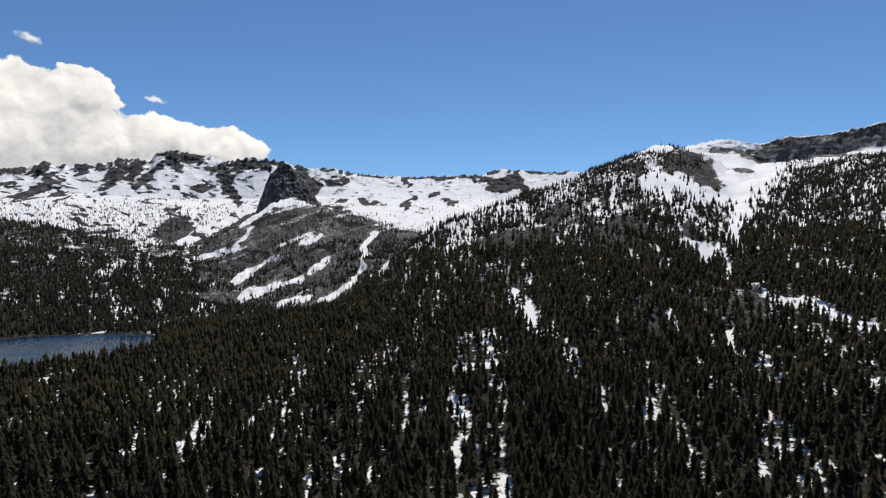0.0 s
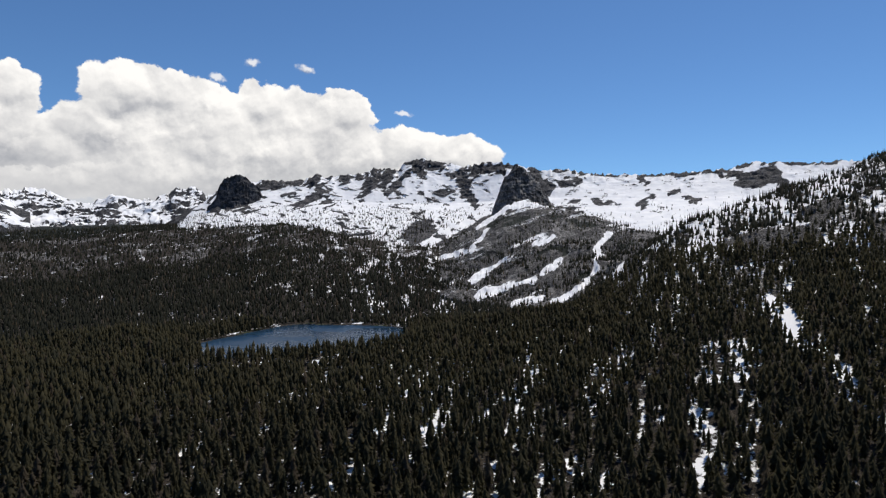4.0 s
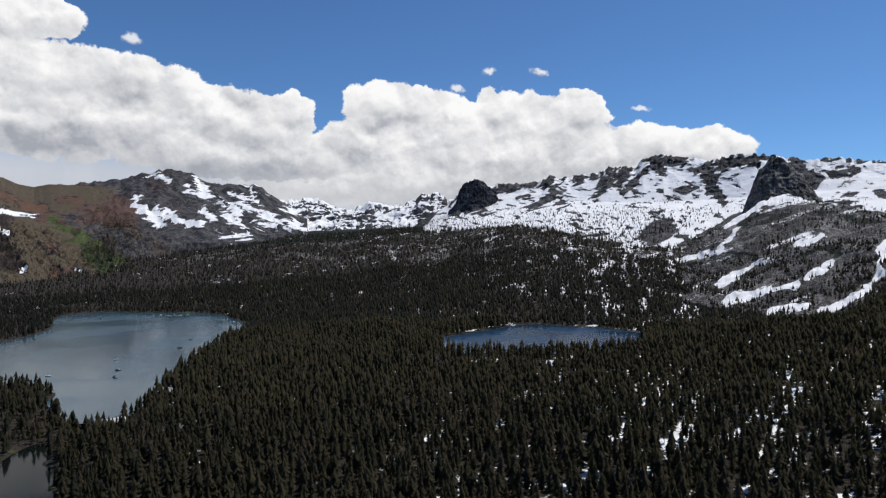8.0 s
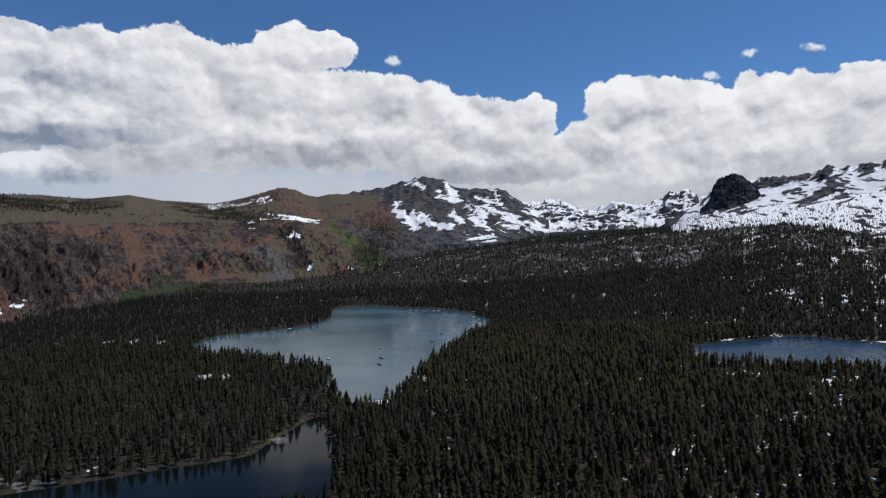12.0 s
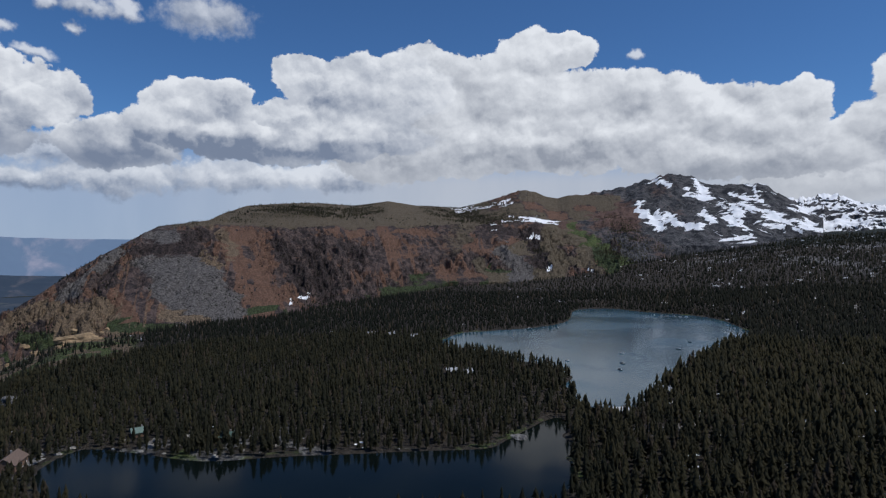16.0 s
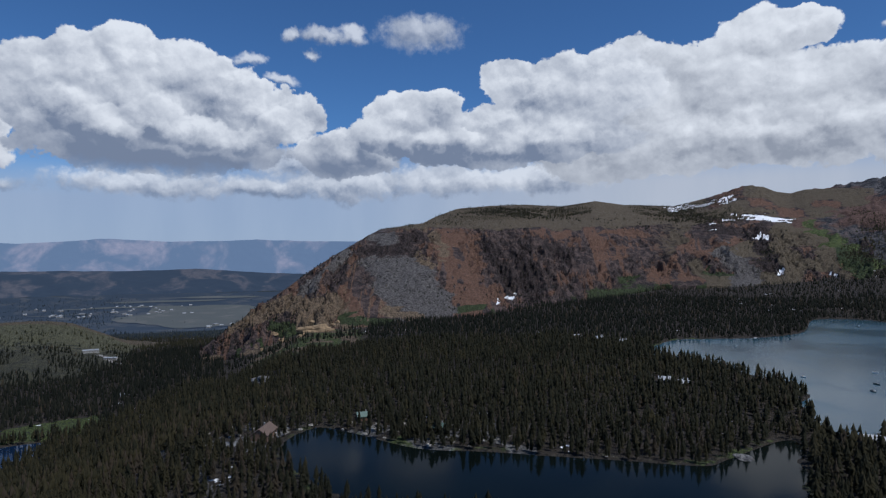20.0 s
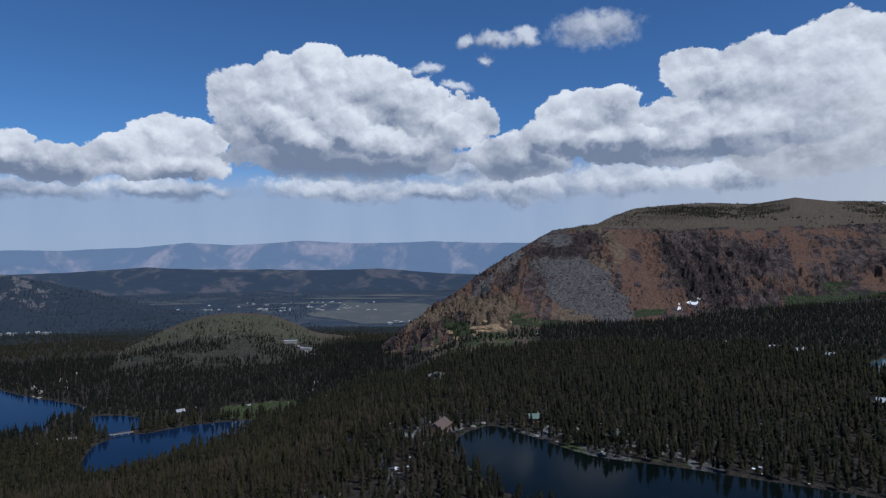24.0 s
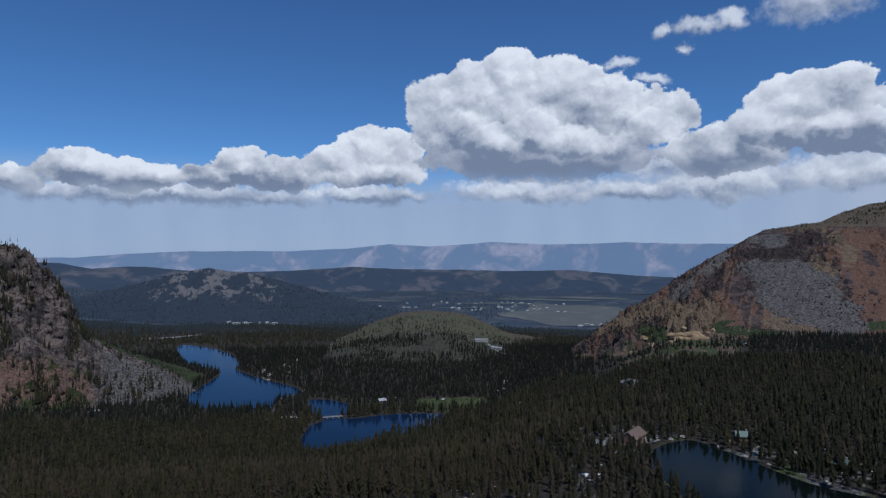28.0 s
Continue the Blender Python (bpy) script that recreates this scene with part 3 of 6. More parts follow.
RIDGE_SNOW = [
    (-11.77, 7.46, -20.13, 8.64, 0.21, 0.26), (-18.30, 6.30, -22.94, 4.44, 0.62, 0.73), (-24.35, 8.41, -26.27, 6.09, 0.83, 1.76), (-22.41, 4.26, -27.11, 4.13, 0.52, 0.73),
    (-25.53, 2.96, -25.13, 0.53, 0.78, 0.31), (-21.00, 0.62, -22.79, -0.24, 0.42, 0.57), (-22.79, -0.24, -22.88, -1.29, 0.57, 0.21), (-23.75, 0.06, -24.63, -1.92, 0.31, 0.26),
    (-6.63, -4.26, -8.18, -5.97, 0.47, 0.62), (-8.08, -7.18, -10.36, -7.63, 0.31, 0.26), (-19.67, -5.42, -20.32, -7.32, 0.31, 0.31), (-26.95, -3.53, -30.16, -4.61, 0.31, 0.31),
    (-30.16, -4.61, -35.41, -6.29, 0.31, 0.36), (-24.57, -6.98, -24.75, -8.36, 0.31, 0.26),
]

RIDGE_ROCKS = [
    (-20.37, 7.67, -23.37, 6.31, 0.73, 1.25), (-16.79, 7.03, -17.46, 5.94, 0.47, 0.52), (-14.03, 0.76, -17.01, 1.75, 0.83, 1.04), (-5.74, 0.37, -9.15, 1.41, 0.73, 0.62),
    (-17.90, -5.64, -19.40, -7.37, 0.93, 0.73), (-25.58, -5.16, -26.83, -4.09, 0.93, 0.73), (-21.31, 1.40, -22.65, 0.43, 0.47, 0.47), (-9.04, 2.64, -11.15, 3.44, 0.52, 0.42),
]

TALUS = [
    (109.94, -0.98, 106.60, -5.29, 1.87, 2.39), (113.59, -0.64, 117.71, -4.20, 0.36, 0.26), (80.67, -0.06, 78.50, -2.62, 0.52, 0.93),
]

DARK_LEDGES = [
    (111.88, -0.33, 107.38, -0.11, 0.42, 0.42), (108.37, 0.54, 105.78, 1.23, 0.42, 0.38), (100.78, 0.60, 98.44, -3.27, 0.50, 0.66), (97.42, -0.16, 96.62, -4.30, 0.66, 0.91),
    (94.05, -0.14, 91.45, -1.67, 0.58, 0.66), (89.92, 0.92, 84.85, 0.42, 0.29, 0.34), (77.59, 1.93, 77.10, -1.51, 0.50, 0.58), (81.89, 1.95, 78.05, 0.94, 0.34, 0.34),
]

SCREE = [
    (112.64, -1.63, 112.14, -5.45, 0.42, 2.08), (104.10, -0.19, 102.55, -5.32, 0.93, 2.39), (105.88, 1.43, 103.34, 0.58, 0.42, 0.52), (95.09, 1.15, 79.95, -0.05, 0.83, 0.62),
    (91.97, -1.68, 81.87, -2.08, 0.73, 0.62), (75.29, 1.92, 71.28, -1.89, 0.93, 0.73), (74.85, 4.56, 69.62, 2.80, 0.73, 0.93), (78.55, 4.40, 76.21, 3.38, 0.73, 1.04),
]

OCHRE_SOIL = [
    (118.02, -5.29, 114.51, -5.25, 0.62, 0.73), (117.56, -6.74, 115.15, -6.88, 0.62, 0.47), (109.82, -5.89, 106.25, -6.41, 0.31, 0.36), (123.76, -7.22, 118.24, -4.81, 0.47, 0.42),
    (105.38, 1.08, 104.36, -0.71, 0.36, 0.31), (106.88, -0.72, 105.36, -1.73, 0.31, 0.26),
]

GREENS = [
    (103.31, -5.63, 101.16, -5.33, 0.36, 0.31), (90.40, -4.86, 84.22, -4.24, 1.14, 0.83), (82.11, -1.98, 79.36, -2.64, 0.42, 0.31), (74.29, 1.52, 69.59, -2.32, 0.52, 0.83),
    (88.62, -2.78, 87.60, -2.56, 0.42, 0.31), (113.66, -6.39, 109.32, -7.00, 0.52, 0.42), (119.55, -7.36, 114.12, -8.08, 0.62, 0.52),
]

RED_SNOW = [
    (98.58, -4.46, 98.27, -4.51, 0.25, 0.22), (99.62, -4.97, 99.51, -5.02, 0.15, 0.15), (81.41, 2.14, 79.86, 2.29, 0.11, 0.11), (79.58, 2.93, 77.60, 2.72, 0.11, 0.18),
    (77.60, 2.72, 75.65, 2.21, 0.18, 0.15), (78.05, 1.14, 77.12, 0.70, 0.11, 0.11), (76.18, -1.79, 75.72, -1.83, 0.15, 0.15), (72.67, -2.11, 72.41, -2.29, 0.10, 0.10),
    (84.62, 3.22, 79.49, 4.22, 0.10, 0.10),
]

DARK_SNOW = [
    (68.56, 3.74, 67.69, 2.70, 0.17, 0.34), (67.69, 2.70, 66.77, 1.94, 0.34, 0.34), (66.77, 2.92, 64.99, 2.17, 0.21, 0.25), (64.99, 2.17, 63.37, 1.99, 0.25, 0.25),
    (63.96, 5.55, 62.80, 4.50, 0.17, 0.25), (64.62, 4.84, 63.18, 4.14, 0.21, 0.21), (67.43, 6.01, 66.78, 6.23, 0.13, 0.13), (66.59, 5.56, 66.04, 5.48, 0.17, 0.13),
    (75.36, 4.24, 74.25, 4.85, 0.10, 0.13), (61.73, 3.62, 60.64, 3.14, 0.13, 0.17), (61.53, 2.72, 60.64, 2.03, 0.21, 0.25), (63.66, 3.08, 62.60, 2.50, 0.13, 0.17),
]

DARK_SNOW_EAST = [
    (61.52, 0.61, 59.55, 0.83, 0.17, 0.17), (60.95, 4.54, 60.16, 4.26, 0.10, 0.13), (59.36, 4.88, 58.97, 4.59, 0.13, 0.13), (60.65, 3.74, 57.15, 2.28, 0.13, 0.17),
    (59.15, 1.95, 57.15, 1.66, 0.17, 0.17), (59.91, 4.36, 58.66, 3.68, 0.13, 0.13), (56.14, 3.31, 52.56, 2.53, 0.21, 0.25), (55.13, 4.45, 54.11, 4.36, 0.13, 0.13),
    (57.15, 2.28, 55.12, 1.68, 0.13, 0.17), (64.03, -0.31, 63.74, -0.50, 0.13, 0.13),
]
RIDGE_TREES = [
    (-11.03, 6.48, -20.14, 7.97, 0.26, 0.42), (-17.37, 4.71, -18.32, 2.73, 0.47, 0.62), (-26.68, 6.53, -28.81, 4.39, 0.42, 0.83), (-28.80, 6.42, -31.82, 4.93, 0.42, 0.93),
    (-31.82, 5.37, -35.34, 6.02, 1.04, 0.73), (-26.30, 1.93, -28.36, -1.29, 1.04, 1.56), (-29.14, 1.90, -35.37, -0.31, 2.33, 2.33), (-20.64, -0.45, -21.79, -3.80, 0.73, 1.04),
    (-19.68, 8.04, -21.95, 7.22, 0.31, 0.31), (-4.95, 4.08, -9.03, 4.83, 0.42, 0.42),
]


class Lake:
    def __init__(self, name, level, *shore):
        self.name, self.level = name, level
        p = np.array([xy(a, r) for a, r in shore])
        out = []
        for i in range(len(p)):                       # rounded shore line
            p0, p1, p2, p3 = p[i - 1], p[i], p[(i + 1) % len(p)], p[(i + 2) % len(p)]
            for t in (0, 0.25, 0.5, 0.75):
                out.append(0.5 * (2 * p1 + (p2 - p0) * t + (2 * p0 - 5 * p1 + 4 * p2 - p3) * t * t + (3 * p1 - p0 - 3 * p2 + p3) * t ** 3))
        self.shore = np.array(out)
        self.box = (*self.shore.min(0) - 90, *self.shore.max(0) + 90)

    def off(self, x, y):
        """Metres outside the shore, negative on the water."""
        d = np.full(np.shape(x), 1e3)
        near = (x > self.box[0]) & (y > self.box[1]) & (x < self.box[2]) & (y < self.box[3])
        px, py = x[near], y[near]
        best, inside = np.full(px.shape, 1e9), np.zeros(px.shape, bool)
        a = self.shore
        for (x0, y0), (x1, y1) in zip(a, np.roll(a, -1, 0)):
            ex, ey = x1 - x0, y1 - y0
            t = np.clip(((px - x0) * ex + (py - y0) * ey) / (ex * ex + ey * ey + 1e-9), 0, 1)
            best = np.minimum(best, np.hypot(px - x0 - t * ex, py - y0 - t * ey))
            if abs(ey) > 1e-9:
                hit = ((y0 > py) != (y1 > py)) & (px < ex * (py - y0) / ey + x0)
                inside ^= hit
        d[near] = np.where(inside, -best, best)
        return d


LAKES = [
    Lake("lake_1", 6.0, (86.4, 735), (84.3, 820), (82.2, 845), (77.7, 892), (74.6, 985), (73.9, 1160), (71.0, 1205), (68.0, 1165),
         (62.9, 1116), (60.3, 985), (59.6, 900), (62.6, 735), (65.2, 610), (66.6, 560), (68.4, 478), (70.4, 452), (72.3, 462), (73.6, 474), (73.9, 500), (74.8, 530), (74.1, 560), (75.0, 588),
         (76.3, 605), (80.9, 660), (84.8, 690)),
    Lake("lake_2", 0.0, (119.0, 386), (117.6, 408), (115.6, 420), (112.0, 400), (106.9, 371), (100.5, 366), (94.3, 364), (88, 366), (82, 372),
         (80.2, 388), (77.8, 420), (76.4, 440), (75.2, 446), (74.5, 424), (75.0, 402), (74.0, 384), (74.7, 362), (73.7, 344), (74.4, 322), (75.0, 300), (77.4, 288), (85, 280), (95, 280), (105, 284), (113, 300), (118, 345)),
    Lake("lake_3", 20.0, (42.6, 672), (39.9, 724), (34.8, 813), (31.2, 806), (26.3, 787), (24.4, 740), (25.4, 650), (31.2, 600), (37, 590), (41.5, 595)),
    Lake("lake_4", -100.0, (160.6, 1480), (158.6, 1450), (156.3, 1334), (155.7, 1195), (156.0, 1170), (154.0, 1082), (150.6, 984), (150.9, 900),
         (153.5, 880), (157, 890), (159.8, 930), (159.6, 1000), (157.4, 1120), (157.6, 1180), (160.0, 1270)),
    Lake("lake_5", -90.0, (149.6, 872), (146.6, 850), (146.0, 806), (147.0, 784), (145.8, 770), (142, 786), (137.0, 782), (138.6, 730), (143.0, 690), (148.0, 645), (150.4, 672), (149.6, 742), (148.3, 768), (149.2, 800)),
]


def ground_z(az, r, lakes=True):
    az = wrap(az)
    sa = np.array(sorted(STATIONS))
    table = np.array([STATIONS[a] for a in sa], dtype=float)
    k = np.clip(np.searchsorted(sa, az) - 1, 0, len(sa) - 2)
    k = np.where(az < sa[0], len(sa) - 2, k)
    azz = np.where(az < sa[0], az + 360, az)
    t = smooth((azz - sa[k]) / (sa[k + 1] - sa[k]), 0, 1)
    j = np.clip(np.searchsorted(RINGS, r) - 1, 0, len(RINGS) - 2)
    rr = np.array(RINGS, dtype=float)
    s = np.clip((r - rr[j]) / (rr[j + 1] - rr[j]), 0, 1)
    z = (table[k, j] * (1 - s) + table[k, j + 1] * s) * (1 - t) + (table[k + 1, j] * (1 - s) + table[k + 1, j + 1] * s) * t
    z = np.maximum(z, FOREST_RIDGE.z(az, r))
    x, y = xy(az, r)
    z = z + 16 * strokes(az, z, r, RIDGE_ROCKS, 13, 0.9) * (ridged(x / 24, y / 24, 4, 207) - 0.45)
    rough = np.interp(z, [-120, 0, 60, 150, 300], [4, 3, 9, 16, 22])
    z = z + rough * (fbm(x / 90, y / 90, 4, 5) - 0.5) * smooth(r, 180, 420)
    if lakes:
        for lake in LAKES:
            d = lake.off(x, y)
            bank = lake.level + 0.3 + 0.035 * np.maximum(d, 0) + 0.0018 * np.maximum(d, 0) ** 2
            w = 1 - smooth(d, 25, 70)
            z = np.where(d < 70, z * (1 - w) + np.minimum(z, bank) * w, z)
            z = np.where(d < 45, np.maximum(z, lake.level + 0.25 + 0.01 * d), z)
            z = np.where(d < 0, lake.level - 0.6 - np.minimum(6, -0.25 * d), z)
    return z


def mesh_object(name, verts, faces, mat, attrs=None, smooth_shade=True, parent=None):
    """One mesh object out of arrays of corners and of triangles or quads."""
    me = bpy.data.meshes.new(name)
    verts, faces = np.asarray(verts, np.float32), np.asarray(faces, np.int32)
    n, k = faces.shape
    me.vertices.add(len(verts))
    me.vertices.foreach_set("co", verts.ravel())
    me.loops.add(n * k)
    me.loops.foreach_set("vertex_index", faces.ravel())
    me.polygons.add(n)
    me.polygons.foreach_set("loop_start", np.arange(0, n * k, k, dtype=np.int32))
    me.update(calc_edges=True)
    if smooth_shade:
        me.polygons.foreach_set("use_smooth", np.ones(n, bool))
    for key, val in (attrs or {}).items():
        a = me.attributes.new(key, "FLOAT", "POINT")
        a.data.foreach_set("value", np.asarray(val, np.float32).ravel())
    me.materials.append(mat)
    ob = new(name, me)
    ob.parent = parent
    return ob


def sheet(name, x, y, z, mat, attrs, closed=False):
    """A surface over a grid of points."""
    nu, nv = x.shape
    idx = np.arange(nu * nv).reshape(nu, nv)
    if closed:
        idx = np.vstack([idx, idx[:1]])
    q = np.stack([idx[:-1, :-1], idx[:-1, 1:], idx[1:, 1:], idx[1:, :-1]], -1).reshape(-1, 4)[:, ::-1]
    return mesh_object(name, np.stack([x, y, z], -1).reshape(-1, 3), q, mat, attrs)


def slope_of(x, y, z):
    """Steepness (rise over run) of a grid surface."""
    p = np.stack([x, y, z], -1)
    n = np.cross(np.gradient(p, axis=0), np.gradient(p, axis=1))
    return np.hypot(n[..., 0], n[..., 1]) / np.maximum(np.abs(n[..., 2]), 1e-6)


class Mountain:
    """A loft with relief: builds its own mesh and answers for heights."""

    def __init__(self, name, loft, relief, step, rows, crags=(0, 30), broken=lambda az, r, z: 1.0):
        self.broken = broken
        self.name, self.loft, self.relief, self.step, self.n_rows, self.crags = name, loft, relief, step, rows, crags

    def build(self, mat, cover, label, category, pieces=()):
        az = np.arange(self.loft.lo, self.loft.hi + 1e-6, self.step)
        rows = self.loft.rows(az)
        rs, zs = [], []
        for i, (a, b) in enumerate(zip(rows, rows[1:])):
            m = self.n_rows[i]
            for t in np.arange(m) / m:
                rs.append(a[0] + (b[0] - a[0]) * t)
                zs.append(a[1] + (b[1] - a[1]) * t)
        rs.append(rows[-1][0])
        zs.append(rows[-1][1])
        rs.insert(0, rs[0] - 1.0)                     # the foot runs on below the ground
        zs.insert(0, zs[0] - 90.0)
        r, z = np.array(rs).T, np.array(zs).T
        v = np.concatenate([[i + np.arange(m) / m for i, m in enumerate(self.n_rows)][k] for k in range(len(self.n_rows))] + [[len(self.n_rows)]])
        v = np.broadcast_to(np.concatenate([[0.0], v]), r.shape)
        A = np.broadcast_to(az[:, None], r.shape)
        z = z + self.relief(A, r, v)
        depth, size = self.crags
        if depth:                                     # broken rock faces, pushed in and out
            across = np.radians(A) * r.mean()
            push = (ridged(across / size, z / (size * 0.8), 4, 7) - 0.62) + 0.8 * (ridged(across / size * 3.1, z / size * 2.6, 3, 8) - 0.62)
            r = r - depth * push * smooth(v, 0, 0.3) * self.broken(A, r, z)
        x, y = xy(A, r)
        z[0] -= 0.06 * r[0]
        z[-1] -= 0.06 * r[-1]
        attrs = cover(A, r, z, v, slope_of(x, y, z))
        for k in ("snow", "soil", "grass", "smooth_ground"):
            attrs.setdefault(k, np.zeros(r.shape))
        if not pieces:
            return tagged(sheet(self.name, x, y, z, mat, attrs), label, category)
        top = tagged(new(self.name), label, category)
        nu, nv = x.shape
        idx = np.arange(nu * nv).reshape(nu, nv)
        q = np.stack([idx[:-1, :-1], idx[:-1, 1:], idx[1:, 1:], idx[1:, :-1]], -1).reshape(-1, 4)[:, ::-1]
        p = np.stack([x, y, z], -1).reshape(-1, 3)
        kind = np.zeros(len(q), int)
        for i, (_, key, least) in enumerate(pieces[1:], 1):
            share = (attrs[key] if key != "v" else v).reshape(-1)[q].mean(1)
            kind = np.where(share > least, i, kind)
        for i, (name, _, _) in enumerate(pieces):
            f = q[kind == i]
            if len(f):
                used, back = np.unique(f, return_inverse=True)
                mesh_object(name, p[used], back.reshape(-1, 4), mat, {k: a.reshape(-1)[used] for k, a in attrs.items()}, parent=top)
        return top

    def z(self, az, r):
        """Height with relief, far below where the mountain is not."""
        h = self.loft.z(az, r)
        rows = self.loft.rows(az)
        v = np.zeros(np.shape(r))
        for i, ((r0, _), (r1, _)) in enumerate(zip(rows, rows[1:])):
            v = np.where(r >= r0, i + np.clip((r - r0) / np.maximum(r1 - r0, 1e-3), 0, 1), v)
        return h + np.where(h > -9e3, self.relief(az, r, v), 0)


def crag_relief(amp, across, seed, top=2.0, jag=0.9):
    """Ribs that run down the slope, dying out at the foot; across: their spacing in degrees."""
    def f(az, r, v):
        x, y = xy(az, r)
        rib = ridged(az / across, r / (across * 60), 4, seed) - 0.62
        lump = fbm(x / 70, y / 70, 5, seed + 3) - 0.5
        keep = smooth(v, 0, 0.35)
        edge = 1 - 0.75 * smooth(np.abs(v - top), 0.35, 0.0)
        teeth = (ridged(az / (across * 0.22), v * 0.4, 3, seed + 9) - 0.66) * smooth(np.abs(v - top), 0.5, 0.0)
        return amp * ((1.6 * rib + 1.2 * lump) * keep * edge + jag * teeth)
    return f


def crest_rock(az, r, z):
    """Dark cliffs and ribs on the crest, 0 to 1."""
    across = np.radians(az) * 2400
    rock = strokes(az, z, r, CREST_ROCKS_LEFT + CREST_ROCKS_MIDDLE + CREST_ROCKS_LOW, 0)
    el = np.degrees(np.arctan2(z - EYE, r))
    depth = np.interp(az, [-16, -5, 3, 8, 12, 17, 22, 26, 31, 36, 42], [0.5, 0.55, 0.4, 0.4, 0.6, 0.9, 1.1, 1.1, 0.9, 0.7, 0.9])
    sky_el = along(CREST_SKYLINE, az)[0]
    rib = ridged((across + 0.55 * z) / 34 + 0.9 * fbm(across / 30, z / 30, 3, 310), z / 120, 4, 311)
    teeth = smooth(el, sky_el - depth, sky_el - 0.25 * depth) * smooth(rib, 0.6, 0.7)
    specks = smooth(fbm((across + 0.8 * z) / 34, (z - 0.3 * across) / 11, 4, 314), 0.61, 0.67) * 0.75
    rough = np.interp(az, [-10, 5, 12, 20, 40], [0.55, 0.6, 0.7, 0.8, 1.0])
    low = smooth(fbm(across / 60, z / 26, 3, 313), 0.5, 0.6) * (1 - smooth(el, 0.4, 2.2)) * 0.9
    return np.clip(np.maximum(np.maximum(rock, 0.95 * teeth), np.maximum(specks * rough, low)), 0, 1)


def crest_relief(az, r, v):
    """Smooth snowfields that steepen into ribs and teeth under the skyline."""
    high = smooth(v, 1.35, 1.85)
    return (0.16 + 0.7 * high) * crag_relief(22, 1.5, 3, jag=1.0)(az, r, v)


CREST_SKYLINE = [(-16, 6.5), (-11, 6.9), (-5.4, 7.15), (-0.8, 6.55), (4.4, 6.44), (6.4, 6.55), (10.5, 7.05), (15.9, 7.78), (19.2, 7.38), (22.9, 8.12), (25.2, 7.04), (28.3, 6.75), (30.7, 6.31), (35.4, 5.75), (40.8, 4.9), (46, 1.0)]
CREST = Mountain("mountain_crest", Loft(
    [(-16, 0.5, 1450), (0, 0.0, 1450), (10, 0.8, 1600), (19, 0.0, 1650), (25, -1.0, 1500), (32, 1.0, 1750), (42, 0.8, 1900), (46, 0.2, 1950)],
    [(-16, 4.6, 2050), (0, 4.3, 2050), (10, 4.6, 2150), (19, 4.1, 2250), (25, 4.0, 2200), (32, 4.2, 2350), (40, 3.3, 2400), (43, 2.4, 2400), (46, 0.6, 2350)],
    [(-16, 6.5, 2300), (-11, 6.9, 2300), (-8.5, 6.85, 2300), (-5.4, 7.15, 2300), (-3.9, 6.8, 2320), (-0.8, 6.55, 2340), (4.4, 6.44, 2360), (6.4, 6.55, 2380),
     (10.5, 7.05, 2400), (12.5, 7.15, 2420), (15.9, 7.78, 2450), (16.9, 7.83, 2460), (19.2, 7.38, 2500), (20.1, 7.57, 2500), (22.4, 7.92, 2520),
     (22.9, 8.12, 2520), (23.7, 7.93, 2530), (24.6, 7.69, 2540), (25.2, 7.04, 2550), (27.5, 7.12, 2560), (28.3, 6.75, 2570), (30.7, 6.31, 2600),
     (32.9, 6.37, 2620), (33.3, 6.04, 2620), (35.4, 5.75, 2650), (36.9, 5.8, 2680), (38.2, 5.54, 2700), (40.8, 4.9, 2720), (42, 3.8, 2700), (43.5, 2.9, 2680), (46, 1.0, 2650)],
    [(-16, 5.0, 2600), (40, 3.0, 3000), (46, 0.5, 2800)]), crest_relief, 0.1, (40, 90, 12), (26, 42), lambda az, r, z: 0.1 + 0.9 * crest_rock(az, r, z))
CREST_CLIFF = Mountain("cliff_band", Loft(
    [(-46, 5.2, 1150), (-35, 5.2, 1150), (-27, 4.6, 1150), (-23, 4.2, 1100), (-20, 4.0, 1150)],
    [(-46, 7.5, 1600), (-35.3, 7.48, 1600), (-32.9, 7.46, 1600), (-31, 7.39, 1600), (-28.7, 6.96, 1580), (-26.9, 7.2, 1600), (-25.5, 8.0, 1600), (-22.8, 8.0, 1560), (-20, 7.9, 1500)],
    [(-46, 9.9, 1645), (-35.3, 9.51, 1645), (-32.9, 9.17, 1645), (-31, 8.91, 1645), (-28.7, 9.01, 1635), (-26.9, 8.57, 1645), (-25.8, 8.77, 1645),
     (-24.1, 9.16, 1635), (-22.8, 8.96, 1650), (-20, 8.5, 1600)],
    [(-46, 8, 2300), (-20, 6.5, 2200)]), crag_relief(9, 1.3, 11), 0.1, (50, 36, 12), (14, 40))

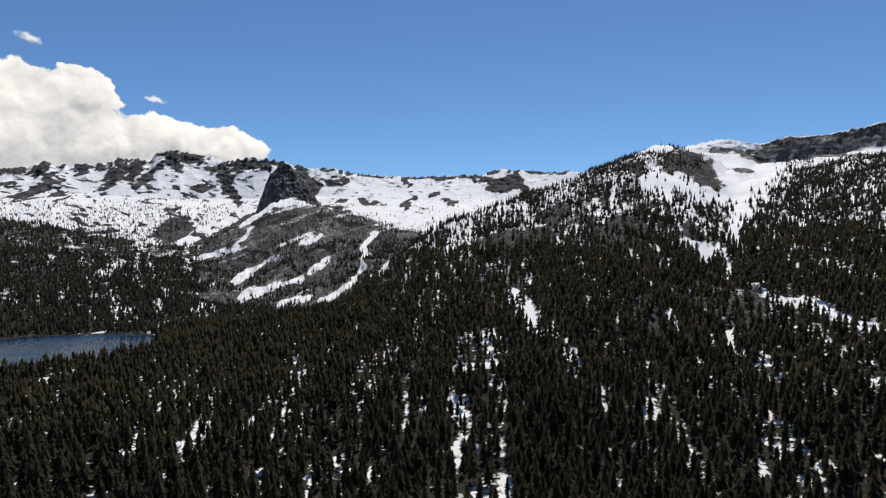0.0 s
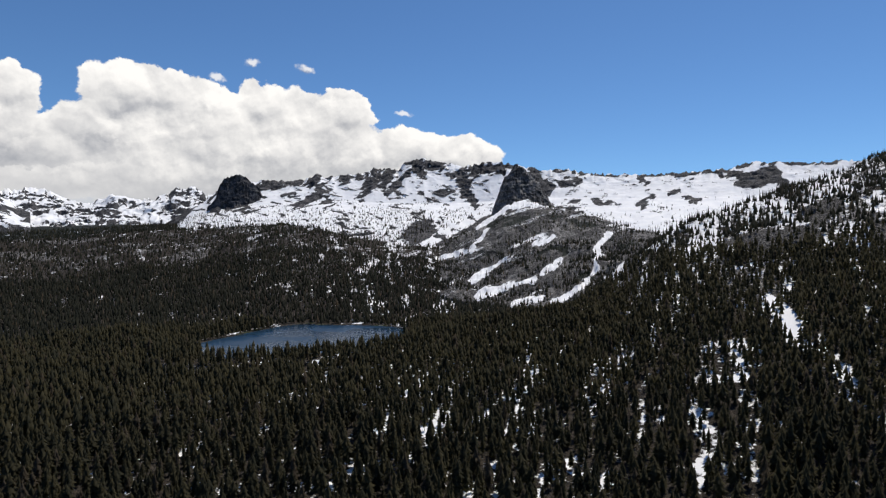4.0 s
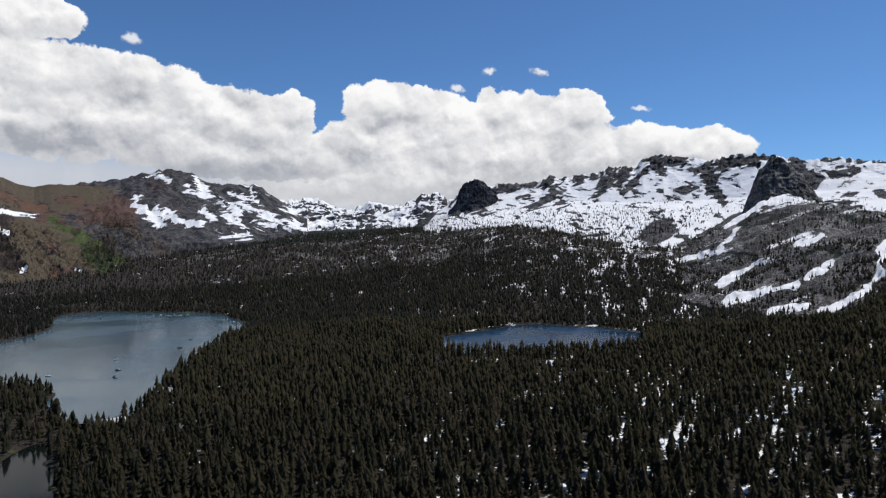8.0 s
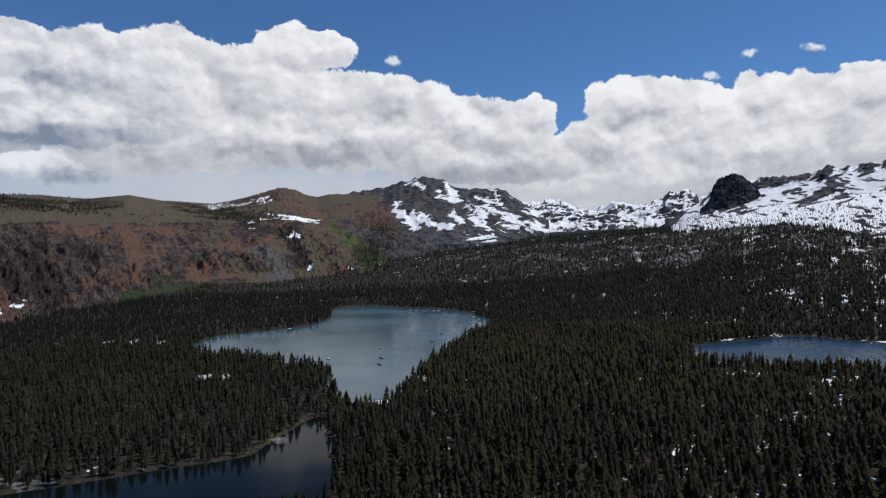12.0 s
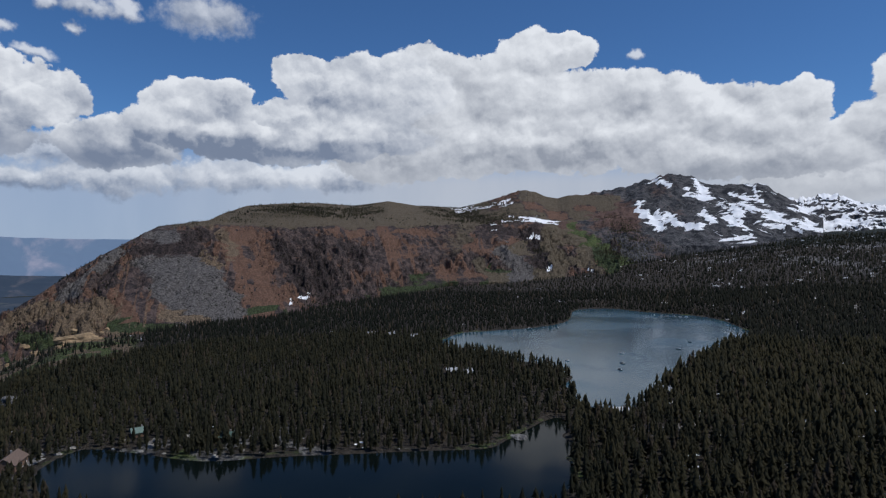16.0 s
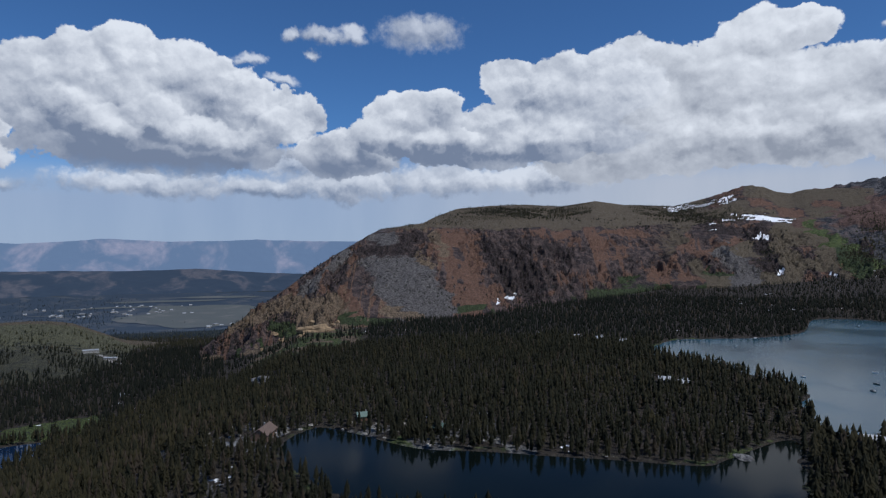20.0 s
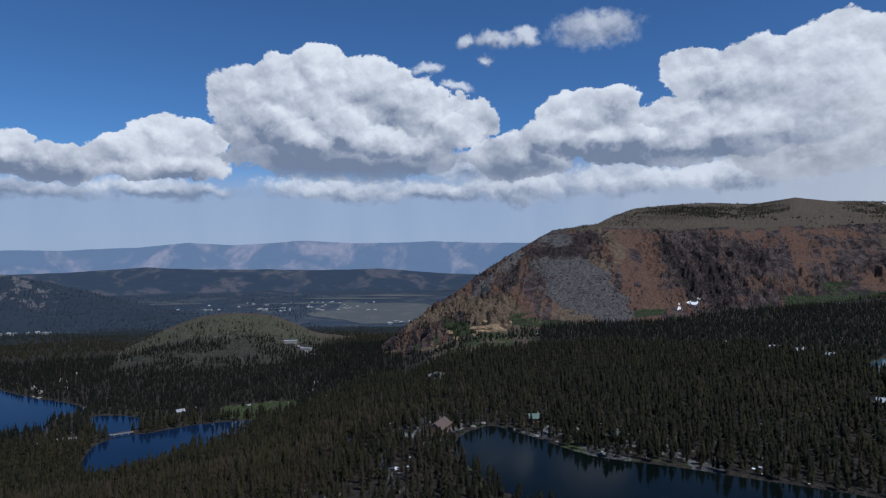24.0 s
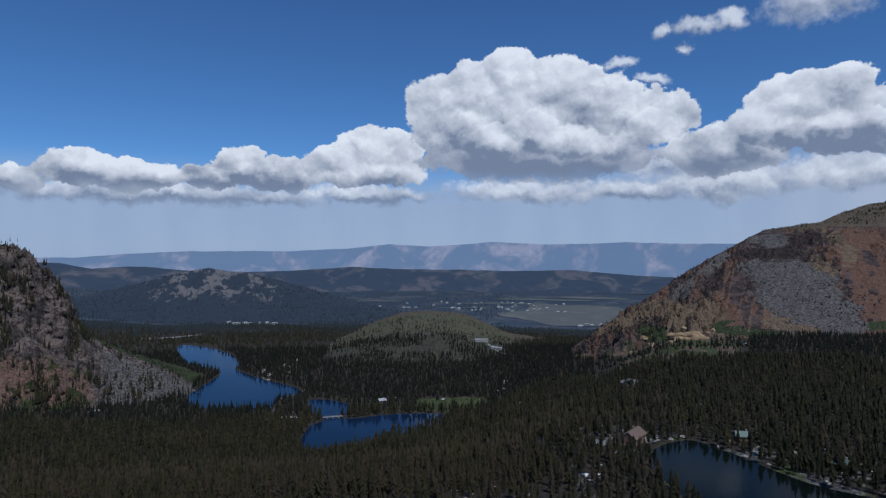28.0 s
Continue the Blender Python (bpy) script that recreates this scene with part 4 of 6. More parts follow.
CRAG = Mountain("rock_crag", Loft(
    [(10.2, 1.5, 1690), (14, 2.2, 1690), (17.4, 0.5, 1690)],
    [(10.2, 2.2, 1770), (11.0, 3.0, 1770), (12, 3.7, 1768), (13, 4.1, 1765), (14.5, 4.0, 1755), (15.6, 3.6, 1760), (16.4, 2.8, 1765), (17.4, 0.8, 1770)],
    [(10.2, 2.4, 1850), (10.8, 3.4, 1850), (11.4, 4.2, 1850), (12.2, 5.5, 1850), (12.9, 6.5, 1850), (13.3, 6.75, 1850), (13.8, 7.2, 1855), (14.4, 7.5, 1860), (14.7, 7.3, 1855), (15.2, 6.7, 1850), (15.5, 6.4, 1850), (15.9, 5.4, 1850),
     (16.2, 4.5, 1850), (16.6, 3.4, 1850), (17.4, 1.0, 1850)],
    [(10.2, 1.5, 1960), (17.4, 0.8, 1960)]), crag_relief(9, 0.9, 21), 0.035, (16, 90, 12), (22, 24))

SLABS = Mountain("granite_slabs", Loft(
    [(2, -0.5, 1100), (5, -2.5, 1050), (8.4, -5.4, 980), (14.4, -5.9, 1000), (18.2, -5.2, 1060), (21.5, -4.4, 1100)],
    [(2, 0.4, 1250), (5, -0.6, 1250), (8.4, -1.4, 1250), (14.4, -1.6, 1270), (18.2, -2.3, 1300), (21.5, -2.4, 1300)],
    [(2, 1.2, 1500), (4.4, 1.4, 1500), (6.4, 2.0, 1560), (9.5, 2.5, 1620), (11.5, 3.6, 1680), (13.5, 4.2, 1720), (15.4, 3.8, 1680), (17.8, 2.0, 1590), (21.5, -0.7, 1480)],
    [(2, 1.0, 1700), (11, 3.6, 1790), (14, 4.2, 1800), (17, 2.6, 1760), (21.5, -0.4, 1650)]), crag_relief(15, 2.0, 33), 0.08, (60, 60, 20), (18, 45))

CASTLE = Mountain("rock_tower", Loft(
    [(37.0, 3.0, 2320), (41.9, 2.6, 2320)],
    [(37.0, 3.3, 2430), (38.0, 3.6, 2420), (39.5, 3.5, 2410), (41.0, 3.3, 2420), (41.9, 3.0, 2430)],
    [(37.0, 3.6, 2470), (37.6, 5.2, 2470), (38.2, 5.5, 2470), (38.6, 6.05, 2470), (39.3, 6.15, 2470), (39.8, 6.05, 2470), (40.5, 5.75, 2470), (40.9, 5.0, 2470),
     (41.2, 4.0, 2470), (41.9, 3.2, 2470)],
    [(37.0, 3, 2580), (41.9, 2.8, 2580)]), crag_relief(14, 0.7, 41), 0.05, (14, 56, 10), (18, 36))

FAR_PEAKS = Mountain("snowy_peak_range", Loft(
    [(39, 1.0, 2600), (62, 0.6, 2600)],
    [(39, 2.6, 3050), (50, 2.2, 3050), (62, 2.4, 3050)],
    [(39, 4.0, 3500), (41.3, 4.22, 3500), (42.8, 4.97, 3500), (44.4, 4.85, 3500), (45.9, 3.91, 3500), (47.4, 3.63, 3500), (48.0, 3.95, 3500), (49.1, 4.05, 3500), (50.6, 3.31, 3500),
     (51.8, 3.54, 3500), (52.8, 3.76, 3500), (53.7, 4.24, 3500), (54.7, 4.31, 3500), (55.6, 4.08, 3500), (56.8, 4.1, 3500), (59, 4.2, 3500), (62, 3.8, 3500)],
    [(39, 3.0, 3800), (62, 2.4, 3800)]), crag_relief(36, 1.5, 51), 0.1, (40, 55, 8), (24, 80))

DARK_MOUNTAIN = Mountain("dark_mountain", Loft(
    [(54.5, 0.6, 2350), (61, 0.2, 2200), (65, 0.2, 2150), (69, -1.8, 1900), (76, -2.6, 1800)],
    [(54.5, 1.8, 2600), (61, 2.8, 2550), (65, 3.0, 2500), (69, 2.4, 2400), (76, 1.8, 2350)],
    [(54.5, 2.4, 2900), (56.2, 3.5, 2900), (57.2, 4.2, 2900), (57.9, 4.59, 2900), (58.6, 5.28, 2900), (59.3, 5.39, 2900), (60.6, 5.43, 2900), (62.3, 5.25, 2900), (63.4, 5.52, 2900),
     (64.2, 6.16, 2900), (64.8, 6.26, 2900), (65.6, 6.43, 2900), (66.8, 6.35, 2900), (67.4, 6.05, 2900), (68.3, 5.89, 2900), (69.8, 5.36, 2900), (72.3, 5.0, 2950),
     (76, 4.3, 2950)],
    [(54.5, 2, 3200), (76, 3, 3200)]), crag_relief(22, 2.4, 61), 0.1, (45, 55, 8), (18, 80))


def red_relief(az, r, v):
    x, y = xy(az, r)
    face = smooth(v, 0.03, 0.25) * (1 - smooth(v, 0.8, 1.1))
    z = rise(np.interp(v, [0, 1], [-6, 1.6]), r)
    bare = np.maximum(strokes(az, z, r, SCREE, 9, 0.9), strokes(az, z, r, TALUS, 6, 0.7))
    across = np.radians(az) * 1700
    gully = ridged((across + 0.3 * r * np.sign(az - 104)) / 60, r / 420, 4, 71) - 0.62
    crags = fbm(x / 20, y / 20, 5, 73) - 0.5
    top = 7 * (fbm(x / 160, y / 160, 3, 74) - 0.5) * smooth(v, 1.1, 1.5) * (1 - smooth(v, 1.7, 1.95))
    rim = 9 * (fbm(az / 0.9, v, 3, 77) - 0.5) * smooth(np.abs(v - 1), 0.25, 0.0) * smooth(az, 100, 106)
    ledge = strokes(az, z, r, DARK_LEDGES, 7, 0.9)
    return face * (1 - 0.85 * bare) * (40 * gully + 30 * crags + 26 * (fbm(x / 9, y / 9, 3, 79) - 0.5)) + top + rim + 14 * ledge * (ridged(across / 14, v * 22, 3, 78) - 0.5)


RED_MOUNTAIN = Mountain("red_mountain", Loft(
    [(70, -3.4, 1650), (72.5, -3.5, 1650), (81, -3.2, 1600), (85.4, -3.2, 1550), (90.5, -5.0, 1350), (95.5, -6.2, 1180), (100.2, -7.0, 1080), (104.7, -7.4, 1040),
     (110.9, -8.0, 1000), (116.4, -8.6, 970), (120, -9.2, 970), (126, -9.6, 1050)],
    [(70, 1.2, 2300), (75, 1.9, 2350), (81.1, 1.94, 2100), (85.4, 2.0, 2050), (90.5, 1.86, 1850), (95.5, 1.69, 1750), (100.2, 1.72, 1650), (103.9, 1.66, 1600),
     (106.5, 1.84, 1560), (108.9, 1.5, 1520), (110.5, 1.3, 1500), (112.5, 0.3, 1450), (114.3, -0.75, 1400), (116.6, -2.25, 1330), (118.9, -4.0, 1280), (121.2, -5.6, 1230),
     (123.6, -7.2, 1180), (126, -9.0, 1150)],
    [(70, 4.6, 2750), (72, 4.7, 2750), (74.6, 4.7, 2750), (75.6, 4.43, 2750), (76.6, 4.6, 2750), (77.6, 5.0, 2750), (78.5, 5.2, 2750), (79.3, 5.1, 2750), (80.3, 4.78, 2750), (81.1, 4.42, 2700), (84.4, 3.57, 2650),
     (88.5, 3.78, 2500), (91, 4.14, 2450), (94, 3.68, 2400), (97, 3.86, 2300), (100.3, 3.77, 2200), (103.4, 3.49, 2100), (105.2, 2.82, 1950), (106.5, 2.17, 1800),
     (108.9, 1.79, 1640), (110.5, 1.55, 1580), (112.5, 0.4, 1490), (114.3, -0.68, 1430), (116.6, -2.2, 1360), (118.9, -3.95, 1310), (121.2, -5.5, 1260), (123.6, -7.1, 1210), (126, -8.9, 1180)],
    [(70, 3, 3100), (90, 2.4, 3000), (105, 0.5, 2500), (112, -3, 1900), (126, -9.5, 1500)]), red_relief, 0.08, (110, 34, 6), (15, 20), lambda az, r, z: 1 - 0.85 * np.maximum(strokes(az, z, r, SCREE, 9, 0.9), strokes(az, z, r, TALUS, 6, 0.7)))

BALD_HILL = Mountain("bald_hill", Loft(
    [(127, -11.2, 1100), (152, -11.2, 1100)],
    [(127, -10, 1350), (132.7, -9.0, 1350), (138.4, -8.3, 1350), (144, -8.6, 1350), (148, -9.6, 1300), (152, -11, 1250)],
    [(127, -8.6, 1700), (131.2, -8.0, 1700), (132.7, -7.3, 1700), (135.3, -6.2, 1700), (137, -5.9, 1700), (138.4, -5.82, 1700), (140, -5.85, 1700), (141.5, -6.0, 1690), (144.1, -6.9, 1640), (146.6, -8.1, 1520), (150.6, -9.9, 1400), (152, -10.6, 1350)],
    [(127, -8.3, 1900), (138, -7.0, 2100), (152, -9, 1900)]), crag_relief(5, 3.0, 81, jag=0), 0.16, (30, 40, 12))

BLUFF = Mountain("rock_bluff", Loft(
    [(158.4, -12.95, 985), (163, -13.2, 950), (168, -13.4, 890), (172, -13.4, 860), (184, -13.6, 830)],
    [(158.4, -12.6, 1010), (163, -11.3, 1010), (167, -9.8, 1000), (169, -7.5, 1000), (172, -6.3, 980), (184, -6, 960)],
    [(158.4, -12.4, 1060), (160.8, -10.7, 1060), (165, -8.6, 1060), (167.4, -7.2, 1060), (168, -5.9, 1060), (168.6, -4.0, 1060), (169.4, -2.6, 1060), (170.5, -1.3, 1060), (171.5, -0.45, 1060), (172.6, -0.1, 1060),
     (174, 0.2, 1060), (184, 1, 1060)],
    [(158.4, -11, 1120), (163, -9.2, 1300), (168, -7.0, 1450), (172, -4, 1450), (184, -2, 1450)]), lambda az, r, v: (0.25 + 0.75 * smooth(az, 164, 169)) * crag_relief(15, 1.1, 91)(az, r, v), 0.07, (50, 70, 16), (13, 22), lambda az, r, z: smooth(az, 164, 169))

PALE_HILL = Mountain("pale_hill", Loft(
    [(138, -7.2, 2450), (174, -7.2, 2450)],
    [(138, -7.0, 2900), (143, -5.6, 2900), (147, -4.6, 2900), (150, -3.7, 2900), (151.4, -3.3, 2900), (153, -2.85, 2900), (155.4, -2.3, 2900), (158.2, -1.95, 2900), (159.6, -2.15, 2900), (161.7, -2.6, 2900),
     (164, -3.2, 2900), (166, -3.7, 2900), (170, -4.6, 2900), (174, -6.6, 2900)],
    [(138, -6.9, 3300), (174, -6.6, 3300)]), crag_relief(26, 1.7, 95, top=1.0, jag=0.1), 0.2, (40, 10))

FAR_HILLS = Mountain("far_hills", Loft(
    [(100, -4.9, 3900), (140, -4.9, 3900), (186, -4.9, 3700)],
    [(100, -2.6, 4300), (116.6, -2.5, 4300), (121.2, -2.35, 4300), (126.1, -1.95, 4300), (131.2, -2.15, 4300), (136.4, -2.05, 4300), (141.6, -2.05, 4300), (145.7, -1.8, 4300), (151.6, -2.2, 4300),
     (156.4, -2.3, 4300), (160.9, -2.05, 4300), (163, -1.75, 4300), (165.1, -1.8, 4300), (167.1, -1.9, 4300), (169, -1.45, 4300), (172, -1.3, 4300), (186, -1.5, 4300)],
    [(100, -3, 4450), (186, -3, 4450)]), crag_relief(16, 3.0, 101, top=1.0, jag=0.1), 0.25, (40, 8))

FAR_RANGE = Mountain("far_range", Loft(
    [(98, -3.4, 4430), (186, -3.4, 4430)],
    [(98, 0.4, 4650), (116.6, 0.45, 4650), (121.2, 0.55, 4650), (124.2, 0.42, 4650), (128.7, 0.3, 4650), (131, 0.42, 4650), (133.3, 0.5, 4650), (136, 0.25, 4650), (139, 0.05, 4650), (142.6, 0.25, 4650),
     (146.7, -0.2, 4650), (151.6, -0.45, 4650), (156.4, -0.45, 4650), (160.9, -0.5, 4650), (165.1, -0.75, 4650), (168.2, -1.0, 4650), (186, -1.1, 4650)],
    [(98, -1, 4800), (186, -2, 4800)]), crag_relief(14, 2.4, 111, top=1.0, jag=0.15), 0.2, (50, 4))


# ---------------------------------------------------------------- ground sheet
def snow_share(az):
    """How much snow is left on the floor of the woods, by bearing."""
    return np.interp(wrap(az), [-46, -10, 10, 25, 40, 55, 75, 100, 300], [0.47, 0.49, 0.51, 0.48, 0.36, 0.27, 0.2, 0.2, 0.1])


def glade(az, r):
    """Openings in the woods: narrow chutes that run down the slope, and small gaps."""
    x, y = xy(az, r)
    across = np.radians(wrap(az)) * np.clip(r, 250, 900)
    a = fbm(across / 8 + 2.0 * fbm(x / 60, y / 60, 2, 206), r / 95, 3, 201)
    b = fbm(x / 26, y / 26, 3, 202)
    return 0.72 * a + 0.28 * b


ga = np.concatenate([np.arange(-46, 70, 0.25), np.arange(70, 184, 0.35), np.arange(184, 314, 5.0)])
gr = np.concatenate([[0.05, 60, 120, 180], np.geomspace(215, 4900, 250)])
GA, GR = np.meshgrid(ga, gr, indexing="ij")
GZ = ground_z(GA, GR)
GX, GY = xy(GA, GR)
steep = slope_of(GX, GY, GZ)
opening = glade(GA, GR)
spots = fbm(GX / 8, GY / 8, 3, 203)
g_snow = np.clip(0.8 * snow_share(GA) + 1.0 * (opening - 0.5) + 0.6 * (spots - 0.5) - 0.03, 0, 1) * (1 - smooth(GR, 2200, 2800))
bowl = smooth(GZ - EYE - GR * np.tan(np.radians(3.8 + 0.35 * np.abs(wrap(GA) + 25))), -6, 14) * ((wrap(GA) > -30) & (wrap(GA) < -20))
g_snow = g_snow + (0.2 * smooth(GZ, 60, 170) - 0.08 * (1 - smooth(GZ, 15, 70))) * (wrap(GA) < 12) + 0.03 * smooth(GR, 800, 950) * ((wrap(GA) > 20) & (wrap(GA) < 50))
g_snow = g_snow + 0.06 * (1 - smooth(GR, 500, 650)) * (wrap(GA) < 66)
ridge_on = (wrap(GA) > -40) & (wrap(GA) < 0)
ridge_snow = strokes(wrap(GA), GZ, GR, RIDGE_SNOW, 12) * ridge_on
ridge_rock = strokes(wrap(GA), GZ, GR, RIDGE_ROCKS, 13, 0.9) * ridge_on
g_snow = np.maximum(g_snow * (1 - 0.8 * ridge_rock), np.maximum(0.75 * bowl * (1 - ridge_rock), ridge_snow))
outcrop = smooth(fbm(GX / 60, GY / 60, 3, 204), 0.56, 0.66) * smooth(GZ, 40, 110)
g_soil = np.clip(0.8 - 0.5 * smooth(steep, 0.35, 0.7) - 0.8 * np.maximum(outcrop, ridge_rock), 0, 1)
litter = smooth(fbm(GX / 16, GY / 16, 3, 205), 0.45, 0.6) * (wrap(GA) > 96) * (wrap(GA) < 123) * smooth(GR, 358, 366) * (1 - smooth(GR, 400, 450))
g_soil = g_soil * (1 - 0.85 * litter)
plain = smooth(wrap(GA), 119.5, 121.5) * (1 - smooth(wrap(GA), 130, 133)) * smooth(GR, 2450, 2600) * (1 - smooth(GR, 3300, 3700))
g_grass = np.clip(0.12 + 0.9 * (fbm(GX / 120, GY / 120, 3, 9) - 0.5) * smooth(wrap(GA), 40, 110), 0, 1)
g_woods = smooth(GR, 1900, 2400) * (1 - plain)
meadow = np.exp(-((wrap(GA) - 136.5) / 3.2) ** 4) * np.exp(-((GR - 828) / 34) ** 4)
apron = smooth(wrap(GA), 111, 112.5) * (1 - smooth(wrap(GA), 121, 123)) * smooth(GR, 760, 830) * (1 - smooth(GR, 1200, 1300))
g_grass = np.clip(g_grass + 0.9 * meadow + 0.45 * apron, 0, 1)
for lake in LAKES:
    d = lake.off(GX, GY)
    shore = (d > 0) & (d < 9)
    g_grass = np.where(shore, 0.1 + 0.6 * fbm(GX / 40, GY / 40, 2, 77), g_grass)
    bank = (d > 1) & (d < 16) & (wrap(GA) < 46) & (GR > 700)
    g_snow = np.where(d < 1, g_snow * 0.5, np.where(bank, g_snow + 0.35 * (fbm(GX / 25, GY / 25, 2, 78) - 0.3), g_snow))
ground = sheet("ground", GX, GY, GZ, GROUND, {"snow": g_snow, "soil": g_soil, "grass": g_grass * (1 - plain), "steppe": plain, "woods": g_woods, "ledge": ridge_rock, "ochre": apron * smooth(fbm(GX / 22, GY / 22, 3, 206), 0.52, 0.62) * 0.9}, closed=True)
tagged(ground, "forest floor with granite outcrops and patches of old snow", "ground", kind="structure")


# ---------------------------------------------------------------- mountains
def rocky(snow_lo, snow_hi, limit=1.0, bias=0.0, seed=0, soil=0.0):
    """Snow keeps off the steep faces and thins out towards the foot."""
    def cover(az, r, z, v, steep):
        x, y = xy(az, r)
        patch = fbm(az / 1.3, r / 120, 4, seed + 300) - 0.5
        s = 1.15 - 0.85 * smooth(steep, 0.45 * limit, 1.0 * limit) + 1.5 * patch + bias
        s = s * (snow_lo + (snow_hi - snow_lo) * smooth(v, 0, 1))
        return {"snow": np.clip(s, 0, 1), "soil": np.clip(soil + 0.8 * patch, 0, 1)}
    return cover


def crest_cover(az, r, z, v, steep):
    """Dark ribs below the skyline, snow chutes between them, white bowls under them."""
    return {"snow": 1.0 - crest_rock(az, r, z)}


def band_cover(az, r, z, v, steep):
    """A snow bowl under a cliff that fades out towards the rounded shoulder."""
    across = np.radians(az) * 1600
    broken = fbm(across / 25, z / 30, 3, 341) - 0.5
    band = smooth(v, 1.0, 1.12) * (1 - smooth(v, 1.9, 2.0)) * smooth(-az, 25.5, 27.5)
    knobs = smooth(fbm(across / 60, z / 25, 3, 342), 0.58, 0.66)
    return {"snow": 0.98 - 0.8 * np.clip(band + 0.9 * broken * band + 0.8 * knobs * (v < 1.6), 0, 1)}


def slab_cover(az, r, z, v, steep):
    """Snow ribbons along the tilted benches of bare rock."""
    across = np.radians(az) * 1400
    bench = fbm(across / 110, (z + 0.42 * across) / 13, 4, 321)
    s = 0.3 + 1.5 * (bench - 0.56) + 0.2 * smooth(v, 1.6, 2.4) * (az < 13)
    snow = np.maximum(np.clip(s, 0, 1), strokes(az, z, r, SLAB_SNOW, 3))
    return {"snow": snow, "soil": np.clip(0.1 + 0.9 * (fbm(across / 40, z / 40, 2, 324) - 0.5), 0, 1), "woods": 0.8 * smooth(fbm(across / 50, z / 22, 3, 325), 0.58, 0.66) * (1 - snow), "ledge": 0.85 * smooth(fbm((across + 0.5 * z) / 40, (z + 0.35 * across) / 14, 4, 326), 0.5, 0.6) * (1 - snow)}


def dark_cover(az, r, z, v, steep):
    across = np.radians(az) * 2700
    el = np.degrees(np.arctan2(z - EYE, r))
    patch = fbm((across + 1.2 * z) / 90, (z - 0.45 * across) / 15, 4, 331)
    red = smooth(az, 61, 66)
    scatter_snow = smooth(patch, 0.6, 0.67) * np.interp(az, [54, 58, 61, 64, 68], [0.95, 0.9, 0.7, 0.3, 0.0]) * smooth(el, 0.3, 1.2)
    snow = np.maximum(scatter_snow, strokes(az, z, r, DARK_SNOW + DARK_SNOW_EAST, 5))
    scree = strokes(az, z, r, SCREE, 9, 0.9)
    green = strokes(az, z, r, GREENS, 8, 0.9)
    return {"snow": snow, "soil": np.clip(0.1 + 0.5 * red * fbm(across / 90, z / 50, 3, 332) + 0.7 * scree, 0, 1), "grass": np.clip(0.3 * (1 - smooth(el, -1.0, 1.2)) + 0.8 * green, 0, 1), "smooth_ground": scree}


def red_cover(az, r, z, v, steep):
    """Scree fans, grey talus, dark rock bands, dry turf on the flat top that fades into the slope."""
    across = np.radians(az) * 1700
    el = np.degrees(np.arctan2(z - EYE, r))
    wob = fbm(across / 50, z / 60, 3, 351) - 0.5
    talus = strokes(az, z, r, TALUS, 6, 0.7)
    ledge = strokes(az, z, r, DARK_LEDGES, 7, 0.9)
    scree = strokes(az, z, r, SCREE, 9, 0.9)
    green = strokes(az, z, r, GREENS, 8, 0.9)
    ochre = strokes(az, z, r, OCHRE_SOIL, 10, 0.9)
    lines = fbm((across + 0.35 * z * np.sign(az - 104)) / 7 + 3 * wob, z / 110, 4, 354)
    fall = smooth(lines, 0.44, 0.6)
    craggy = smooth(fbm(across / 34, z / 26, 4, 355) + 0.1 * (az > 96) * (az < 101), 0.5, 0.58)
    top = smooth(v + 0.22 * wob, 0.86, 1.1) * smooth(az + 4 * wob, 80.5, 84) * (1 - smooth(az, 108.5, 110.5))
    top = top * (0.75 + 0.5 * fbm(across / 60, z / 9, 3, 356))
    soil = np.clip(0.36 + 0.35 * fall - 0.85 * craggy + 0.75 * scree * (0.6 + 0.6 * fall) - 0.9 * ledge, 0, 1)
    cone = smooth(v, 0.95, 1.1) * (1 - smooth(az, 80.5, 84))
    soil = np.maximum(soil, cone * (0.25 + 0.6 * fbm(across / 60, z / 30, 3, 352)))
    foot = smooth(az, 110.0, 113) * (1 - smooth(v + 0.3 * wob, 0.06, 0.2))
    blot = fbm(across / 30, z / 14, 3, 353)
    ochre = np.maximum(ochre, 0.8 * foot * smooth(blot, 0.46, 0.6))
    ochre = np.maximum(ochre, 0.5 * scree * fall * smooth(az, 103, 106))
    green = np.maximum(green, 0.75 * foot * smooth(blot, 0.52, 0.42) * (az < 123))
    green = np.maximum(green, 0.65 * (1 - smooth(v, 0.05, 0.25)) * smooth(blot, 0.5, 0.62) * (az < 104))
    dull = 0.62 * smooth(fbm(across / 70, z / 40, 3, 357), 0.4, 0.56) * (1 - smooth(az, 82, 92))
    top = np.maximum(top, dull)
    snow = strokes(az, z, r, RED_SNOW, 11, 0.8)
    return {"ochre": ochre, "soil": soil * (1 - top), "talus": talus * (1 - ledge), "grass": np.clip(green, 0, 0.85), "steppe": np.clip(top, 0, 1) * (1 - snow), "snow": snow,
            "smooth_ground": np.clip(np.maximum(np.maximum(scree, top), 0.4 * fall), 0, 1), "ledge": 0.66 * ledge * (1 - scree)}


def hill_cover(az, r, z, v, steep):
    t = smooth(v, 1.0, 1.5)
    return {"soil": 0.5 - 0.4 * t, "grass": 0.35 + 0.4 * t, "steppe": 0.55 * smooth(v, 1.8, 1.95) + 0.25 * fbm(az / 1.5, v * 4, 3, 362) * t}


def far_cover(az, r, z, v, steep):
    return {"pale": np.zeros(r.shape)}


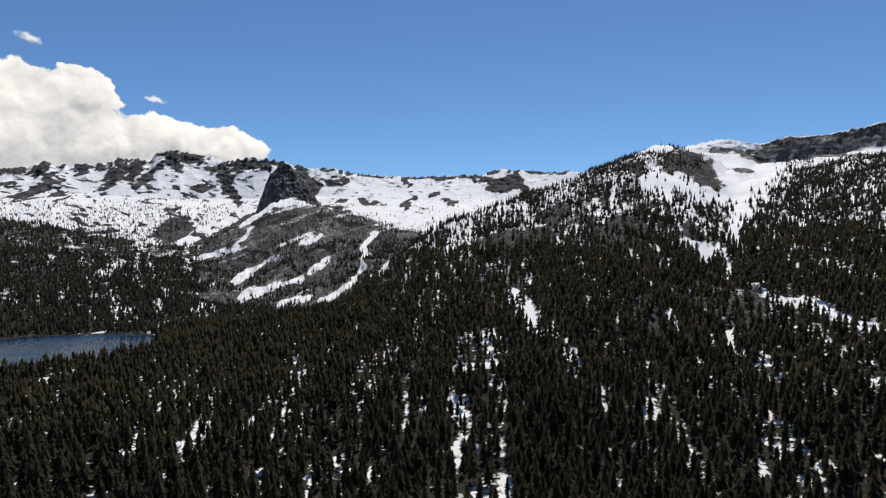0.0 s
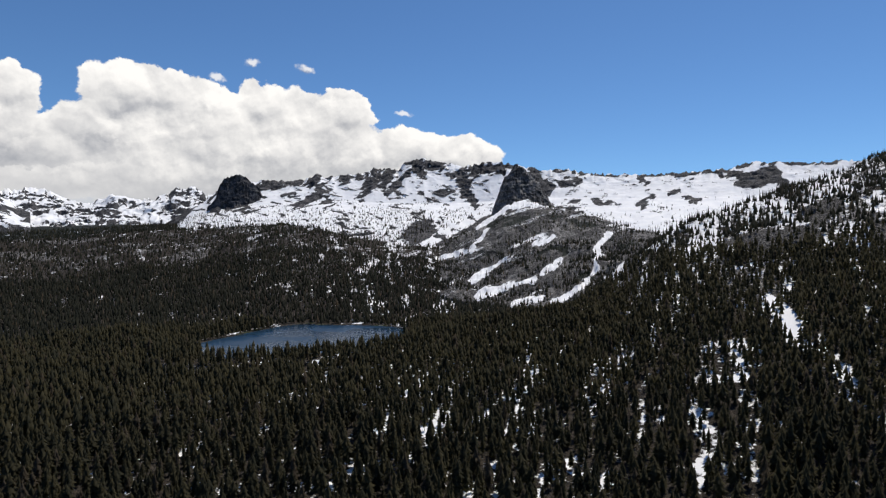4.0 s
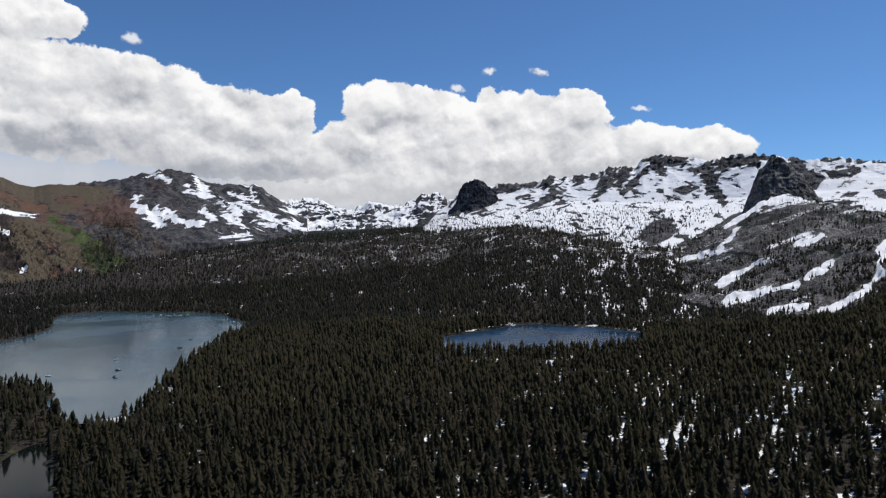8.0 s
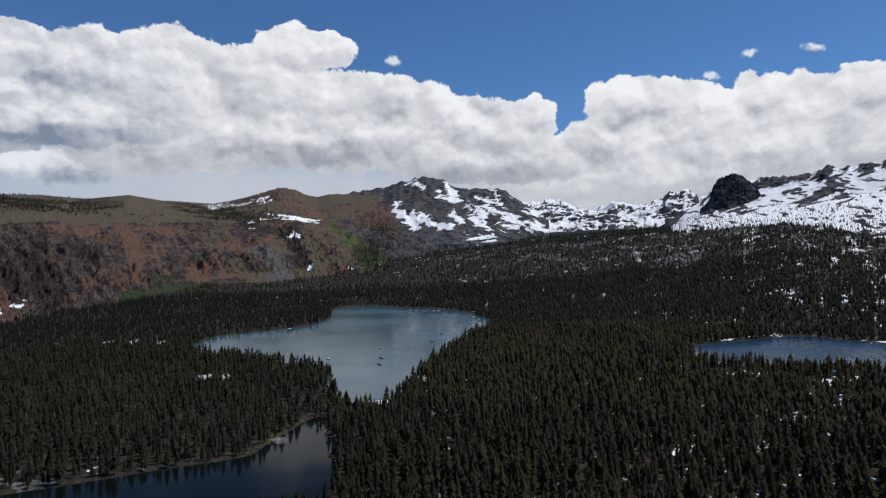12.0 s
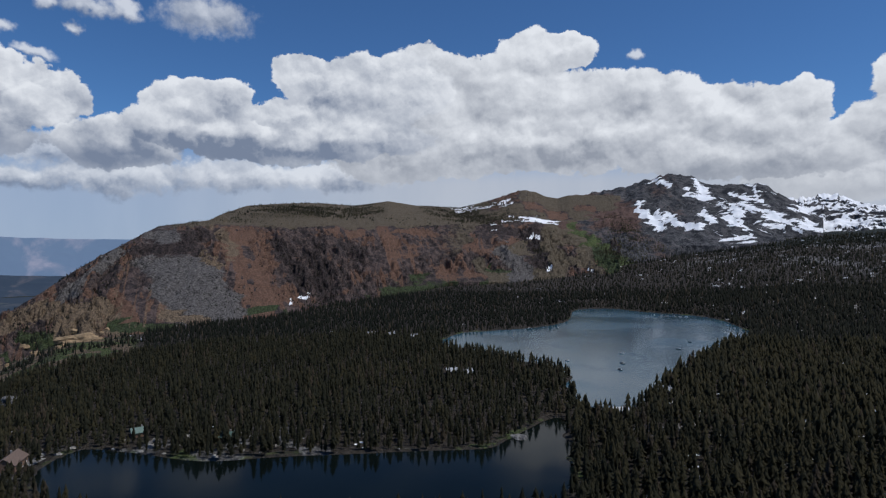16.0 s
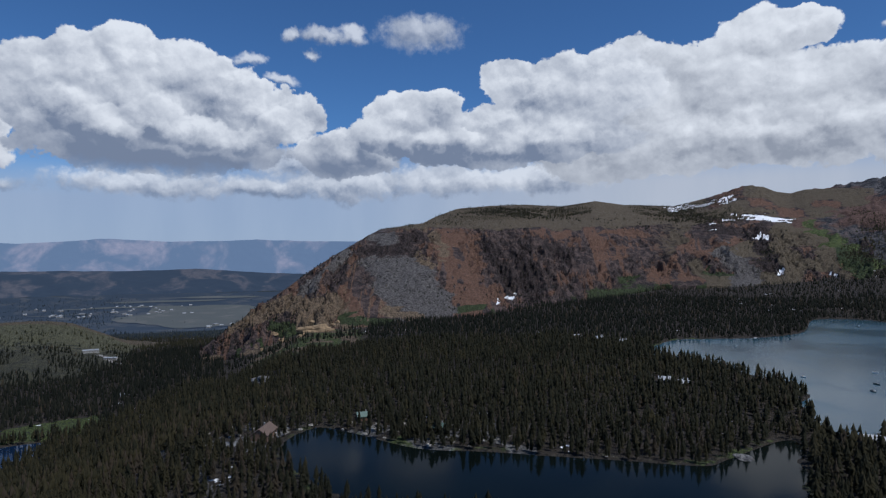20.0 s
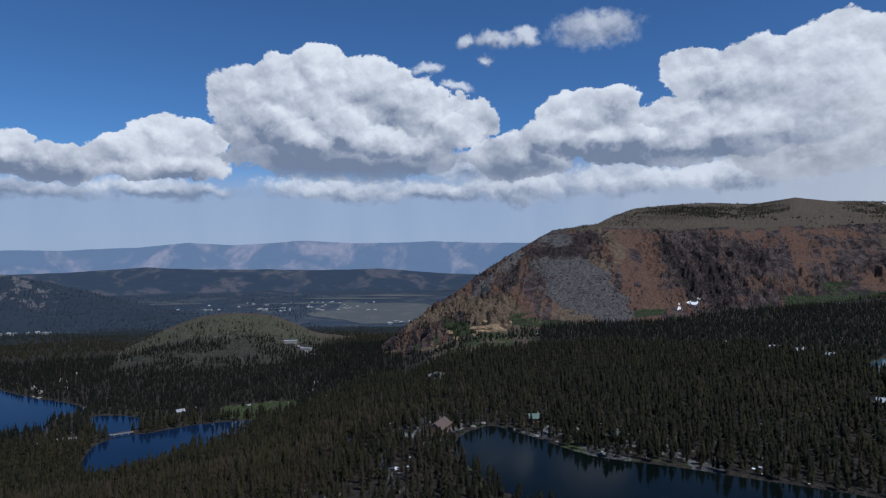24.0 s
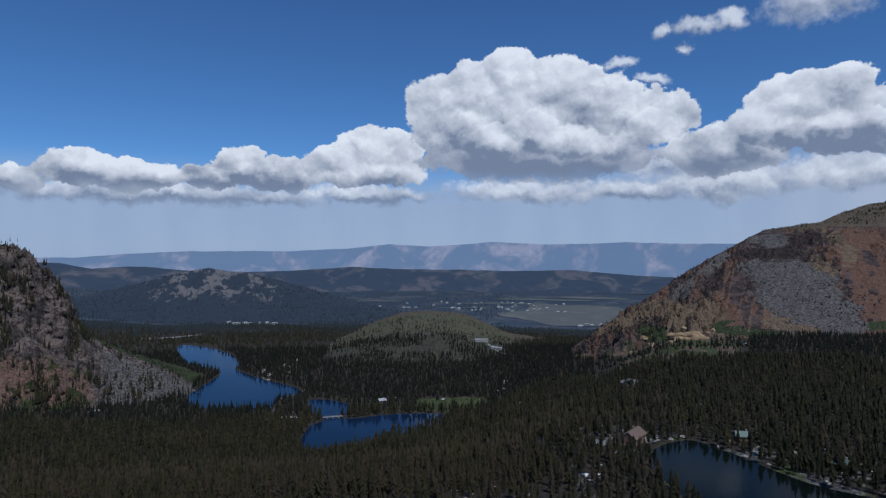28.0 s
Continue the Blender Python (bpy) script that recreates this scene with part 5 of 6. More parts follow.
def pale_cover(az, r, z, v, steep):
    t = smooth(v, 0.35, 0.6) * smooth(fbm(az / 0.7, v * 9, 4, 361), 0.4, 0.58)
    return {"pale": 0.8 * t * np.exp(-((az - 157.5) / 5.5) ** 4)}


def bluff_cover(az, r, z, v, steep):
    low = 1 - smooth(v, 0.5, 1.0)
    talus = smooth(-az, -169, -164) * (1 - smooth(v, 1.6, 2.0))
    return {"soil": 0.62 * low * smooth(az, 165, 168), "talus": talus * 0.9, "smooth_ground": talus, "grass": 0.95 * low * fbm(az / 1.5, v * 4, 3, 78) + 0.35 * smooth(v, 1.9, 2.0) + 0.5 * smooth(v, 2.0, 2.1)}


CREST.build(DARK_ROCK, crest_cover, "snow-covered mountain crest with dark rock ribs", "mountain", (("rock_face", "", 0), ("snowfield", "snow", 0.5)))
CREST_CLIFF.build(GRANITE, band_cover, "brown cliff band above a snow bowl on the crest", "cliff", (("rock_face", "", 0), ("snowfield", "snow", 0.5)))
CRAG.build(GRANITE, rocky(0.6, 0.1, 0.7, -0.5, 3), "bare grey granite crag standing before the snowy crest", "rock peak")
SLABS.build(GRANITE, slab_cover, "grey granite slabs streaked with snow below the crag", "rock slope", (("rock_face", "", 0), ("snowfield", "snow", 0.5)))
CASTLE.build(DARK_ROCK, rocky(0.8, 0.3, 0.7, -0.5, 5), "dark castle-like rock tower rising from snow", "rock peak", (("rock_face", "", 0), ("snowfield", "snow", 0.5)))
FAR_PEAKS.build(DARK_ROCK, rocky(0.7, 0.95, 0.9, 0.05, 6), "distant jagged peaks patched with snow", "mountain", (("rock_face", "", 0), ("snowfield", "snow", 0.5)))
DARK_MOUNTAIN.build(DARK_ROCK, dark_cover, "dark rounded mountain with snow patches on its flank", "mountain", (("rock_face", "", 0), ("snowfield", "snow", 0.5)))
RED_MOUNTAIN.build(RED_ROCK, red_cover, "long reddish-brown mountain with scree fans and a flat top", "mountain", (("rock_face", "", 0), ("scree_slope", "soil", 0.5), ("talus_slope", "talus", 0.4), ("summit_plateau", "steppe", 0.5), ("snow_patch", "snow", 0.5)))
BALD_HILL.build(HILL_TURF, hill_cover, "low rounded hill with a bald grassy top", "hill", (("wooded_flank", "", 0), ("grassy_top", "v", 1.4)))
BLUFF.build(BLUFF_ROCK, bluff_cover, "steep broken rock bluff with a talus slope to the lake", "cliff", (("rock_face", "", 0), ("talus_slope", "talus", 0.4), ("grassy_top", "v", 2.02)))
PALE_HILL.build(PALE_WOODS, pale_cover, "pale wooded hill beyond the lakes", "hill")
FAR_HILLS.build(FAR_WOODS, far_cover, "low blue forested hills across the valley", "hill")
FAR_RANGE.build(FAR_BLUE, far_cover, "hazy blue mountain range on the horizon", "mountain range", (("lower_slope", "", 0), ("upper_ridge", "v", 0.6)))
MOUNTAINS = [CREST, CREST_CLIFF, CRAG, SLABS, CASTLE, FAR_PEAKS, DARK_MOUNTAIN, RED_MOUNTAIN, BALD_HILL, BLUFF, PALE_HILL]

# ---------------------------------------------------------------- valley floor
va = np.arange(110, 184, 0.4)
vr = np.geomspace(2430, 4000, 60)
VA, VR = np.meshgrid(va, vr, indexing="ij")
VX, VY = xy(VA, VR)
# extra sheet just above the ground, there to carry the painted blue haze
VZ = ground_z(VA, VR, False) + 2.0 - 8.0 * smooth(VR, 2470, 2430)
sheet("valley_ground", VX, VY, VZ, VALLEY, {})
tagged(bpy.data.objects["valley_ground"], "dim blue forested valley floor", "valley", kind="structure")


def meadow_sheet(a0, a1, r0, r1, seed, words):
    """A pale open flat with an uneven edge, lying on the valley floor."""
    n, m = 60, 16
    t = np.linspace(0, 2 * np.pi, n, endpoint=False)
    wob = 1 + 0.35 * (fbm(2 * np.cos(t) + 5, 2 * np.sin(t) + 5, 3, seed) - 0.5) * 2
    s = np.linspace(0, 1, m)
    A = (a0 + a1) / 2 + (a1 - a0) / 2 * np.outer(np.cos(t) * wob, s)
    R = (r0 + r1) / 2 + (r1 - r0) / 2 * np.outer(np.sin(t) * wob, s)
    x, y = xy(A, R)
    ob = sheet("meadow", x, y, ground_z(A, R, False) + 4.5, FIELD, {}, closed=True)
    return tagged(ob, words, "meadow", kind="structure")


meadow_sheet(119.0, 132.0, 2520, 3500, 1, "wide pale sagebrush flat in the valley")
for k, (a0, a1, r0, r1) in enumerate(((124, 133, 3650, 3720), (127, 137, 3500, 3540), (121, 128, 3760, 3830), (134, 139, 3320, 3350), (150, 153, 3100, 3125), (141, 146, 3560, 3600))):
    meadow_sheet(a0, a1, r0, r1, 10 + k, "narrow pale clearing between valley woods")

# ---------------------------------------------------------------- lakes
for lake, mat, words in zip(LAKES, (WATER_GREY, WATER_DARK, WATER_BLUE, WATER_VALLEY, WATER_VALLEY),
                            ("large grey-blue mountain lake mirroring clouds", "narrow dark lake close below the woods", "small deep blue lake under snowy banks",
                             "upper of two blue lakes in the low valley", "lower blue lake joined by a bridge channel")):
    c = lake.shore.mean(0)
    n = len(lake.shore)
    out = np.array(lake.shore)
    bm = bmesh.new()
    bm.faces.new([bm.verts.new((px, py, 0)) for px, py in out - c])
    bmesh.ops.triangulate(bm, faces=bm.faces[:])
    bmesh.ops.recalc_face_normals(bm, faces=bm.faces[:])
    if bm.faces[0].normal.z < 0:
        bmesh.ops.reverse_faces(bm, faces=bm.faces[:])
    me = bpy.data.meshes.new(lake.name)
    bm.to_mesh(me)
    me.materials.append(mat)
    ob = tagged(new(lake.name, me), words, "lake", kind="structure")
    ob.location = (c[0], c[1], lake.level)
    ob.scale = (1.01, 1.01, 1)


# ---------------------------------------------------------------- woods
def conifer(levels, k, seed, trunk_sides=4):
    """A unit conifer: drooping ragged skirts of branches round a stem. Corners, triangles, and which corners are bark."""
    rng = np.random.default_rng(seed)
    v, f, bark = [], [], []
    for i in range(trunk_sides):
        a = 2 * math.pi * i / trunk_sides
        v.append((0.014 * math.cos(a), 0.014 * math.sin(a), -0.05))
        bark.append(1)
    v.append((0, 0, 0.75))
    bark.append(1)
    for i in range(trunk_sides):
        f.append((i, (i + 1) % trunk_sides, trunk_sides))
    lo = rng.uniform(0.08, 0.2)
    stout = seed % 2                                  # every other kind is a blunt column, the rest are cones
    for i in range(levels):
        t = i / max(1, levels - 1) if levels > 1 else 0
        zb = lo + (0.88 - lo) * (t ** 0.95) * levels / (levels + 0.4)
        rad = (0.15 * (1 - t ** 2.4) if stout else 0.2 * (1 - t) ** 0.65) * rng.uniform(0.65, 1.2) + 0.016
        if t < 0.2:
            rad *= 0.8
        zt = min(1.0, zb + (1.0 - lo) / levels * 1.35 + 0.07)
        if i == levels - 1:
            zt = 1.0
        ox, oy = rng.normal(0, 0.008, 2)
        n0 = len(v)
        v.append((ox * 0.5, oy * 0.5, zt))
        bark.append(0)
        ph = rng.uniform(0, 6.28)
        for j in range(k):
            a = ph + 2 * math.pi * (j + rng.uniform(-0.25, 0.25)) / k
            rr = rad * (1.2 if j % 2 == 0 else 0.56) * rng.uniform(0.7, 1.25)
            v.append((ox + rr * math.cos(a), oy + rr * math.sin(a), zb + rng.uniform(-0.02, 0.02) + (0.03 if j % 2 else -0.015)))
            bark.append(0)
        for j in range(k):
            f.append((n0, n0 + 1 + j, n0 + 1 + (j + 1) % k))
    return np.array(v), np.array(f), np.array(bark)


def surface(az, r):
    z = ground_z(az, r)
    who = np.full(np.shape(r), -1)
    for i, m in enumerate(MOUNTAINS):
        h = m.z(az, r)
        who = np.where(h > z, i, who)
        z = np.maximum(z, h)
    return z, who


# open spots in the woods: bearing, distance, radius
CLEARINGS = [(125.5, 405, 9), (124.5, 398, 9), (123.5, 395, 9), (122.0, 398, 10), (120.6, 402, 8), (119.6, 412, 6), (134.1, 1390, 30), (132.7, 1310, 22), (143.2, 848, 10), (161.6, 1800, 45), (160.0, 1845, 40),
             (151.4, 786, 12), (116.6, 1000, 45), (120.4, 668, 16), (120.5, 690, 17), (111.9, 424, 3.5), (105.0, 398, 3.5), (90.6, 790, 16), (88.5, 770, 16), (92.4, 800, 16), (85.0, 565, 16), (83.6, 560, 12), (70.0, 448, 8), (66.2, 520, 8),
             (138, 835, 32), (135.5, 830, 30), (132, 1250, 18)]


def wood_density(az, r, z, who):
    """Share of the ground that trees take, 0 to 1."""
    az = wrap(az)
    x, y = xy(az, r)
    clump = fbm(x / 70, y / 70, 3, 401)
    g = glade(az, r)
    snowy = snow_share(az)
    d = 0.97 - 0.5 * smooth(g - 0.5 + (snowy - 0.42) * 0.6, 0.07, 0.15)
    hi = smooth(z, 85, 260) * (az < 45)
    crop_out = smooth(fbm(x / 60, y / 60, 3, 204), 0.55, 0.64) * smooth(z, 50, 110) * (az < 12)
    d = d * (1 - 0.55 * crop_out) * (1 - 0.5 * smooth(az, 122, 130) * (1 - smooth(r, 300, 345)))
    d = d * (1 - 0.5 * hi * np.where(az < 12, 0.45, 0.3)) * (1 - 0.3 * smooth(r, 900, 1500) * (az < 12))
    alt = np.where(who == 0, np.where(az > 21, 1 - smooth(z, 215, 300), 1 - smooth(z, 150, 290)), 1.0)                                   # crest
    el = np.degrees(np.arctan2(z - EYE, r))
    flank = np.interp(az, [10, 16, 19, 24, 29, 33], [0.05, 0.15, 0.6, 1.0, 1.0, 0.6]) * (1 - smooth(el + 9 * (clump - 0.5), 1.6, 3.4))
    d = np.where(who == 0, (1 - strokes(az, z, r, SLAB_SNOW, 3)) * np.maximum(flank, (0.03 + 0.8 * smooth(clump, 0.52, 0.62)) * alt * 0.7), d)
    on_ridge = (who == -1) & (az < 0) & (az > -40)
    ridge = np.maximum(0.93 * strokes(az, z, r, RIDGE_SNOW, 12), 0.6 * strokes(az, z, r, RIDGE_ROCKS, 13, 0.9))
    d = np.where(on_ridge, np.maximum(d, 0.85 * strokes(az, z, r, RIDGE_TREES, 15)) * (1 - ridge), d)
    d = np.where(who == 1, 0.85 * smooth(clump, 0.42, 0.52) * (1 - smooth(z, 262, 290)), d)
    d = np.where((who == 2) | (who == 4) | (who == 5), 0.0, d)
    d = np.where(who == 3, (1 - strokes(az, z, r, SLAB_SNOW, 3)) * 0.9 * smooth(0.06 + fbm(x / 38, y / 38, 3, 402) + 0.12 * (r > 1540) * (az < 12), 0.47, 0.56), d)
    d = np.where(who == 6, (1 - smooth(z, 60, 150)) * smooth(clump, 0.42, 0.55), d)
    base = 1 - smooth(z, 5, 55)
    open_slope = np.maximum(strokes(az, z, r, SCREE, 9, 0.9), strokes(az, z, r, TALUS, 6, 0.7))
    pl = (np.exp(-((az - 100.5) / 4.5) ** 4) * np.exp(-((r - 2020) / 120) ** 2) + np.exp(-((az - 82) / 4.0) ** 4) * np.exp(-((r - 2330) / 130) ** 2)) * 1.6
    d = np.where(who == 7, np.maximum(base * smooth(clump, 0.47, 0.6) * (az < 112) * 0.8 + (1 - 0.92 * open_slope) * (0.04 + 0.8 * smooth(fbm(x / 30, y / 30, 3, 403), 0.53, 0.62) * (r < 2000)), pl * smooth(clump, 0.4, 0.52)), d)
    d = np.where(who == 8, np.clip(0.95 * smooth(clump, 0.34, 0.46) * (1 - 0.96 * smooth(r + 500 * (clump - 0.5), 1540, 1650)) * (1 - 0.7 * smooth(fbm(x / 60, y / 60, 3, 405), 0.5, 0.58)), 0, 1), d)
    d = np.where(who == 9, 0.5 * smooth(fbm(x / 24, y / 24, 3, 404), 0.46, 0.58) + 0.8 * smooth(z, 85, 110) * (az > 170), d)
    field = (az + 2.5 * (clump - 0.5) > 119.5) & (az + 5 * (clump - 0.5) < 132.5) & (r + 300 * (clump - 0.5) > 2480)
    d = np.where((who == -1) & field, 0.02, d)
    d = np.where((who == -1) & (r > 2300) & (az > 112), d * smooth(clump, 0.36, 0.5), d)
    apron = (who == -1) & (az > 111.5) & (az < 124) & (r + 200 * (clump - 0.5) > 790) & (r < 1200)
    d = np.where(apron, (0.08 + 0.45 * smooth(clump, 0.52, 0.62)) * d, d)
    for lake in LAKES:
        off = lake.off(x, y)
        d = np.where(off < 1.5, 0, d)
    for a, dist, rad in CLEARINGS:
        cx, cy = xy(a, dist)
        d = np.where(np.hypot(x - cx, y - cy) < rad, 0.06 * d, d)
    bowl = (az > -29) & (az < -21.5) & (z > EYE + r * np.tan(np.radians(4.0 + 0.35 * np.abs(az + 25) + 3 * (clump - 0.5))))
    return np.where(bowl, 0.05 * d, d)


def scatter(r0, r1, spacing, seed, lo=-42.0, hi=180.0, only=None):
    """Jittered places between two distances."""
    rng = np.random.default_rng(seed)
    az, r = [], []
    rr = r0
    while rr < r1:
        n = int(rr * radians(hi - lo) / spacing)
        az.append(lo + (hi - lo) * (np.arange(n) + rng.uniform(0, 1, n)) / n)
        r.append(rr + rng.uniform(-0.6, 0.6, n) * spacing)
        rr += spacing
    az, r = np.concatenate(az), np.concatenate(r)
    z, who = surface(az, r)
    share = wood_density(az, r, z, who) if only is None else only(az, r, who)
    keep = rng.uniform(0, 1, len(az)) < share
    return az[keep], r[keep], z[keep], who[keep], rng


def tree_sizes(az, r, z, who, rng):
    x, y = xy(az, r)
    h = rng.uniform(7.5, 17.5, len(az)) * (0.75 + 0.5 * fbm(x / 55, y / 55, 2, 411))
    h = h * np.interp(wrap(az), [60, 78, 118, 128], [1.0, 0.8, 0.8, 0.95])
    h = np.where(who >= 0, h * 0.8, h)
    h = h * np.where((wrap(az) > 122) & (r < 340) & (rng.uniform(0, 1, len(az)) < 0.5), 0.55, 1.0)
    h = np.where(((who == 7) & (z > 10)) | (who == 9), h * 0.5, h)
    h = h * (1 - 0.35 * smooth(z, 150, 320))
    h = np.where((who == 7) & (r > 1900), h * 1.9, h)
    w = 0.97 * h * rng.uniform(0.7, 1.25, len(az)) * np.interp(h, [6, 20], [1.2, 0.95]) * np.interp(wrap(az), [60, 80], [1.0, 0.85]) * np.where((who == 7) & (z > 10), 1.9, 1.0)
    return h, w


def woods(name, places, templates, label, mat=None):
    """All trees of a stretch as one mesh."""
    az, r, z, who, rng = places
    if not len(az):
        return
    h, w = tree_sizes(*places)
    x, y = xy(az, r)
    pick = rng.integers(0, len(templates), len(az))
    # light painted into tone: raised where backlit, lowered for cloud shade and distance
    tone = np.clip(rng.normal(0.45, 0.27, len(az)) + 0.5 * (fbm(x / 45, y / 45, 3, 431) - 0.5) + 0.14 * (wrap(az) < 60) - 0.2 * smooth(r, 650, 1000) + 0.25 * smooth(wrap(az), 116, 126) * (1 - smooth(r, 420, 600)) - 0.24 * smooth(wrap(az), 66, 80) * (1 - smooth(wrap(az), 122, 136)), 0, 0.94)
    tone = np.where(rng.uniform(0, 1, len(az)) < np.where((az > 118) & (r < 560), 0.24, np.where(az > 100, 0.03, 0.05)), 0.99, tone)
    V, F, T, base = [], [], [], 0
    for i, (tv, tf, tb) in enumerate(templates):
        m = pick == i
        n = m.sum()
        a = rng.uniform(0, 6.28, n)
        c, s = np.cos(a)[:, None], np.sin(a)[:, None]
        px = (tv[:, 0] * c - tv[:, 1] * s) * w[m][:, None] + x[m][:, None]
        py = (tv[:, 0] * s + tv[:, 1] * c) * w[m][:, None] + y[m][:, None]
        pz = tv[:, 2] * h[m][:, None] + z[m][:, None]
        V.append(np.stack([px, py, pz], -1).reshape(-1, 3))
        F.append((tf[None] + (base + np.arange(n) * len(tv))[:, None, None]).reshape(-1, 3))
        T.append(np.where(tb[None] > 0, 0.96, tone[m][:, None]).reshape(-1))
        base += n * len(tv)
    ob = mesh_object(name, np.concatenate(V), np.concatenate(F), mat or CONIFER, {"tone": np.concatenate(T)}, smooth_shade=True)
    return tagged(ob, label, "forest", kind="stuff")


NEAR = [conifer(12, 8, s) for s in (1, 2, 3, 4, 5)]
MIDDLE = [conifer(4, 6, s) for s in (11, 12, 13, 14, 15)]
FAR = [conifer(2, 5, s, 3) for s in (21, 22, 23, 24)]
SPECK = [conifer(2, 4, s, 3) for s in (31, 32)]

near_places = scatter(232, 420, 5.4, 1)
order = np.argsort(near_places[1] + 40 * (np.abs(wrap(near_places[0]) - 69) > 106))
FIRST, REST = order[:300], order[300:]
woods("conifer_forest", tuple(a[REST] for a in near_places[:4]) + (near_places[4],), NEAR, "dense dark green conifers on the near slope")
woods("conifer_forest", scatter(420, 800, 5.1, 2), MIDDLE, "dense dark conifers between the lakes")
woods("conifer_forest", scatter(800, 1400, 6.5, 3), FAR, "dark conifer woods round the lakes", CONIFER_HAZED)
woods("conifer_forest", scatter(1400, 2450, 10.5, 4, hi=112), SPECK, "distant conifer woods below the mountains", CONIFER_HAZED)


def thinning(near, far, flip):
    """Woods that give way unevenly to the blue valley."""
    def share(az, r, who):
        x, y = xy(az, r)
        z, _ = surface(az, r)
        t = smooth(r + 900 * (fbm(x / 260, y / 260, 3, 441) - 0.5), near, far)
        return wood_density(az, r, z, who) * (t if flip else 1 - t)
    return share


woods("conifer_forest", scatter(1400, 2500, 10.5, 7, 112, 180, thinning(1700, 2350, False)), SPECK, "dark woods thinning out towards the valley")
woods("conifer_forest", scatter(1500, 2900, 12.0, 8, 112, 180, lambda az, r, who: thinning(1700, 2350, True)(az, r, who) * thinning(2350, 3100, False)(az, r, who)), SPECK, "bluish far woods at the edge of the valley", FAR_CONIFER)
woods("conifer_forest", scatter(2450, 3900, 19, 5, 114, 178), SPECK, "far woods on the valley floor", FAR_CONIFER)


def plateau(az, r, who):
    """Dark groves of low pines on the flat top and along the ridges."""
    x, y = xy(az, r)
    z, _ = surface(az, r)
    t = fbm(x / 40, y / 40, 3, 421)
    return np.where((who == 7) | (who == 6), strokes(az, z, r, GROVES, 14) * smooth(t, 0.3, 0.42), 0)


def ridge_line(az, r, who):
    """Dense belts of trees along the shoulder of the forest ridge."""
    z, _ = surface(az, r)
    return np.where(who == -1, 0.95 * strokes(az, z, r, RIDGE_TREES, 15) * (1 - strokes(az, z, r, RIDGE_SNOW, 12)), 0)


def ledges(az, r, who):
    """Bushes and dwarf pines in the cracks of the bluff."""
    x, y = xy(az, r)
    patch = fbm(wrap(az) / 1.1, r / 30, 3, 451)
    return np.where(who == 9, 0.55 * smooth(patch, 0.5, 0.62) * smooth(az, 158, 168) + 0.05, 0)


scrub = scatter(835, 1062, 2.6, 9, 158.6, 180, ledges)
woods("bluff_scrub", (scrub[0], scrub[1], scrub[2] + 3.0, np.full(len(scrub[0]), -1), scrub[4]), SPECK, "dark bushes and dwarf pines on the broken bluff")
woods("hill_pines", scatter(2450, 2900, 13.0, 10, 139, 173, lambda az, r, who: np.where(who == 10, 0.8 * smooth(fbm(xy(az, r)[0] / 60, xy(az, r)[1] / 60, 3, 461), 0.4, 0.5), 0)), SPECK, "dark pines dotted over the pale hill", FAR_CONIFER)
woods("ridge_pines", scatter(950, 1500, 7.5, 16, -32, 2, ridge_line), SPECK, "dark belts of conifers along the snowy shoulder", CONIFER_HAZED)
woods("pine_grove", scatter(1050, 2900, 6.0, 6, 62, 116, plateau), SPECK, "dark low pine groves on the flat mountain top")


# ---------------------------------------------------------------- single trees in front
def part(name, verts, faces, mat, parent, label="", attrs=None):
    ob = mesh_object(name, verts, faces, mat, attrs, smooth_shade=True, parent=parent)
    return tagged(ob, label) if label else ob


def branchy_crown(seed):
    """A unit crown of drooping, forked boughs in whorls."""
    rng = np.random.default_rng(seed)
    v, f = [], []
    whorls = 15
    lo = rng.uniform(0.1, 0.22)
    for i in range(whorls):
        t = i / (whorls - 1)
        z = lo + (0.97 - lo) * t
        reach = 0.17 * (1 - t) ** 0.65 * rng.uniform(0.8, 1.15) + 0.012
        n = 7 if t < 0.7 else 5
        ph = rng.uniform(0, 6.28)
        for j in range(n):
            if rng.uniform() < 0.1:
                continue
            a = ph + 6.283 * (j + rng.uniform(-0.3, 0.3)) / n
            L = reach * rng.uniform(0.6, 1.2)
            dx, dy = math.cos(a), math.sin(a)
            wide = 0.32 * L + 0.008
            z0, z1, z2 = z + 0.012, z - 0.06 * L, z - 0.38 * L
            k = len(v)
            v += [(0, 0, z0 + 0.02), (0.5 * L * dx - wide * dy, 0.5 * L * dy + wide * dx, z1 - 0.012), (0.5 * L * dx, 0.5 * L * dy, z1 + 0.02),
                  (0.5 * L * dx + wide * dy, 0.5 * L * dy - wide * dx, z1 - 0.012), (L * dx, L * dy, z2), (0.86 * L * dx - 0.6 * wide * dy, 0.86 * L * dy + 0.6 * wide * dx, z2 - 0.008),
                  (0.86 * L * dx + 0.6 * wide * dy, 0.86 * L * dy - 0.6 * wide * dx, z2 - 0.008)]
            f += [(k, k + 1, k + 2), (k, k + 2, k + 3), (k + 2, k + 1, k + 5), (k + 2, k + 5, k + 4), (k + 2, k + 4, k + 6), (k + 2, k + 6, k + 3)]
    k = len(v)                                        # leading shoot
    v += [(0.012, 0, 0.93), (-0.006, 0.01, 0.93), (-0.006, -0.01, 0.93), (0, 0, 1.02)]
    f += [(k, k + 1, k + 3), (k + 1, k + 2, k + 3), (k + 2, k, k + 3)]
    return np.array(v), np.array(f)


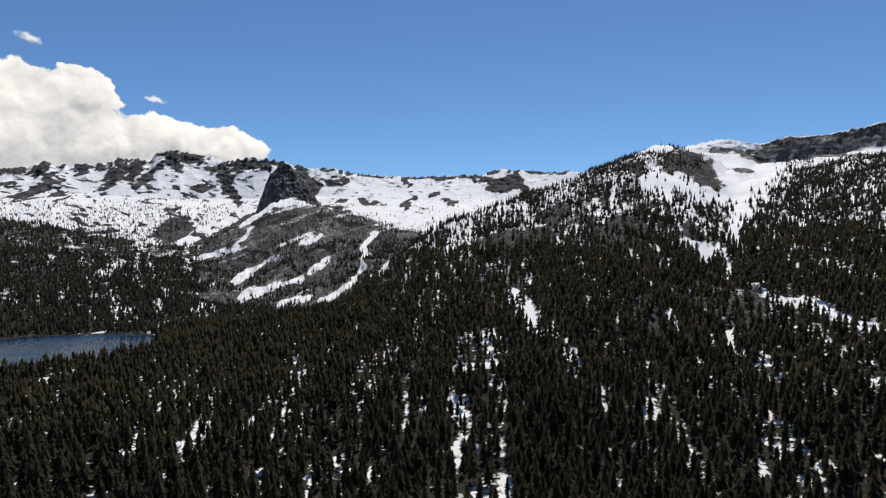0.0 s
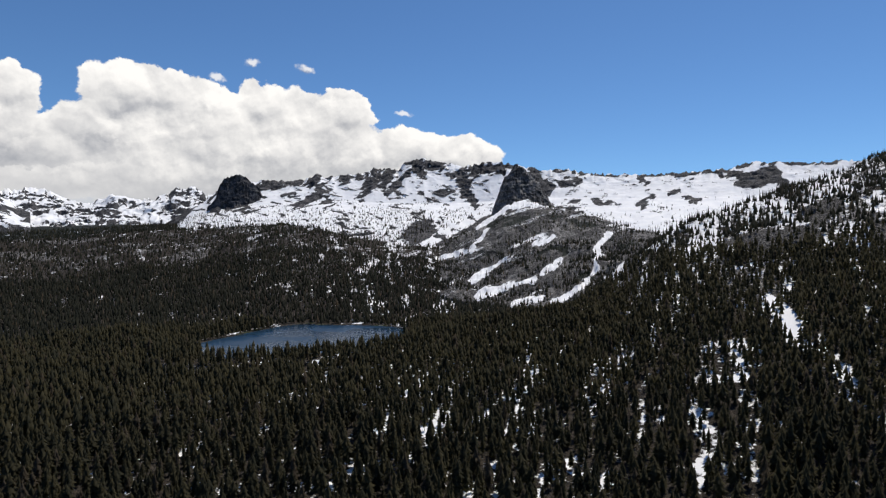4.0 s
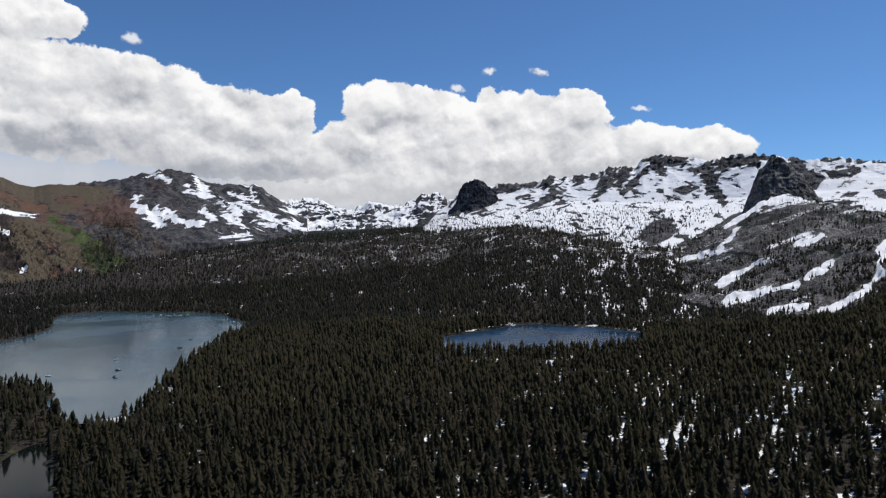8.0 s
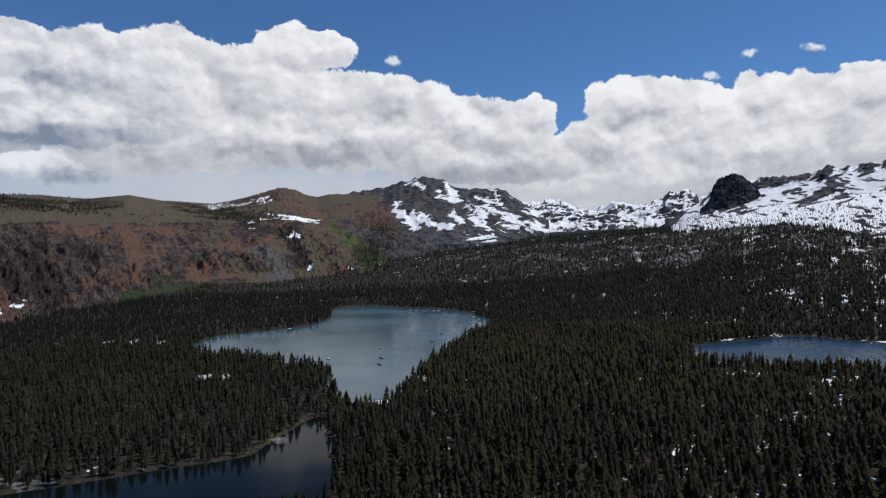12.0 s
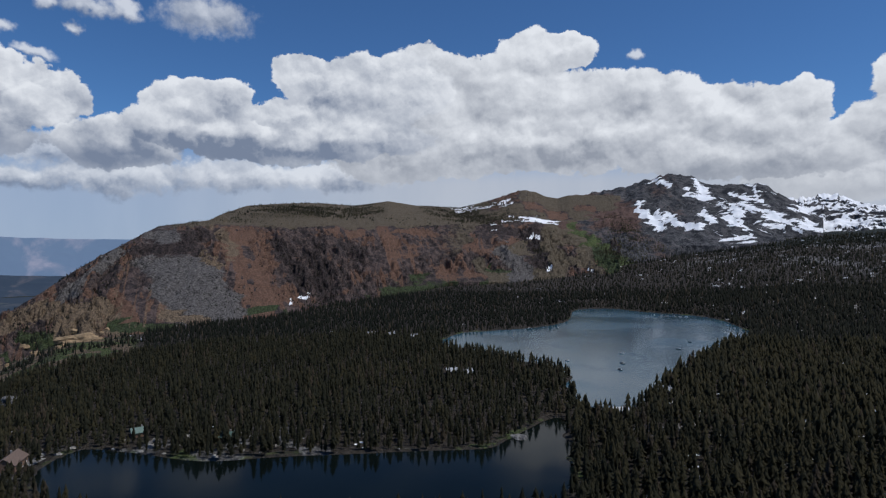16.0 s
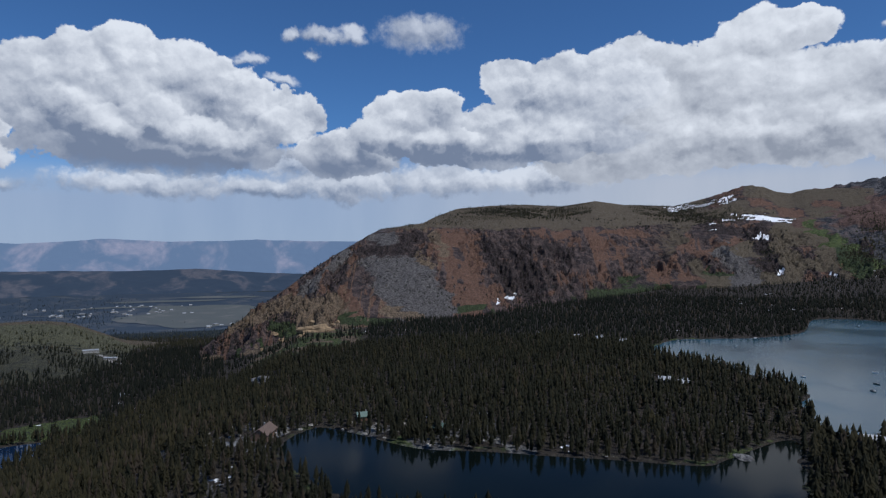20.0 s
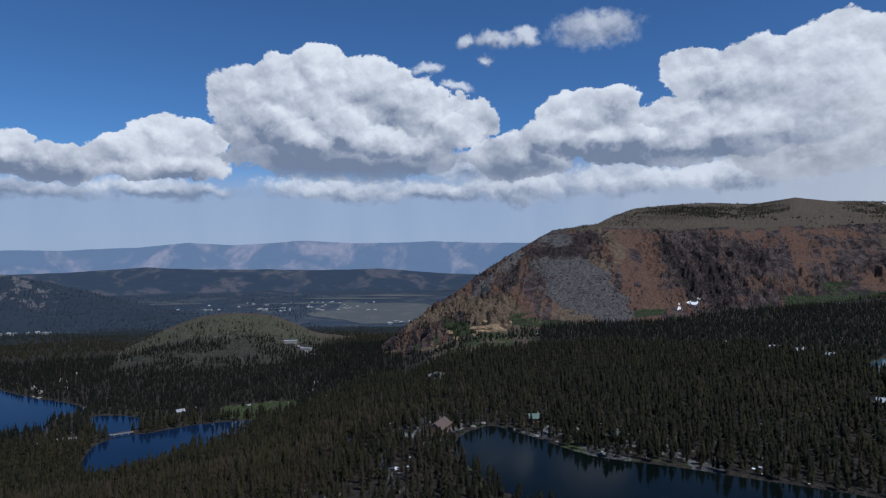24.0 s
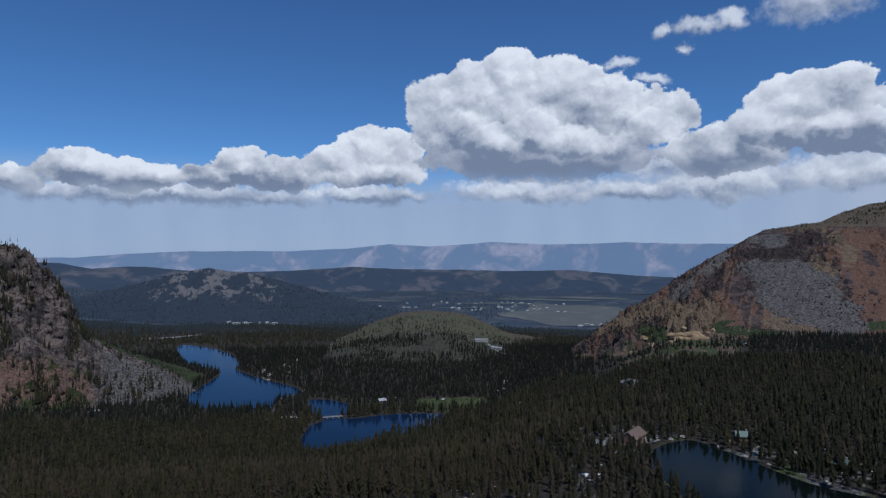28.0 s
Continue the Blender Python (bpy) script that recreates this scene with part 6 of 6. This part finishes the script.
def tapered_trunk(sides=7):
    v, f = [], []
    for z, rad in ((-0.05, 0.02), (0.03, 0.0155), (0.35, 0.012), (0.7, 0.007), (0.98, 0.002)):
        for i in range(sides):
            a = 6.283 * i / sides
            v.append((rad * math.cos(a), rad * math.sin(a), z))
    for lev in range(4):
        for i in range(sides):
            a, b = lev * sides + i, lev * sides + (i + 1) % sides
            f += [(a, b, b + sides), (a, b + sides, a + sides)]
    return np.array(v), np.array(f)


KINDS = []
TREE_WORDS = ("dark green conifer with drooping boughs on the near slope", "slender dark conifer with a pointed crown", "broad olive-green conifer standing in the woods",
              "ragged conifer with gaps between its boughs", "tall conifer with a dense dark crown")
for i, words in enumerate(TREE_WORDS):
    tree = tagged(new("conifer_tree"), words, "tree", "conifers on the near slope")
    tv, tf = tapered_trunk()
    part("trunk", tv, tf, BARK, tree, "grey-brown bare trunk")
    cv, cf = branchy_crown(60 + i)
    part("crown", cv, cf, CONIFER, tree, attrs={"tone": np.full(len(cv), (0.4, 0.3, 0.62, 0.5, 0.35)[i])})
    KINDS.append(tree)
fa, fr, fz, fw, frng = tuple(a[FIRST] for a in near_places[:4]) + (near_places[4],)
fh, fwid = tree_sizes(fa, fr, fz, fw, frng)
fx, fy = xy(fa, fr)
spots = [pose(fx[i], fy[i], fz[i], 0, 0, (i * 77) % 360) @ Matrix.Diagonal((fwid[i], fwid[i], fh[i], 1)) for i in range(len(fa))]
for i, m in enumerate(spots[5:]):
    copy_thing(KINDS[(i * 7) % 5], m)
for tree, m in zip(KINDS, spots):
    tree.matrix_basis = m


# ---------------------------------------------------------------- buildings, boats, roads, rocks
ROOF_PALE = plain_material("pale_metal_roof", (0.36, 0.37, 0.38), 0.6, 0.1)
ROOF_GREEN = plain_material("green_metal_roof", (0.085, 0.14, 0.115), 0.6, 0.0)
ROOF_BROWN = plain_material("brown_shingles", (0.13, 0.09, 0.07), 0.9)
TIMBER = plain_material("stained_timber", (0.16, 0.1, 0.065), 0.8)
PLASTER = plain_material("pale_plaster", (0.36, 0.34, 0.3), 0.9)
PANE = plain_material("window_pane", (0.03, 0.04, 0.05), 0.1)
ASPHALT = plain_material("old_asphalt", (0.16, 0.16, 0.155), 0.95, spread=0.3, scale=0.4)
GRAVEL = plain_material("pale_gravel", (0.22, 0.205, 0.185), 0.95, spread=0.35, scale=0.6)
HULL_WHITE = plain_material("white_hull", (0.75, 0.75, 0.74), 0.35)
HULL_DARK = plain_material("dark_hull", (0.03, 0.035, 0.045), 0.4)
RUBBER = plain_material("black_rubber", (0.02, 0.02, 0.02), 0.8)
CONCRETE = plain_material("weathered_concrete", (0.24, 0.23, 0.21), 0.9)
STONE = plain_material("pale_boulder", (0.24, 0.225, 0.2), 0.95, spread=0.5, scale=0.5)
OCHRE = plain_material("ochre_sand", (0.26, 0.18, 0.1), 0.95, spread=0.45, scale=0.12)
PAINTS = [plain_material("car_paint", c, 0.3, 0.3, 0.08) for c in ((0.6, 0.6, 0.6), (0.05, 0.06, 0.08), (0.3, 0.05, 0.04), (0.12, 0.2, 0.35))]


def bm_part(name, bm, mat, parent, label=""):
    me = bpy.data.meshes.new(name)
    bm.to_mesh(me)
    bm.free()
    me.materials.append(mat)
    ob = new(name, me)
    ob.parent = parent
    return tagged(ob, label) if label else ob


def block(sx, sy, sz, at=(0, 0, 0), bevel=0.05):
    """A box standing on z = at[2], with worn edges."""
    bm = bmesh.new()
    bmesh.ops.create_cube(bm, size=1, matrix=Matrix.Translation((at[0], at[1], at[2] + sz / 2)) @ Matrix.Diagonal((sx, sy, sz, 1)))
    bmesh.ops.bevel(bm, geom=bm.edges[:], offset=bevel, segments=1, affect="EDGES")
    return bm


def gable(sx, sy, z0, rise_, over=0.5, thick=0.25):
    """Two roof slopes with eaves."""
    bm = bmesh.new()
    x, y = sx / 2 + over, sy / 2 + over
    drop = rise_ * over / (sy / 2)
    prof = [(-y, z0 - drop), (0, z0 + rise_), (y, z0 - drop), (y, z0 - drop + thick), (0, z0 + rise_ + thick), (-y, z0 - drop + thick)]
    a = [bm.verts.new((-x, p, q)) for p, q in prof]
    b = [bm.verts.new((x, p, q)) for p, q in prof]
    for i in range(6):
        j = (i + 1) % 6
        bm.faces.new((a[i], a[j], b[j], b[i]))
    for r_ in (a, b):
        bm.faces.new((r_[0], r_[1], r_[4], r_[5]))
        bm.faces.new((r_[1], r_[2], r_[3], r_[4]))
    bmesh.ops.recalc_face_normals(bm, faces=bm.faces[:])
    return bm


def gable_walls(sx, sy, h, rise_):
    bm = bmesh.new()
    x, y = sx / 2, sy / 2
    prof = [(-y, -1.5), (y, -1.5), (y, h), (0, h + rise_), (-y, h)]
    a = [bm.verts.new((-x, p, q)) for p, q in prof]
    b = [bm.verts.new((x, p, q)) for p, q in prof]
    for i in range(5):
        j = (i + 1) % 5
        bm.faces.new((a[i], a[j], b[j], b[i]))
    bm.faces.new(a)
    bm.faces.new(b[::-1])
    bmesh.ops.recalc_face_normals(bm, faces=bm.faces[:])
    return bm


def house(name, sx, sy, h, rise_, wall_mat, roof_mat, words, category, group, flat=False, n_win=3):
    ob = tagged(new(name), words, category, group)
    if flat:
        bm_part("wall", block(sx, sy, h + 1.5, (0, 0, -1.5)), wall_mat, ob)
        roof = bm_part("roof", block(sx + 0.8, sy + 0.8, 0.5, (0, 0, h)), roof_mat, ob, "pale flat roof")
        bm_part("roof_unit", block(2.4, 1.8, 1.2, (sx * 0.2, 0, h + 0.5)), CONCRETE, roof)
    else:
        bm_part("wall", gable_walls(sx, sy, h, rise_), wall_mat, ob)
        roof = bm_part("roof", gable(sx, sy, h, rise_), roof_mat, ob)
        bm_part("chimney", block(0.9, 0.9, 2.2, (sx * 0.25, sy * 0.15, h + rise_ * 0.55)), CONCRETE, roof)
    for side in (-1, 1):
        for k in range(n_win):
            bm_part("window", block(1.3, 0.12, 1.3, ((k + 0.5) / n_win * sx - sx / 2, side * (sy / 2 + 0.03), h * 0.4), 0.02), PANE, ob)
    bm_part("door", block(1.0, 0.14, 2.05, (sx * 0.36 * 0.5, -(sy / 2 + 0.05), 0), 0.02), TIMBER, ob)
    return ob


def stand(az, r, yaw=0.0, lift=0.0):
    z, _ = surface(np.array([float(az)]), np.array([float(r)]))
    x, y = xy(az, r)
    return pose(x, y, float(z[0]) + lift, 0, 0, az + yaw)


# cabins by the lakes
GREEN_SPOTS = [(111.9, 430, 12), (105.0, 404, -20)]
cabin = house("cabin", 11, 7.5, 3.0, 2.4, TIMBER, ROOF_PALE, "small timber cabin with a pale metal roof", "cabin", "cabins by the lakes")
for az, r, yaw in ((70.0, 448, 20), (66.2, 520, -30), (85.0, 565, 10), (83.6, 560, 50), (88.5, 770, 0), (92.4, 800, 25), (143.2, 848, 15)):
    copy_thing(cabin, stand(az, r, yaw))
cabin.matrix_basis = stand(90.6, 790, 5)
tagged(cabin, "timber cabin among pale campground clearings")
store = house("lodge", 18, 10, 4.2, 3.4, TIMBER, ROOF_BROWN, "brown timber lodge beside the lake road", "building", "")
store.matrix_basis = stand(120.6, 404, 70)
green_cabin = house("green_cabin", 8.5, 6, 3.0, 2.4, TIMBER, ROOF_GREEN, "timber cabin with a green metal roof by the shore", "cabin", "green-roofed cabins")
for az, r, yaw in GREEN_SPOTS[1:]:
    copy_thing(green_cabin, stand(az, r, yaw))
green_cabin.matrix_basis = stand(*GREEN_SPOTS[0])
works = house("long_building", 28, 12, 5, 0, PLASTER, ROOF_PALE, "long pale building with a white flat roof on the hill", "building", "", True, 6)
works.matrix_basis = stand(134.1, 1390, 4)
shed = house("shed", 22, 10, 4, 0, PLASTER, ROOF_PALE, "low pale shed below the long building", "building", "", True, 3)
shed.matrix_basis = stand(132.7, 1310, -20)

# the town across the valley
rng = np.random.default_rng(5)
block_a = house("town_building", 22, 12, 5, 0, PLASTER, ROOF_PALE, "pale flat-roofed building in the valley town", "building", "town buildings", True, 5)
block_b = house("town_house", 14, 9, 4, 2.5, PLASTER, ROOF_PALE, "light house with a metal roof in the valley town", "house", "town buildings", False, 3)
places = []
for a0, a1, r0, r1, n in ((126.5, 138.5, 3180, 3560, 46), (144.5, 150, 3150, 3600, 10), (152.5, 158, 2380, 2470, 9), (122, 125.5, 2560, 2700, 10), (139, 144, 3300, 3500, 6)):
    for _ in range(n):
        places.append((rng.uniform(a0, a1), rng.uniform(r0, r1), rng.uniform(0, 90)))
for i, (az, r, yaw) in enumerate(places[2:]):
    copy_thing(block_a if i % 3 == 0 else block_b, stand(az, r, yaw, 2.5))
block_a.matrix_basis, block_b.matrix_basis = stand(*places[0], 2.5), stand(*places[1], 2.5)


# boats
def hull(length, beam, depth):
    bm = bmesh.new()
    rings = []
    for t, w, d in ((0, 0.82, 0.9), (0.35, 1.0, 1.0), (0.7, 0.8, 0.95), (0.9, 0.4, 0.8), (1.0, 0.04, 0.6)):
        x = (t - 0.5) * length
        rings.append([bm.verts.new((x, s * w * beam / 2, z)) for s, z in ((-1, depth), (-0.75, depth * (1 - d) - 0.1), (0, -0.25), (0.75, depth * (1 - d) - 0.1), (1, depth))])
    for a, b in zip(rings, rings[1:]):
        for i in range(4):
            bm.faces.new((a[i], b[i], b[i + 1], a[i + 1]))
        bm.faces.new((a[4], b[4], b[0], a[0]))
    bm.faces.new(rings[0])
    bmesh.ops.recalc_face_normals(bm, faces=bm.faces[:])
    return bm


def boat(mat, words, canopy):
    ob = tagged(new("motorboat"), words, "boat", "boats on the lake")
    bm_part("hull", hull(5.2, 2.0, 0.7), mat, ob)
    bm_part("deck", block(1.5, 1.3, 0.14, (1.1, 0, 0.68)), HULL_WHITE, ob)
    bm_part("seat", block(0.5, 1.3, 0.4, (-0.9, 0, 0.62)), TIMBER, ob)
    bm_part("outboard_motor", block(0.4, 0.35, 0.8, (-2.7, 0, 0.25)), RUBBER, ob)
    if canopy:
        canopy_top = bm_part("canopy", block(2.2, 1.7, 0.1, (-0.3, 0, 1.8)), HULL_DARK, ob)
        for sx in (-1, 1):
            for sy in (-1, 1):
                bm_part("canopy_pole", block(0.05, 0.05, 1.15, (-0.3 + sx * 1.0, sy * 0.78, 0.68), 0.01), CONCRETE, canopy_top)
    return ob


def afloat(az, r, level, yaw):
    x, y = xy(az, r)
    return pose(x, y, level + 0.02, 0, 0, yaw)


dark_boat, white_boat = boat(HULL_DARK, "dark motorboat with a canopy on the open lake", True), boat(HULL_WHITE, "small white motorboat on the lake", False)
for az, r, yaw, white in ((69.8, 640, 40, 0), (69.9, 700, 100, 1), (64.3, 815, 20, 0), (65.2, 753, 60, 0), (75.5, 900, 10, 0), (71.0, 1100, 80, 0), (74.6, 640, 30, 1), (79.5, 800, 15, 1), (67.2, 1120, 5, 1),
                          (66.6, 1122, 20, 1), (66.1, 1115, -10, 1), (65.6, 1118, 35, 1), (65.1, 1106, 60, 1), (64.6, 1112, 75, 1), (61.4, 1020, 30, 1), (60.9, 985, 70, 1)):
    copy_thing(white_boat if white else dark_boat, afloat(az, r, 6.0, yaw))
dark_boat.matrix_basis, white_boat.matrix_basis = afloat(70.0, 606, 6.0, 25), afloat(65.9, 1106, 6.0, 0)

# jetty at the far shore of the large lake
jetty = tagged(new("jetty"), "long pale plank jetty with moored boats", "jetty")
for k in range(24):
    bm_part("plank", block(1.9, 2.6, 0.14, (k * 2.0 - 24, 0, 0.7), 0.03), GRAVEL, jetty)
for k in range(7):
    for s in (-1, 1):
        bm_part("post", block(0.25, 0.25, 3.0, (k * 8.0 - 24, s * 1.35, -1.6), 0.03), TIMBER, jetty)
jetty.matrix_basis = afloat(65.6, 1098, 6.0, 66)

# footbridge between the low lakes
bridge = tagged(new("footbridge"), "low pale bridge over the channel between lakes", "bridge")
bm_part("deck", block(24, 3.6, 0.5, (0, 0, 1.6)), CONCRETE, bridge)
for s in (-1, 1):
    rail = bm_part("railing", block(24, 0.18, 0.2, (0, s * 1.7, 2.9)), TIMBER, bridge)
    for k in range(10):
        bm_part("railing_post", block(0.18, 0.18, 0.9, (k * 2.6 - 11.7, s * 1.7, 2.1), 0.02), TIMBER, rail)
for k in (-1, 0, 1):
    bm_part("pier", block(1.2, 3.2, 3.4, (k * 7, 0, -1.8)), CONCRETE, bridge)
bridge.matrix_basis = afloat(147.6, 775, -90.0, 147 + 8)


def ribbon(name, stops, width, mat, words, lift=0.35):
    """A road laid over the ground along stops of bearing and distance."""
    p = np.array([xy(a, r) for a, r in stops])
    t = np.linspace(0, len(p) - 1, 10 * (len(p) - 1) + 1)
    px, py = np.interp(t, range(len(p)), p[:, 0]), np.interp(t, range(len(p)), p[:, 1])
    dx, dy = np.gradient(px), np.gradient(py)
    n = np.hypot(dx, dy)
    rows = []
    for s in (-1, -0.5, 0, 0.5, 1):
        qx, qy = px - dy / n * s * width / 2, py + dx / n * s * width / 2
        z, _ = surface(np.degrees(np.arctan2(-qx, qy)), np.hypot(qx, qy))
        rows.append((qx, qy, z + lift))
    x, y, z = (np.array([r_[i] for r_ in rows]) for i in range(3))
    z = np.maximum(z, z.mean(0)[None] - 0.1)
    return tagged(sheet(name, x, y, z, mat, {}), words, "road", kind="structure")


ribbon("road", [(126.2, 410), (125.3, 402), (124.3, 397), (123.2, 395), (121.8, 398), (120.4, 404)], 9, ASPHALT, "short grey road behind the near trees")
ribbon("parking_lot", [(119.2, 416), (120.4, 405)], 16, GRAVEL, "pale gravel lot beside the dark lake")
ribbon("valley_road", [(163.4, 1770), (161.9, 1800), (160.2, 1840), (158.8, 1900)], 30, GRAVEL, "pale parking strip above the low lakes")
ribbon("lake_road", [(153.6, 800), (152.2, 787), (150.9, 784), (149.4, 780)], 7, GRAVEL, "pale lane leading to the bridge")
ribbon("hill_track", [(133.6, 1365), (133.1, 1335), (132.8, 1300), (131.5, 1260)], 8, GRAVEL, "pale track up to the long building")


# cars
def car(mat):
    ob = tagged(new("car"), "parked car on the gravel lot", "car", "parked cars")
    bm_part("body", block(4.4, 1.8, 0.75, (0, 0, 0.35), 0.15), mat, ob)
    bm_part("cabin", block(2.3, 1.6, 0.6, (-0.2, 0, 1.1), 0.18), PANE, ob)
    for sx in (-1, 1):
        for sy in (-1, 1):
            bm = bmesh.new()
            bmesh.ops.create_cone(bm, cap_ends=True, segments=10, radius1=0.33, radius2=0.33, depth=0.22,
                                  matrix=Matrix.Translation((sx * 1.35, sy * 0.85, 0.33)) @ Matrix.Rotation(math.pi / 2, 4, "X"))
            bm_part("wheel", bm, RUBBER, ob)
    return ob


for mat, spots_ in zip(PAINTS, (((119.9, 409, 10), (161.2, 1806, 60), (162.3, 1786, 50)), ((120.1, 406, 14), (161.6, 1798, 60)), ((120.3, 411, 80), (160.9, 1818, 55)), ((124.6, 398.5, 95), (160.4, 1832, 60)))):
    c = car(mat)
    for az, r, yaw in spots_[1:]:
        copy_thing(c, stand(az, r, yaw, 0.45))
    c.matrix_basis = stand(*spots_[0], 0.45)


# rocks
def boulder_mesh(name, seed, flat=0.7, level=3):
    bm = bmesh.new()
    bmesh.ops.create_icosphere(bm, subdivisions=level, radius=1)
    for v in bm.verts:
        n = noise.fractal(v.co * 1.3 + Vector((seed, 0, 0)), 1.0, 2.0, 4)
        v.co *= 1 + 0.38 * n
        v.co.z = max(v.co.z * flat, -0.25)
    me = bpy.data.meshes.new(name)
    bm.to_mesh(me)
    bm.free()
    return me


rocks = [boulder_mesh("boulder", 3.1 * k, 0.6 + 0.1 * k) for k in range(4)]
for me in rocks:
    me.materials.append(STONE)
ochre_rocks = [boulder_mesh("boulder", 1.7 * k + 50, 1.0) for k in range(2)]
for me in ochre_rocks:
    me.materials.append(OCHRE)
rng = np.random.default_rng(9)
spots_ = []
for a0, a1, r0, r1, n in ((98, 119, 372, 430, 46), (150, 156.5, 900, 1240, 22), (120, 128, 380, 460, 20), (12, 34, 300, 420, 20), (-30, 10, 330, 520, 24), (40, 70, 300, 470, 24), (114, 121, 960, 1060, 14), (124, 172, 245, 340, 26)):
    for _ in range(n):
        spots_.append((rng.uniform(a0, a1), rng.uniform(r0, r1)))
for i, (az, r) in enumerate(spots_):
    x, y = xy(np.array([az]), np.array([r]))
    if min(float(l.off(x, y)[0]) for l in LAKES) < 1.0:
        continue
    size = rng.uniform(0.8, 2.2) * (2.4 if r > 900 else 1.0)
    ob = tagged(new("boulder", ochre_rocks[i % 2] if r > 900 and az < 130 else rocks[i % 4]),
                "ochre boulder at the foot of the mountain" if r > 900 and az < 130 else "pale weathered granite boulder among the trees", "boulder", "boulders in the woods")
    ob.matrix_basis = stand(az, r, rng.uniform(0, 360)) @ Matrix.Diagonal((size * rng.uniform(0.8, 1.4), size, size * rng.uniform(0.6, 1.1), 1))

DOME = boulder_mesh("granite_dome", 21.0, 0.5, 5)
DOME.materials.append(GRANITE)
dome = tagged(new("granite_dome", DOME), "low rounded granite outcrop rising from the forest", "rock outcrop")
dome.matrix_basis = stand(120.5, 692, 20, -4) @ Matrix.Diagonal((12, 15, 15, 1))
PIT = boulder_mesh("sand_pit", 33.0, 0.45, 4)
PIT.materials.append(OCHRE)
pit = tagged(new("sand_pit", PIT), "ochre sandy cut at the foot of the mountain", "sand pit")
pit.matrix_basis = stand(116.1, 1012, 0, -2) @ Matrix.Diagonal((26, 14, 22, 1))
islet_mesh = boulder_mesh("islet", 41.0, 0.3, 3)
islet_mesh.materials.append(GROUND)
islet = tagged(new("islet", islet_mesh), "tiny grassy islet in the dark lake", "islet")
islet.matrix_basis = afloat(78.9, 397, 0.0, 0) @ Matrix.Diagonal((7, 5, 4, 1))
